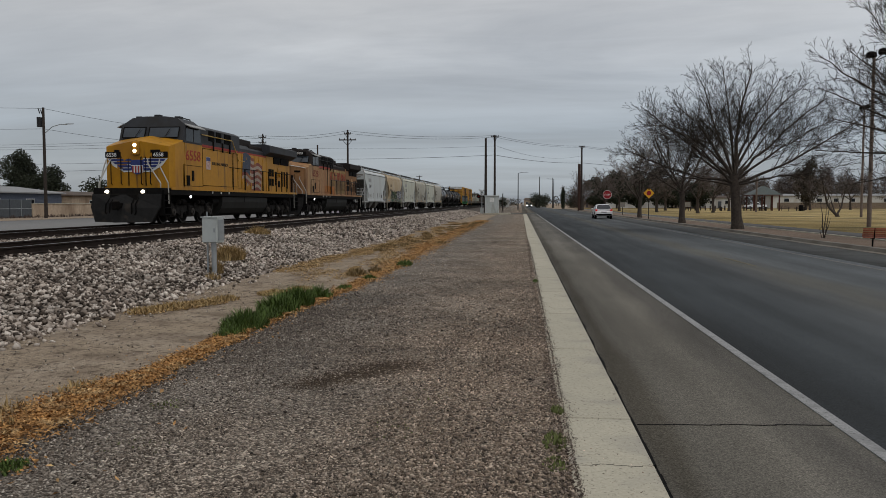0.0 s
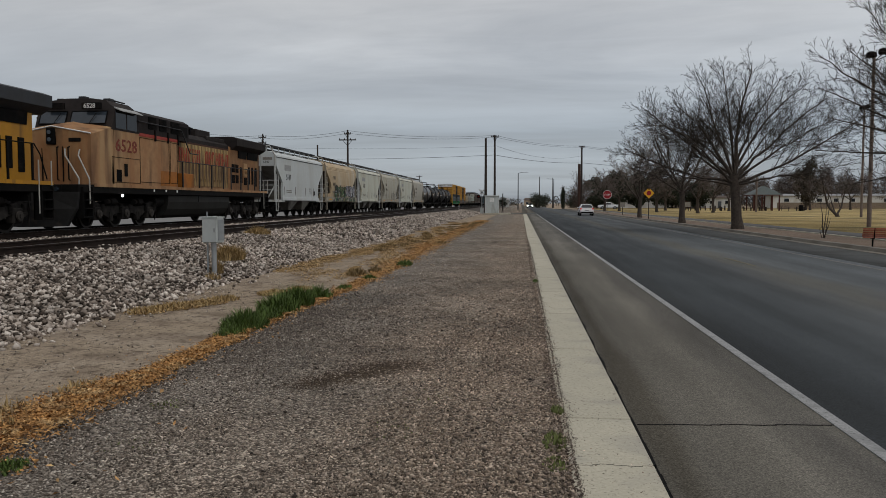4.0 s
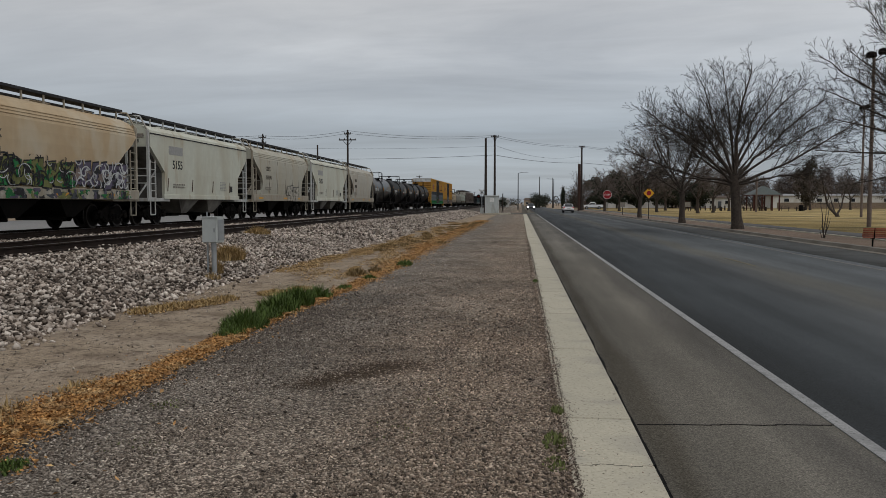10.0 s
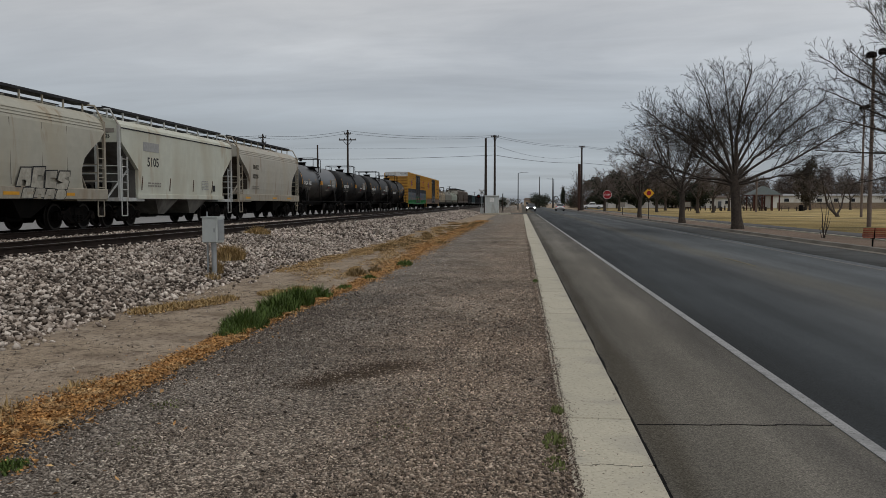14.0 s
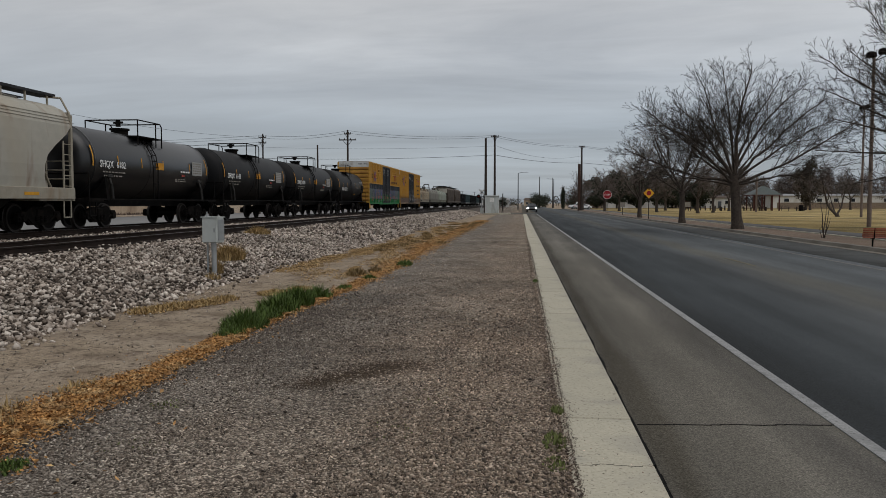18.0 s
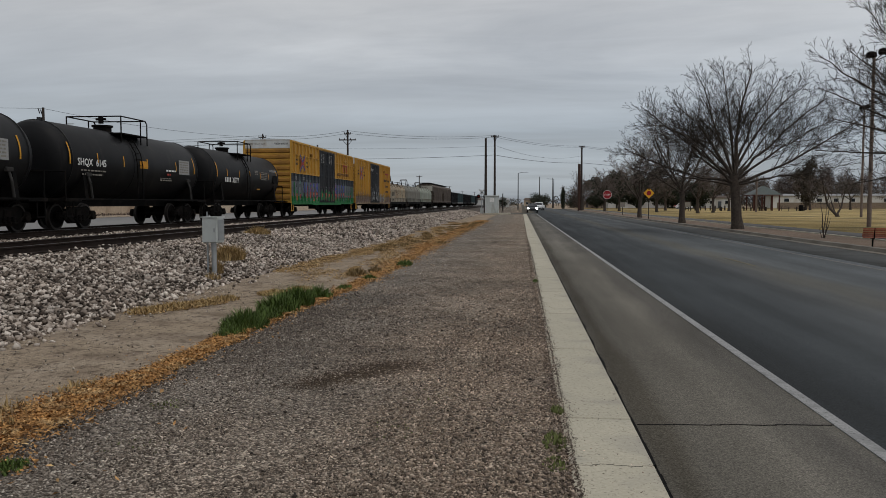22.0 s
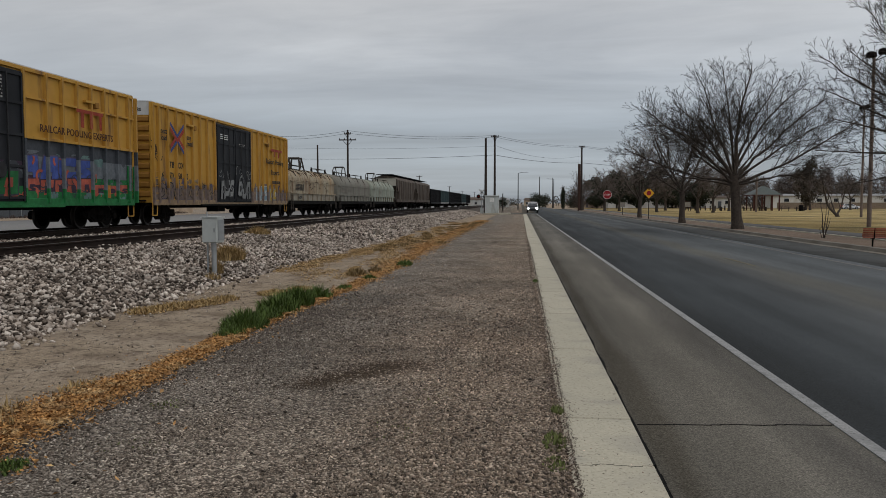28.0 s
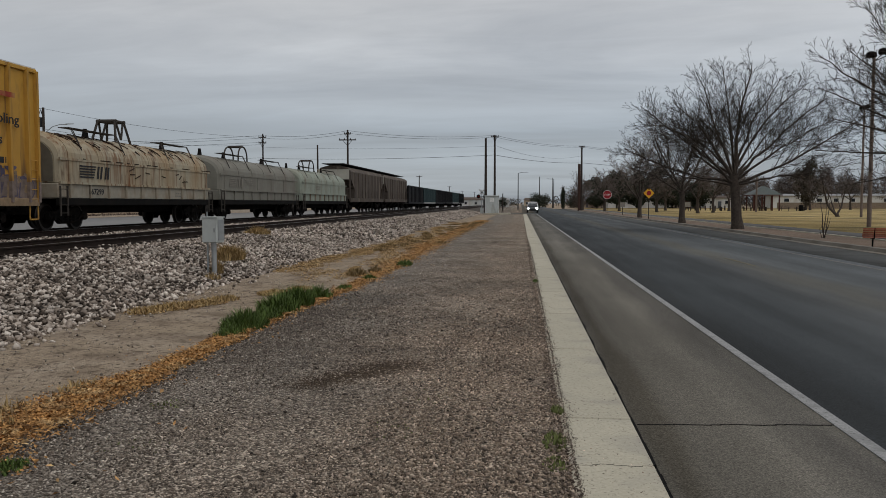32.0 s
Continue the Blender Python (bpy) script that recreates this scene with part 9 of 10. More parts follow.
crumbs("dark_stones", xs, ys, 0.010, 0.026, M["dark_pebble"], "larger dark stones lying on the gravel", "stones", 0.018)
crumbs("dark_grit", np.interp(yy, LEAF_Y, LEAF_C) + np.interp(yy, LEAF_Y, LEAF_W) * 0.5 + np.abs(rng.normal(0, 0.55, 15000)), yy, 0.005, 0.014, M["dark_pebble"], "dark damp grit along the leaf litter", "grit")
yy = 3.3 + 24 * rng.uniform(0, 1, 9000) ** 1.5
crumbs("red_grit", np.minimum(0.33, 0.31 - np.abs(rng.normal(0, 0.36, 9000))), yy, 0.004, 0.013, M["red_pebble"], "reddish brown grit along the kerb", "grit")
yy = 3.3 + 26 * rng.uniform(0, 1, 4000) ** 1.5
xs = rng.uniform(0.22, 0.338, 9000)
crumbs("kerb_bank_grit", xs, 3.3 + 30 * rng.uniform(0, 1, 9000) ** 1.6, 0.005, 0.012, M["red_pebble"], "reddish grit banked against the kerb", "grit", 0.012 + 0.034 * (xs - 0.22) / 0.118 * rng.uniform(0.5, 1.0, 9000))
crumbs("kerb_grit", 0.325 + np.abs(rng.normal(0, 0.03, 4000)) * (0.4 + np.array([abs(noise.noise((0, v * 1.1, 6))) for v in yy]) * 2.2), yy, 0.003, 0.007, M["dark_pebble"], "dark grit spilled over the kerb's edge", "grit", 0.048)
rock = part("clod", raw_mesh("clod", shapes[3] * 0.085, sf, M["dark_soil"]), None)
tagged(rock, "dark clod of earth lying on the gravel", "clod")
rock.matrix_basis = pose(-1.02, 31.8, 0.04)


# ---- posts, cabinets and signs ----
def rod_part(name, p, q, r, mat, parent, r2=None, seg=10, label=""):
    return part(name, rod(B(), p, q, r, r2, seg), mat, parent, label)


cab = empty("junction_cabinet", -6.38, 15.95, 0.08, "pale grey metal junction cabinet on a post beside the ballast", "cabinet", rz=-14)
box_part("body", (-0.20, 0.17, -0.12, 0.12, 0.70, 1.22), M["cab_paint"], cab, bevel=0.012)
door = box_part("door", (-0.19, 0.16, -0.135, -0.12, 0.71, 1.21), M["cab_paint"], cab, bevel=0.006)
box_part("latch", (0.10, 0.13, -0.15, -0.135, 0.92, 1.0), M["galv"], door)
box_part("roof_lip", (-0.215, 0.185, -0.15, 0.135, 1.22, 1.24), M["cab_paint"], cab)
box_part("side_flange", (0.17, 0.19, -0.10, 0.10, 0.75, 1.18), M["galv"], cab)
rod_part("post", (0, 0, -0.1), (0, 0, 0.70), 0.055, M["galv"], cab)
rod_part("conduit", (-0.17, 0.02, -0.1), (-0.17, 0.02, 0.72), 0.022, M["galv"], cab)
rod_part("conduit", (-0.07, 0.05, -0.1), (-0.07, 0.05, 0.72), 0.02, M["dark_metal"], cab)
rod_part("antenna", (-0.16, 0.0, 1.24), (-0.16, 0.0, 1.34), 0.012, M["galv"], cab)

bung = empty("signal_house", -4.12, 112.5, 0, "pale grey metal railway signal house on a concrete pad", "signal house")
box_part("body", (-0.95, 0.95, -1.0, 1.0, 0.2, 2.55), M["cab_paint"], bung, bevel=0.02)
box_part("roof", (-1.05, 1.05, -1.1, 1.1, 2.55, 2.68), M["cab_paint"], bung, bevel=0.02)
box_part("door", (0.05, 0.85, -1.03, -1.0, 0.3, 2.3), M["cab_paint"], bung, bevel=0.01)
box_part("notice", (-0.28, 0.35, -1.045, -1.03, 1.75, 2.3), M["white_letter"], bung)
box_part("pad", (-1.2, 2.6, -1.4, 1.4, -0.05, 0.2), M["concrete"], bung, bevel=0.02)


def crossing_signal(x, y, rz):
    s = empty("crossing_signal", x, y, 0, "railway crossing signal mast with unlit red lamps", "crossing signal", "crossing signals", rz)
    rod_part("mast", (0, 0, -0.05), (0, 0, 3.6), 0.06, M["galv"], s)
    box_part("base_box", (-0.25, 0.25, -0.2, 0.2, 0, 0.9), M["cab_paint"], s, bevel=0.02)
    rod_part("lamp_arm", (-0.55, -0.05, 2.6), (0.55, -0.05, 2.6), 0.03, M["dark_metal"], s)
    for sx in (-0.5, 0.5):
        d = rod_part("lamp_shield", (sx, -0.12, 2.6), (sx, -0.08, 2.6), 0.29, M["black"], s, seg=20)
        rod_part("lens", (sx, -0.20, 2.6), (sx, -0.12, 2.6), 0.12, M["lens_red"], d)
    for a in (45, -45):
        bm = quad_box(B(), -0.6, 0.6, -0.02, 0.02, -0.11, 0.11)
        b = part("crossbuck", bm, M["white_letter"], s)
        b.matrix_basis = pose(0, -0.09, 3.2, 0, a, 0)
    return s


M["lens_red"] = material("dark_red_lens", (0.16, 0.015, 0.012), 0.2, grain=(2, 0.1))
crossing_signal(-5.85, 118.6, 0)
crossing_signal(-20.8, 131.0, 0)


def utility_pole(x, y, h, arms=(), r=0.15, mat="pole_wood", label="dark wooden utility pole with crossarm and wires", rz=0.0, transformer=False):
    p = empty("utility_pole", x, y, 0, label, "utility pole", "utility poles", rz)
    rod_part("pole", (0, 0, -0.3), (0, 0, h), r * 1.15, M[mat], p, r * 0.75, 12)
    for z, half in arms:
        arm = box_part("crossarm", (-half, half, -0.16 - 0.06, -0.16 + 0.06, z - 0.07, z + 0.07), M["pole_wood"], p)
        br = B()
        for sx in (-1, 1):
            rod(br, (sx * half * 0.55, -0.16, z - 0.05), (0, -0.12, z - 0.75), 0.03, seg=5)
            for q in (0.35, 0.92):
                rod(br, (sx * half * q, -0.16, z + 0.05), (sx * half * q, -0.16, z + 0.27), 0.06, 0.03, seg=8)
        part("insulators", br, M["dark_metal"], arm)
    if transformer:
        rod_part("transformer", (-0.45, 0, h - 2.0), (-0.45, 0, h - 1.0), 0.26, M["dark_metal"], p, seg=14)
        rod_part("cutout", (-0.4, 0, h - 0.6), (-0.55, 0, h - 0.1), 0.05, M["dark_metal"], p)
        rod_part("cutout", (-0.2, 0.1, h - 0.7), (-0.35, 0.1, h - 0.2), 0.05, M["dark_metal"], p)
    return p


def street_arm(p, z, dx, dz, mat="galv"):
    """A curved lamp arm with a cobra-head lamp."""
    part("lamp_arm", pipe(B(), [(0, 0, z), (dx * 0.35, 0, z + dz * 0.75), (dx * 0.7, 0, z + dz), (dx, 0, z + dz * 0.98)], 0.04), M[mat], p)
    bm = B()
    loft(bm, [[(dx * (1 + s), w, z + dz + hh) for w, hh in ((-q, 0), (q, 0), (q * 0.6, 0.08), (-q * 0.6, 0.08))] for s, q in ((-0.06, 0.08), (0.1, 0.15), (0.26, 0.06))])
    part("lamp_head", bm, M[mat], p, "cobra-head street lamp")


M["stub_brown"] = material("dark_red_brown_pole", (0.065, 0.038, 0.03), 0.9, grain=(5, 0.2))
pl = utility_pole(-49.4, 78.3, 11.5, (), 0.16, "pole_wood", "dark wooden pole with street lamp and transformer", transformer=True)
street_arm(pl, 8.75, 2.6, 1.0)
utility_pole(-36.9, 111, 11.5, ((11.0, 0.55), (10.2, 0.55)), 0.13)
utility_pole(-38.2, 113, 7.0, (), 0.15, label="short dark wooden pole beside the line")
utility_pole(-34.1, 131, 11.35, (), 0.17, label="plain dark wooden pole without wires")
utility_pole(-23.2, 105, 11.4, ((10.85, 0.45), (10.05, 1.15)), 0.15)
utility_pole(-3.85, 116, 11.5, ((11.2, 0.55),), 0.16)
utility_pole(-5.25, 118, 11.2, (), 0.2, label="plain dark wooden pole beside the signal house")
pd2 = utility_pole(11.95, 160, 12.9, ((12.75, 0.6),), 0.2)
box_part("stub_pole", (-0.72, -0.21, -0.35, 0.15, -0.05, 9.4), M["stub_brown"], pd2, "thick reddish brown lower pole", 0.08)
utility_pole(-35.7, 277, 11.3, ((11.0, 1.1),), 0.2)
utility_pole(-41.3, 456, 11.3, ((11.0, 1.2),), 0.24)
utility_pole(-44.5, 600, 11.0, ((10.7, 1.4),), 0.25)
utility_pole(-40.5, 690, 11.0, ((10.7, 1.4),), 0.25)
utility_pole(6.2, 270, 10.5, (), 0.16, label="distant dark utility pole")
utility_pole(9.8, 250, 9.4, (), 0.14, label="distant dark utility pole")
utility_pole(-3.45, 150, 3.4, (), 0.12, label="short dark wooden post near the crossing")
lf = utility_pole(-0.75, 196, 9.0, (), 0.12, "dark_metal", "dark steel street lamp beside the road")
street_arm(lf, 8.9, 2.0, 0.25, "dark_metal")
lf = utility_pole(10.6, 262, 9.4, (), 0.12, "dark_metal", "distant dark steel street lamp")
street_arm(lf, 9.2, -1.8, 0.3, "dark_metal")


def wire(a, b, sag, r=0.022):
    pts = []
    for k in range(13):
        s = k / 12
        pts.append(Vector(a).lerp(Vector(b), s) - Vector((0, 0, sag * 4 * s * (1 - s))))
    acc = ([], [])
    tube(acc, pts, [r] * len(pts), 4)
    ob = part("overhead_wire", raw_mesh("overhead_wire", [tuple(v) for v in acc[0]], acc[1], M["wire"]), None)
    return tagged(ob, "thin black overhead wire strung between poles", "overhead wire", "overhead wires")


for z0, z1, z2 in ((11.25, 11.3, 11.45), (10.9, 10.95, 11.2)):
    wire((-36.9, 111, z0), (-23.2, 105, z1), 0.4)
    wire((-23.2, 105, z1), (-3.85, 116, z2), 0.5)
    wire((-3.85, 116, z2), (11.95, 160, z2 + 1.5), 0.5)
    wire((11.95, 160, z2 + 1.5), (60, 200, z2 + 1.0), 0.8)
    wire((-36.9, 111, z0), (-120, 120, z0 + 0.2), 0.8)
wire((-36.9, 111, 10.3), (-120, 116, 10.6), 0.8)
wire((-36.9, 111, 8.1), (-120, 114, 8.3), 0.8)
wire((-36.9, 111, 7.2), (-120, 114, 6.4), 0.6, 0.03)
wire((-36.9, 111, 8.0), (-3.85, 116, 8.6), 0.3, 0.03)
wire((-3.85, 116, 8.6), (11.95, 160, 9.6), 0.4, 0.035)
wire((11.95, 160, 9.6), (60, 200, 9.4), 0.6, 0.035)
wire((-36.9, 111, 9.6), (-3.85, 116, 9.9), 0.3, 0.015)
wire((-3.85, 116, 10.0), (11.95, 160, 11.0), 1.1, 0.02)
wire((-49.4, 78.3, 11.4), (-120, 60, 13.4), 0.6, 0.02)
wire((-49.4, 78.3, 11.4), (-36.9, 111, 11.0), 0.6, 0.02)
wire((-49.4, 78.3, 9.3), (-120, 70, 10.6), 0.6, 0.02)
wire((-49.4, 78.3, 9.3), (-36.9, 111, 10.0), 0.8, 0.02)


def flood_pole(x, y, h, heads):
    p = empty("floodlight_pole", x, y, 0.1, "tall reddish wooden floodlight pole on the park lawn", "floodlight pole", "floodlight poles")
    rod_part("pole", (0, 0, -0.15), (0, 0, h), 0.135, M["pole_red"], p, 0.085, 12)
    for dx, dz in heads:
        bm = B()
        loft(bm, [[(dx + q * math.cos(t), q * 0.8 * math.sin(t), h + dz + hh) for t in [2 * math.pi * k / 10 for k in range(10)]] for q, hh in ((0.12, 0.30), (0.30, 0.22), (0.33, 0.0), (0.26, -0.08))])
        part("lamp_head", bm, M["black"], p, "dark floodlight head")
        part("bracket", pipe(B(), [(0, 0, h - 0.3), (dx, 0, h + dz)], 0.03), M["black"], p)
    return p


flood_pole(21.3, 51, 10.4, ((-0.15, 0.0), (0.55, 0.2), (0.95, 0.12)))
flood_pole(35.4, 86.7, 11.3, ((-0.2, 0.0), (0.25, 0.1)))
utility_pole(40.0, 140, 6.2, (), 0.16, "pole_red", "short reddish wooden post on the lawn")


def traffic_sign(name, x, y, label, plate, size, zc, mat_plate, mat_edge, word=None):
    s = empty(name, x, y, 0.1, label, "traffic sign", "traffic signs")
    rod_part("post", (0, 0.03, -0.15), (0, 0.03, zc + size * 0.4), 0.04, M["pole_wood"], s)
    k, ph = (8, math.pi / 8) if plate == "octagon" else (4, 0.0)
    for rad, y0, m, nm in ((size / 2, 0.0, mat_edge, "plate"), (size / 2 * 0.93, -0.012, mat_plate, "face")):
        q = rad / (math.cos(math.pi / 8) if k == 8 else 1)
        part(nm, prism(B(), [(q * math.cos(ph + 2 * math.pi * i / k), zc + q * math.sin(ph + 2 * math.pi * i / k)) for i in range(k)], "y", y0 - 0.012, y0), m, s)
    if word:
        lettering(word, s, on_front(-size * 0.345, -0.027, zc - size * 0.10), size * 0.205, M["white_letter"])
    return s


M["sign_red"] = material("red_sign_sheeting", (0.30, 0.022, 0.03), 0.45, grain=(4, 0.1))
M["sign_yellow"] = material("yellow_sign_sheeting", (0.72, 0.36, 0.03), 0.45, grain=(4, 0.08))
traffic_sign("stop_sign", 12.4, 116.5, "red octagonal stop sign on a thin steel post", "octagon", 1.22, 2.72, M["sign_red"], M["white_letter"], "STOP")
ds = traffic_sign("warning_sign", 11.7, 74.5, "yellow diamond warning sign with dark round symbols", "diamond", 1.08, 2.42, M["sign_yellow"], M["black_letter"])
sym = prism(B(), [(0.22 * math.cos(2 * math.pi * i / 8 + 0.39), 2.42 + 0.22 * math.sin(2 * math.pi * i / 8 + 0.39)) for i in range(8)], "y", -0.032, -0.024)
part("symbol", sym, M["sign_red"], ds, "dark red octagon symbol")
part("symbol", prism(B(), [(-0.06, 2.72), (0.06, 2.72), (0.06, 2.86), (0.11, 2.86), (0.0, 2.97), (-0.11, 2.86), (-0.06, 2.86)], "y", -0.032, -0.024), M["black_letter"], ds, "black arrow symbol")
mk = empty("marker_post", 12.4, 98.9, 0.1, "short pale marker post with a small plate", "marker post")
rod_part("post", (0, 0, -0.1), (0, 0, 1.5), 0.04, M["pole_wood"], mk)
box_part("plate", (-0.3, 0.3, -0.06, -0.04, 1.0, 1.6), M["dim_letter"], mk)

# bench at the path
M["bench_wood"] = material("red_stained_bench_slats", (0.29, 0.085, 0.045), 0.6, grain=(10, 0.2), stain=[((0.17, 0.05, 0.03), 2, 0.3, 1)])
bench = empty("park_bench", 11.70, 27.5, 0.14, "red-brown slatted park bench on black metal legs", "bench", rz=-4)
for k in range(5):
    box_part("seat_slat", (-0.35, 1.75, -0.02 + k * 0.10, 0.06 + k * 0.10, 0.42, 0.46), M["bench_wood"], bench, bevel=0.008)
for k in range(5):
    z = 0.50 + k * 0.085
    b = part("back_slat", quad_box(B(), -0.55, 1.75, -0.10 - 0.03 * k, -0.06 - 0.03 * k, z, z + 0.07, 0.008), M["bench_wood"], bench)
bench.scale = (0.78, 0.78, 0.70)
for x in (-0.05, 1.4):
    rod_part("leg", (x, 0.15, -0.05), (x, 0.15, 0.42), 0.035, M["black"], bench)
    part("leg_bracket", pipe(B(), [(x, 0.45, 0.42), (x, -0.02, 0.40), (x - 0.02, -0.08, 0.5), (x - 0.05, -0.21, 0.92)], 0.03), M["black"], bench)

# park shelter, picnic tables and bollards
M["shelter_roof"] = material("grey_green_metal_roof", (0.085, 0.10, 0.095), 0.6, grain=(3, 0.12))
M["shelter_post"] = material("dark_red_brown_timber", (0.085, 0.035, 0.028), 0.8, grain=(4, 0.2))
sh = empty("park_shelter", 47.2, 161, 0.1, "open park shelter with grey-green hipped roof", "shelter")
rf = B()
loft(rf, [[(-3.7, -3.5, 2.95), (3.7, -3.5, 2.95), (3.7, 3.5, 2.95), (-3.7, 3.5, 2.95)], [(-0.35, -0.3, 4.55), (0.35, -0.3, 4.55), (0.35, 0.3, 4.55), (-0.35, 0.3, 4.55)]])
part("roof", rf, M["shelter_roof"], sh)
box_part("fascia", (-3.72, 3.72, -3.52, 3.52, 2.8, 2.95), M["shelter_post"], sh)
for x in (-3.1, -1.1, 1.4, 3.1):
    for y in (-2.9, 2.9):
        box_part("post", (x - 0.15, x + 0.15, y - 0.15, y + 0.15, -0.1, 2.85), M["shelter_post"], sh)
sh.scale = (0.77, 0.85, 1.06)
table = empty("picnic_table", 43.5, 158, 0.1, "dark weathered picnic table with benches", "picnic table", "picnic tables")
box_part("tabletop", (-0.9, 0.9, -0.4, 0.4, 0.72, 0.78), M["pole_wood"], table)
for y in (-0.75, 0.75):
    box_part("bench_board", (-0.9, 0.9, y - 0.14, y + 0.14, 0.42, 0.47), M["pole_wood"], table)
for x in (-0.65, 0.65):
    part("trestle", quad_box(quad_box(B(), x - 0.04, x + 0.04, -0.75, 0.75, 0.36, 0.42), x - 0.04, x + 0.04, -0.3, 0.3, -0.05, 0.72), M["pole_wood"], table)
for x, y in ((46.5, 158.5), (50.5, 158), (37.5, 156), (33, 158), (53, 157)):
    copy_thing(table, pose(x, y, 0.1, 0, 0, random.uniform(-20, 20)))
boll = tagged(part("bollard", rod(B(), (0, 0, -0.1), (0, 0, 1.0), 0.12, seg=10), M["pole_wood"]), "short dark wooden bollard on the lawn", "bollard", "bollards along the car park")
boll.matrix_basis = pose(33.0, 163.5, 0.1)
for k in range(1, 11):
    copy_thing(boll, pose(33.0 + k * 0.98, 163.5 + 0.1 * k, 0.1))
bin_ = empty("litter_bin", 52.6, 155.5, 0.1, "dark round litter bin beside the shelter", "litter bin")
rod_part("drum", (0, 0, 0), (0, 0, 1.0), 0.42, M["black"], bin_, seg=14)
rod_part("lid", (0, 0, 1.0), (0, 0, 1.2), 0.44, M["black"], bin_, 0.25, 14)
kiosk = empty("notice_board", 30.5, 150, 0.1, "pale notice board on two dark posts", "notice board")
box_part("panel", (-0.7, 0.7, -0.05, 0.05, 0.8, 1.7), M["dim_letter"], kiosk)
for x in (-0.6, 0.6):
    rod_part("post", (x, 0, -0.1), (x, 0, 1.9), 0.06, M["pole_wood"], kiosk)

# low stone wall and pale buildings behind the park
M["tan_wall"] = material("tan_block_wall", (0.47, 0.365, 0.265), 0.9, grain=(3, 0.12), stain=[((0.25, 0.18, 0.125), 0.5, 0.4, 0.4)], bump=(8, 0.3, 0.02))
M["bank"] = material("brown_stone_bank", (0.19, 0.145, 0.105), 0.95, grain=(3, 0.25), bump=(6, 0.5, 0.05))
M["white_wall"] = material("white_painted_siding", (0.58, 0.575, 0.555), 0.8, grain=(3, 0.06), stain=[((0.46, 0.44, 0.40), 0.5, 0.3, 0.4)])
M["roof_pale"] = material("pale_grey_roofing", (0.28, 0.28, 0.28), 0.8, grain=(3, 0.1))
M["roof_dark"] = material("brown_shingle_roofing", (0.11, 0.085, 0.07), 0.9, grain=(4, 0.2))
M["blue_wall"] = material("slate_blue_stucco", (0.10, 0.115, 0.15), 0.85, grain=(4, 0.1))
M["gate_grey"] = material("dark_slate_gate", (0.085, 0.095, 0.105), 0.7, grain=(4, 0.15))
park_wall = tagged(part("park_wall", loft(B(), [[(70, 225, -0.1), (70, 225.8, -0.1), (70, 225.7, 1.75), (70, 225.2, 1.75)], [(160, 230, -0.1), (160, 230.8, -0.1), (160, 230.7, 1.75), (160, 230.2, 1.75)]]), M["bank"]), "low brown stone wall behind the lawn", "wall", kind="structure")


def house(name, x, y, w, d, h, rise, wall, roof, label, windows=(), doors=(), rz=0.0):
    """A low building; windows and doors along its front (facing -y): (x, z, width, height)."""
    ho = empty(name, x, y, 0, label, "house", "", rz)
    box_part("wall", (0, w, 0, d, -0.1, h), M[wall], ho)
    rf = B()
    loft(rf, [[(-0.4, -0.4, h), (w + 0.4, -0.4, h), (w + 0.4, d + 0.4, h), (-0.4, d + 0.4, h)], [(-0.4, -0.4, h + 0.15), (w + 0.4, -0.4, h + 0.15), (w + 0.4, d + 0.4, h + 0.15), (-0.4, d + 0.4, h + 0.15)],
              [(0.6, d * 0.45, h + rise), (w - 0.6, d * 0.45, h + rise), (w - 0.6, d * 0.55, h + rise), (0.6, d * 0.55, h + rise)]])
    part("roof", rf, M[roof], ho)
    for wx, wz, ww, wh in windows:
        win = box_part("window", (wx, wx + ww, -0.06, 0.0, wz, wz + wh), M["white_letter"], ho)
        box_part("pane", (wx + 0.07, wx + ww - 0.07, -0.075, -0.06, wz + 0.07, wz + wh - 0.07), M["glass"], win)
        box_part("sill", (wx - 0.06, wx + ww + 0.06, -0.12, -0.06, wz - 0.07, wz), M["concrete"], win)
    for wx, wz, ww, wh in doors:
        dr = box_part("door", (wx, wx + ww, -0.05, 0.0, wz, wz + wh), M["gate_grey"], ho)
        box_part("handle", (wx + ww - 0.15, wx + ww - 0.10, -0.09, -0.05, wz + wh * 0.45, wz + wh * 0.5), M["galv"], dr)
    return ho


house("white_building", 73, 239, 36, 9, 3.6, 0.7, "white_wall", "roof_pale", "long low white building behind the park wall", [(3 + 4.6 * k, 1.9, 1.5, 1.1) for k in range(7)], [(8.5, 0.1, 1.0, 2.1)])
house("white_building", 114, 245, 32, 9, 3.4, 0.8, "white_wall", "roof_dark", "low white building with brown roof behind the park", [(3 + 5.2 * k, 1.6, 1.6, 1.1) for k in range(5)])
house("white_building", 55.5, 246, 9, 7, 3.1, 0.8, "white_wall", "roof_dark", "small white building behind the shelter", [(1.2, 1.3, 1.4, 1.1), (5.6, 1.3, 1.4, 1.1)], [(3.6, 0.05, 1.0, 2.1)])
house("red_shed", 49.5, 245, 4, 5, 2.9, 0.5, "shelter_post", "roof_dark", "small dark red shed behind the shelter", [], [(1.5, 0.05, 1.0, 2.0)])
house("white_building", 27, 252, 20, 8, 2.6, 0.6, "white_wall", "roof_pale", "long white building half hidden by park trees", [(2 + 4 * k, 1.2, 1.3, 1.0) for k in range(4)])
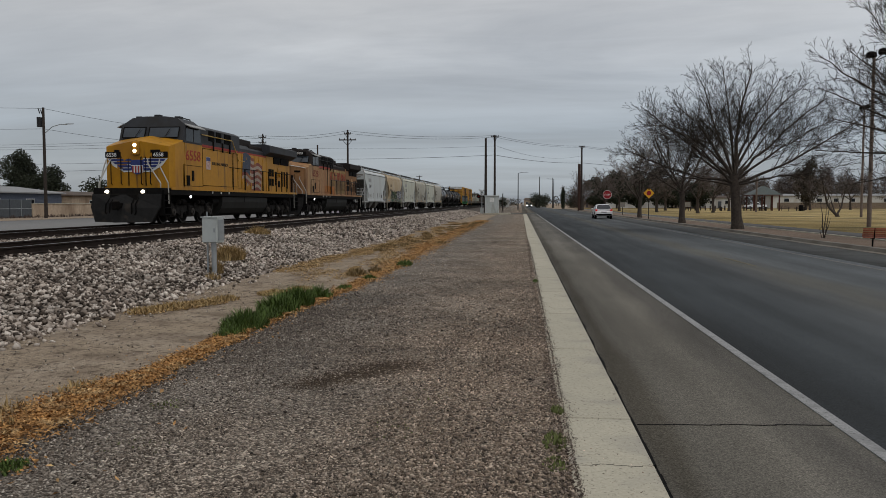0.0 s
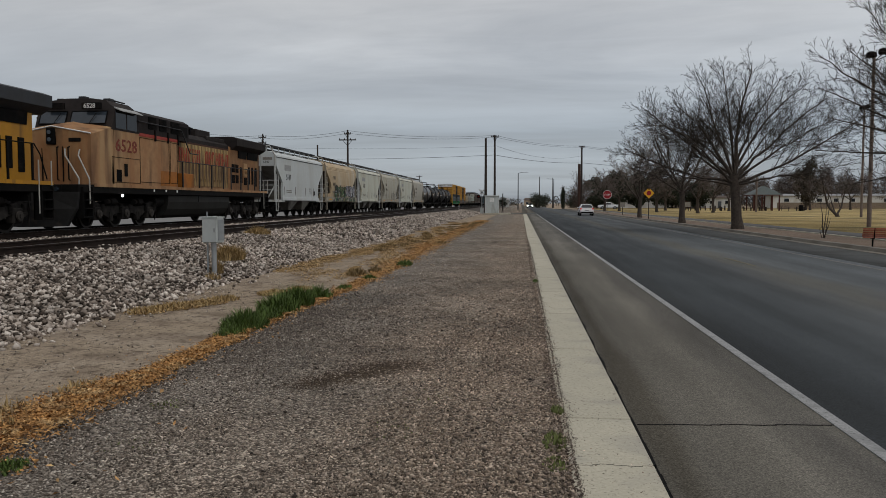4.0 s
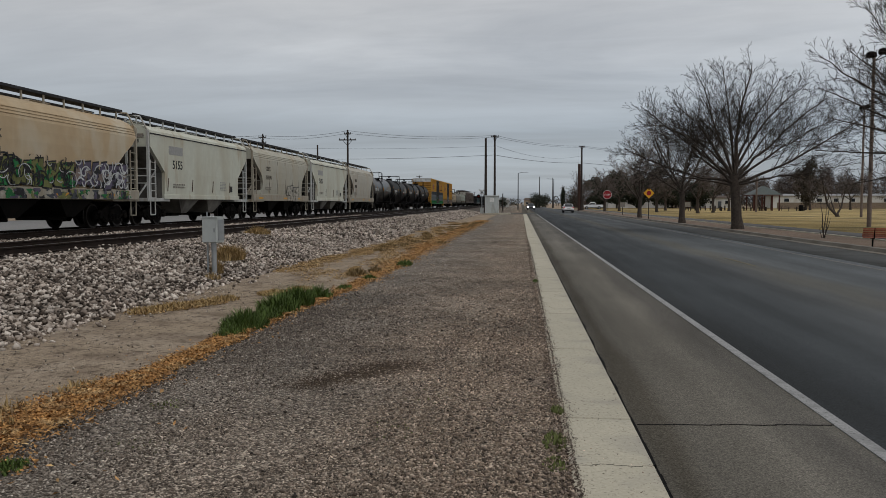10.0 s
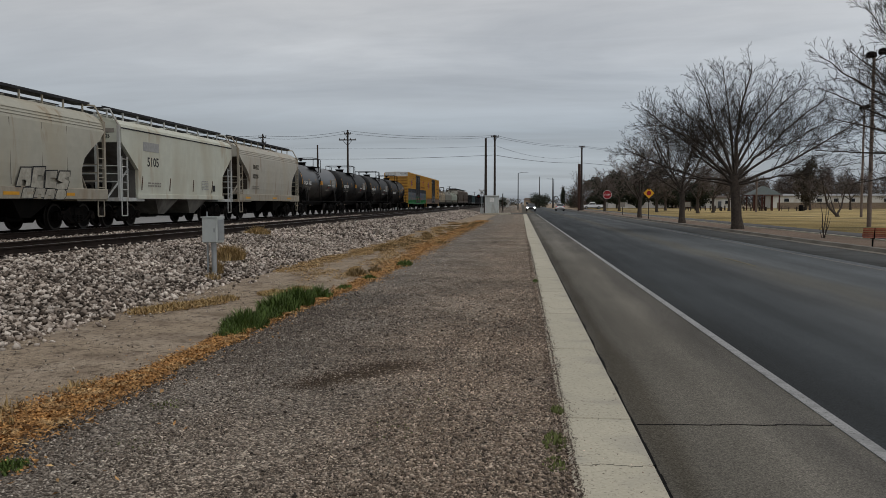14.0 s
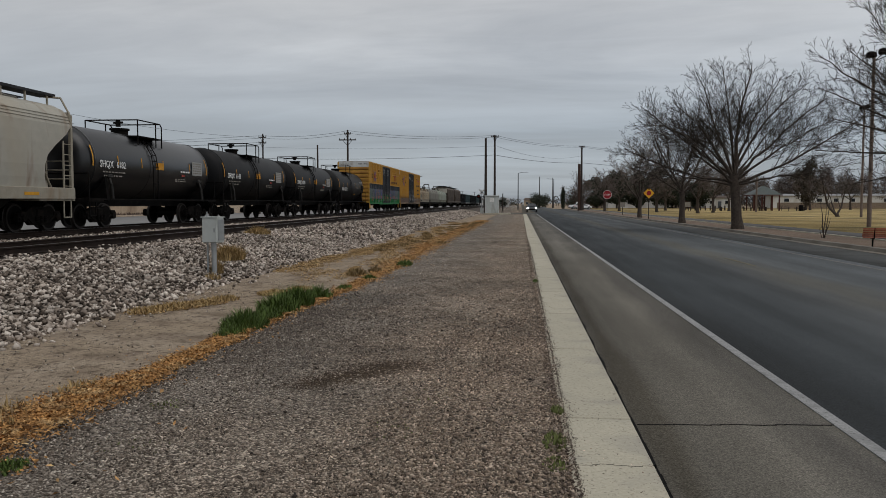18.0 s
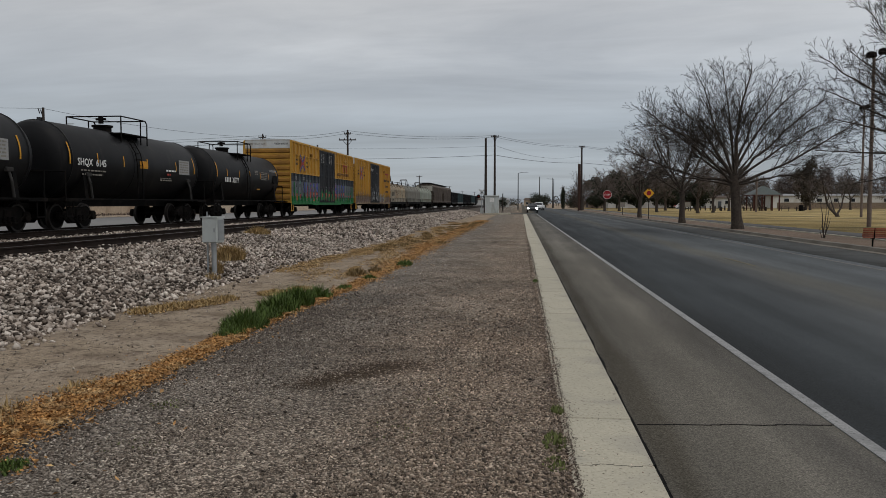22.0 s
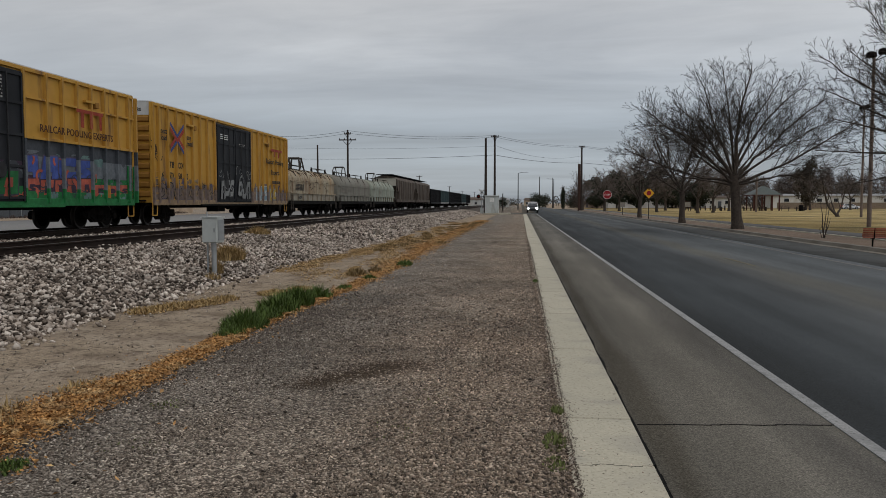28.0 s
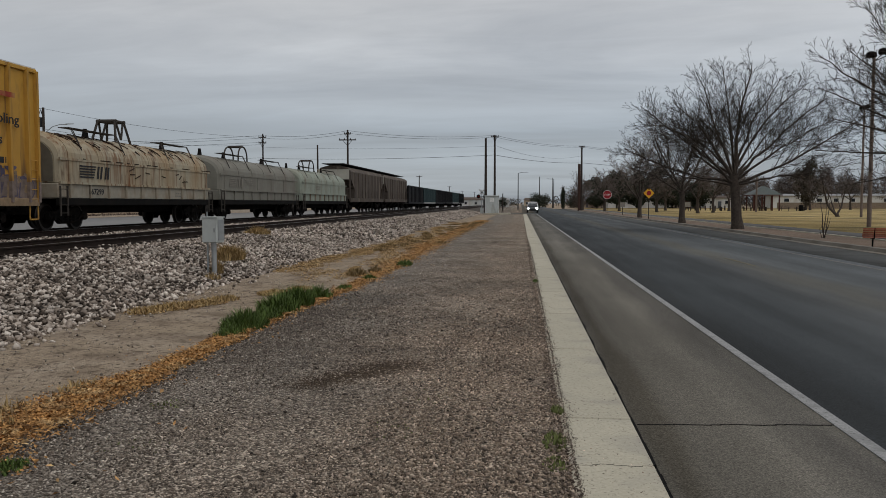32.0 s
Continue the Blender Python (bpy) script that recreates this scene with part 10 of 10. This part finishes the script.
house("corner_house", 19.0, 290, 9.5, 9, 2.2, 0.75, "tan_wall", "roof_pale", "tan house with pale roof beyond the side street", [(0.8, 0.9, 1.4, 1.0), (6.6, 0.9, 1.5, 1.0)], [(4.2, 0.05, 1.0, 2.0)])
house("distant_house", -12, 330, 7, 8, 2.9, 1.0, "white_wall", "roof_pale", "distant white house beside the road", [(1, 1, 1.2, 1.1), (4.5, 1, 1.2, 1.1)])
house("distant_house", -26, 350, 9, 8, 3.0, 1.2, "white_wall", "roof_dark", "distant pale house beyond the crossing", [(1, 1, 1.2, 1.1), (5.5, 1, 1.2, 1.1)])
house("distant_house", 1.5, 420, 8, 8, 3.2, 1.2, "tan_wall", "roof_dark", "distant tan house at the road's end", [(1, 1, 1.2, 1.1)])
house("distant_building", -60, 520, 30, 12, 5.0, 0.6, "white_wall", "roof_pale", "distant pale warehouse beyond the tracks", [(3 + 5 * k, 2, 1.5, 1.2) for k in range(5)])

# left: yard wall, blue house, neighbours
yw = empty("yard_wall", 0, 0, 0, "long tan plastered yard wall beside the frontage road", "wall")
yw["kind"] = "structure"
for y0, y1 in ((81.6, 92), (92.02, 102), (102.02, 112), (112.02, 124), (60, 74)):
    part("wall_panel", prism(B(), [(y0, -0.1), (y1, -0.1), (y1, 1.5), (y0, 1.5)], "x", -53.35, -53.05), M["tan_wall"], yw)
    part("coping", prism(B(), [(y0, 1.5), (y1, 1.5), (y1, 1.58), (y0, 1.58)], "x", -53.42, -52.98), M["concrete"], yw)
gate = empty("yard_gate", -53.2, 77.9, 0.03, "slate grey double yard gate in the wall", "gate")
for y in (-3.8, 0.05):
    g = part("gate_leaf", quad_box(B(), -0.05, 0.05, y, y + 3.7, 0.05, 1.95, 0.02), M["gate_grey"], gate)
    part("gate_frame", quad_box(quad_box(B(), 0.05, 0.08, y, y + 3.7, 0.95, 1.02), 0.05, 0.08, y + 1.8, y + 1.88, 0.05, 1.95), M["galv"], g)
house("blue_house", -56, 70, 22, 12, 2.7, 0.9, "blue_wall", "roof_pale", "low slate blue house with pale roof behind the yard wall", [(3, 1.0, 1.5, 1.1), (9, 1.0, 1.5, 1.1), (15, 1.0, 1.5, 1.1)], rz=90)
house("brown_house", -57, 96, 26, 10, 2.5, 0.7, "tan_wall", "roof_dark", "low tan house with a dark roof behind the wall", [(4, 1.0, 1.5, 1.0), (12, 1.0, 1.5, 1.0)], rz=90)
ac = empty("roof_cooler", -60, 84.5, 3.3, "pale boxy cooler on the blue house's roof", "roof cooler")
box_part("body", (-0.6, 0.6, -0.6, 0.6, 0, 0.95), M["white_wall"], ac, bevel=0.03)
box_part("grille", (0.6, 0.63, -0.5, 0.5, 0.1, 0.85), M["grey_letter"], ac)
blades("dark_weeds", [(-52.4, 64 + 2.2 * k, 0.02, 0.5, 1.0, 0.5, 60) for k in range(26)], M["brown_brush"], "dark dry weeds along the foot of the wall", "weeds", 83)


# ---- road vehicles ----
M["car_white"] = material("white_car_paint", (0.80, 0.80, 0.80), 0.3, grain=(3, 0.03), spec=0.6)
M["car_dark"] = material("dark_grey_car_paint", (0.035, 0.037, 0.04), 0.3, grain=(3, 0.05), spec=0.6)
M["car_glass"] = material("tinted_car_glass", (0.03, 0.033, 0.037), 0.08, grain=(1, 0.1), spec=0.8)
M["tyre"] = material("black_tyre_rubber", (0.02, 0.02, 0.02), 0.9, grain=(6, 0.2))
M["rim_metal"] = material("grey_alloy_rim", (0.40, 0.40, 0.41), 0.4, metal=0.7, grain=(4, 0.1))
M["tail_lit"] = material("lit_tail_lamp", (0.5, 0.02, 0.015), 0.3, grain=(1, 0.0), emit=((1.0, 0.03, 0.02), 0.22))
M["head_lit"] = material("lit_car_headlamp", (1, 1, 1), 0.3, grain=(1, 0.0), emit=((1.0, 0.97, 0.92), 22.0))
TYRE, RIM = to_mesh("tyre", rod(B(), (-0.11, 0, 0), (0.11, 0, 0), 0.34, seg=24), M["tyre"]), to_mesh("rim", rod(B(), (-0.115, 0, 0), (0.115, 0, 0), 0.21, seg=18), M["rim_metal"])
ROLLS = []


def car_body(name, label, category, profile, cabin, w, paint, length, lit_front, lit_back, bed=None):
    """profile: (y, z) outline of the lower body; cabin: (y, z) outline of the glasshouse. The car looks along +y."""
    c = empty(name, 0, 0, 0.01, label, category, "road vehicles")
    bm = B()
    prism(bm, profile, "x", -w, w)
    bmesh.ops.bevel(bm, geom=bm.edges[:], offset=0.11, segments=3, affect="EDGES")
    part("body", bm, paint, c)
    cb = B()
    ym = sum(p[0] for p in cabin) / len(cabin)
    zs = [p[1] for p in cabin]
    lo, hi = min(zs), max(zs)

    def side(x0, x1):
        return [((x0 + (x1 - x0) * (z - lo) / (hi - lo)), y, z) for y, z in cabin]
    loft(cb, [side(-w + 0.04, -w + 0.24), side(w - 0.04, w - 0.24)])
    bmesh.ops.bevel(cb, geom=cb.edges[:], offset=0.09, segments=3, affect="EDGES")
    part("cabin", cb, paint, c)
    n = len(cabin)
    gl = B()
    for sx in (-1, 1):
        pts = [((w - 0.035 - 0.2 * (z - lo) / (hi - lo)) * sx, ym + (y - ym) * 0.86, lo + (z - lo) * 0.80 + 0.06) for y, z in cabin]
        loft(gl, [pts, [(x + sx * 0.008, y, z) for x, y, z in pts]])
    part("side_window", gl, M["car_glass"], c)
    f0, f1 = cabin[0], cabin[1]
    b0, b1 = cabin[-1], cabin[-2]
    for (p0, p1, s, nm) in ((f0, f1, 1, "windscreen"), (b0, b1, -1, "rear_window")):
        g = B()
        q0 = (p0[0] + (p1[0] - p0[0]) * 0.12, p0[1] + (p1[1] - p0[1]) * 0.12)
        q1 = (p0[0] + (p1[0] - p0[0]) * 0.86, p0[1] + (p1[1] - p0[1]) * 0.86)
        loft(g, [[(-w + 0.14, q0[0], q0[1]), (w - 0.14, q0[0], q0[1]), (w - 0.28, q1[0], q1[1]), (-w + 0.28, q1[0], q1[1])], [(-w + 0.14, q0[0] + s * 0.03, q0[1] + 0.015), (w - 0.14, q0[0] + s * 0.03, q0[1] + 0.015), (w - 0.28, q1[0] + s * 0.03, q1[1] + 0.015), (-w + 0.28, q1[0] + s * 0.03, q1[1] + 0.015)]])
        part(nm, g, M["car_glass"], c)
    front, back = max(p[0] for p in profile), min(p[0] for p in profile)
    for sx in (-1, 1):
        box_part("headlamp", (sx * (w - 0.2) - 0.16, sx * (w - 0.2) + 0.16, front - 0.05, front + 0.02, 0.62, 0.80), M["head_lit"] if lit_front else M["white_letter"], c, "lit headlamp" if lit_front else "", 0.03)
        box_part("tail_lamp", (sx * (w - 0.12) - 0.10, sx * (w - 0.12) + 0.10, back - 0.015, back + 0.10, 0.80, 0.96), M["tail_lit"] if lit_back else M["sign_red"], c, "", 0.02)
        box_part("mirror", (sx * (w + 0.05) - 0.07, sx * (w + 0.05) + 0.07, cabin[0][0] - 0.35, cabin[0][0] - 0.2, 0.95, 1.1), paint, c, "", 0.03)
    box_part("plate_bar", (-0.26, 0.26, back - 0.015, back + 0.02, 0.62, 0.74), M["grey_letter"], c)
    box_part("rear_bumper", (-w + 0.08, w - 0.08, back - 0.03, back + 0.06, 0.34, 0.52), M["black"], c, "", 0.02)
    box_part("front_grille", (-w + 0.3, w - 0.3, front - 0.02, front + 0.02, 0.36, 0.58), M["black"], c, "", 0.02)
    if bed:
        box_part("bed_opening", (-w + 0.12, w - 0.12, bed[0], bed[1], bed[2] - 0.02, bed[2] + 0.006), M["black"], c)
    for sx in (-1, 1):
        for yy in (length * 0.30, -length * 0.30):
            a = part("arch", rod(B(), (sx * (w + 0.004), yy, 0.36), (sx * (w - 0.2), yy, 0.36), 0.40, seg=20), M["black"], c)
            t = part("wheel", TYRE, None, c)
            t.matrix_basis = pose(sx * (w - 0.09), yy, 0.34)
            part("rim", RIM, None, t)
            ROLLS.append((t, sx * (w - 0.09), yy, c))
    return c


suv = car_body("hatchback", "white compact hatchback car with lit tail lamps", "car", [(2.1, 0.33), (2.15, 0.66), (1.9, 0.80), (1.1, 0.90), (-1.95, 0.98), (-2.1, 0.82), (-2.1, 0.30)], [(1.15, 0.88), (0.35, 1.42), (-1.35, 1.48), (-1.98, 0.95)], 0.86, M["car_white"], 4.2, False, True)
sedan = car_body("sedan", "dark grey oncoming car with bright lit headlamps", "car", [(2.3, 0.35), (2.3, 0.70), (2.1, 0.86), (1.0, 0.98), (-1.7, 1.02), (-2.3, 0.9), (-2.3, 0.32)], [(1.1, 0.96), (0.3, 1.48), (-1.0, 1.50), (-1.75, 1.0)], 0.90, M["car_dark"], 4.6, True, False)
pickup = car_body("pickup_truck", "white pickup truck coming out of the side street", "pickup truck", [(2.75, 0.42), (2.75, 0.95), (2.6, 1.08), (1.2, 1.15), (-2.75, 1.18), (-2.75, 0.45)], [(1.25, 1.12), (0.65, 1.80), (-0.65, 1.82), (-0.85, 1.16)], 0.98, M["car_white"], 5.6, False, False, (-2.65, -0.95, 1.18))

SUV_ROWS = [(0, 8.3, 83, 0), (2, 8.3, 93, 0), (4, 8.2, 102.5, 0), (6, 8.0, 112, 0), (8, 7.9, 122.5, 0), (10, 7.8, 134, 0), (12, 7.85, 149, 0), (14, 7.95, 165, 0), (14.6, 8.0, 170.5, -3), (15.6, 8.7, 182, -14), (16.5, 10.0, 192.5, -35), (17, 11.6, 198.5, -50), (18, 15.8, 205, -68), (18.5, 18.4, 206.8, -78), (19, 21.4, 208, -86), (20, 28.0, 208.4, -90), (24, 55.0, 208.4, -90), (32, 110.0, 208.4, -90)]
SEDAN_ROWS = [(0, 2.9, 282, 180), (3, 2.9, 266, 180), (6, 2.75, 246, 180), (8, 2.5, 215, 180), (10, 2.25, 186, 180), (12, 2.05, 170, 180), (14, 1.95, 159, 180), (16, 1.9, 150, 180), (18, 1.88, 142, 180), (20, 1.86, 136, 180), (21.5, 1.86, 133.5, 180), (23, 1.86, 132.5, 180), (26, 1.86, 132.2, 180), (32, 1.86, 132.2, 180)]
PICKUP_ROWS = [(0, 62.0, 217.5, 90), (2.5, 34.0, 217.5, 90), (4.5, 21.5, 217.5, 90), (6, 19.6, 217.5, 90), (9, 19.3, 217.5, 90), (14, 19.2, 217.5, 90), (16.5, 18.7, 217.5, 90), (17.3, 17.4, 217.4, 91), (18, 15.6, 216.6, 98), (18.5, 13.7, 214.5, 108), (19, 11.8, 211, 118), (20, 8.4, 201, 140), (21, 5.5, 188.5, 160), (22, 3.9, 175, 172), (23, 2.8, 163, 178), (24, 2.3, 155, 180), (25.5, 2.1, 147, 180), (27, 2.05, 143.5, 180), (29, 2.05, 142.5, 180), (32, 2.05, 142.4, 180)]
DRIVES = [(ob, [(t, pose(x, y, 0.01, 0, 0, rz)) for t, x, y, rz in rows]) for ob, rows in ((suv, SUV_ROWS), (sedan, SEDAN_ROWS), (pickup, PICKUP_ROWS))]


# ---- motion of the train and the road vehicles ----
def run(t):
    """Metres that the train has rolled after t seconds: it slows slightly."""
    return 7.1 * t - 0.0078 * t * t


def motions():
    steps = [2.0 * k for k in range(17)]
    for car, y0 in CARS:
        walk(car, [(t, pose(TRAIN_X, y0 - run(t), RAIL_Z)) for t in steps])
    ticks = [k / 15 for k in range(481)]
    for w, y, r in WHEELS:
        walk(w, [(t, Matrix.Translation((0, y, r)) @ Matrix.Rotation(run(t) / r, 4, "X")) for t in ticks])
    for ob, rows in DRIVES:
        walk(ob, rows)
    # road wheels turn with the way driven
    ways = {}
    for ob, rows in DRIVES:
        keys = [(t, m.translation.copy()) for t, m in rows]
        way, out = 0.0, []
        for (t0, a), (t1, b) in zip(keys, keys[1:]):
            n = max(1, math.ceil((b - a).length / 0.34 / 1.2))
            out += [(t0 + (t1 - t0) * i / n, way + (b - a).length * i / n) for i in range(n)]
            way += (b - a).length
        ways[ob] = out + [(keys[-1][0], way)]
    for wheel, x, y, ob in ROLLS:
        walk(wheel, [(t, Matrix.Translation((x, y, 0.34)) @ Matrix.Rotation(-s / 0.34, 4, "X")) for t, s in ways[ob]])


motions()
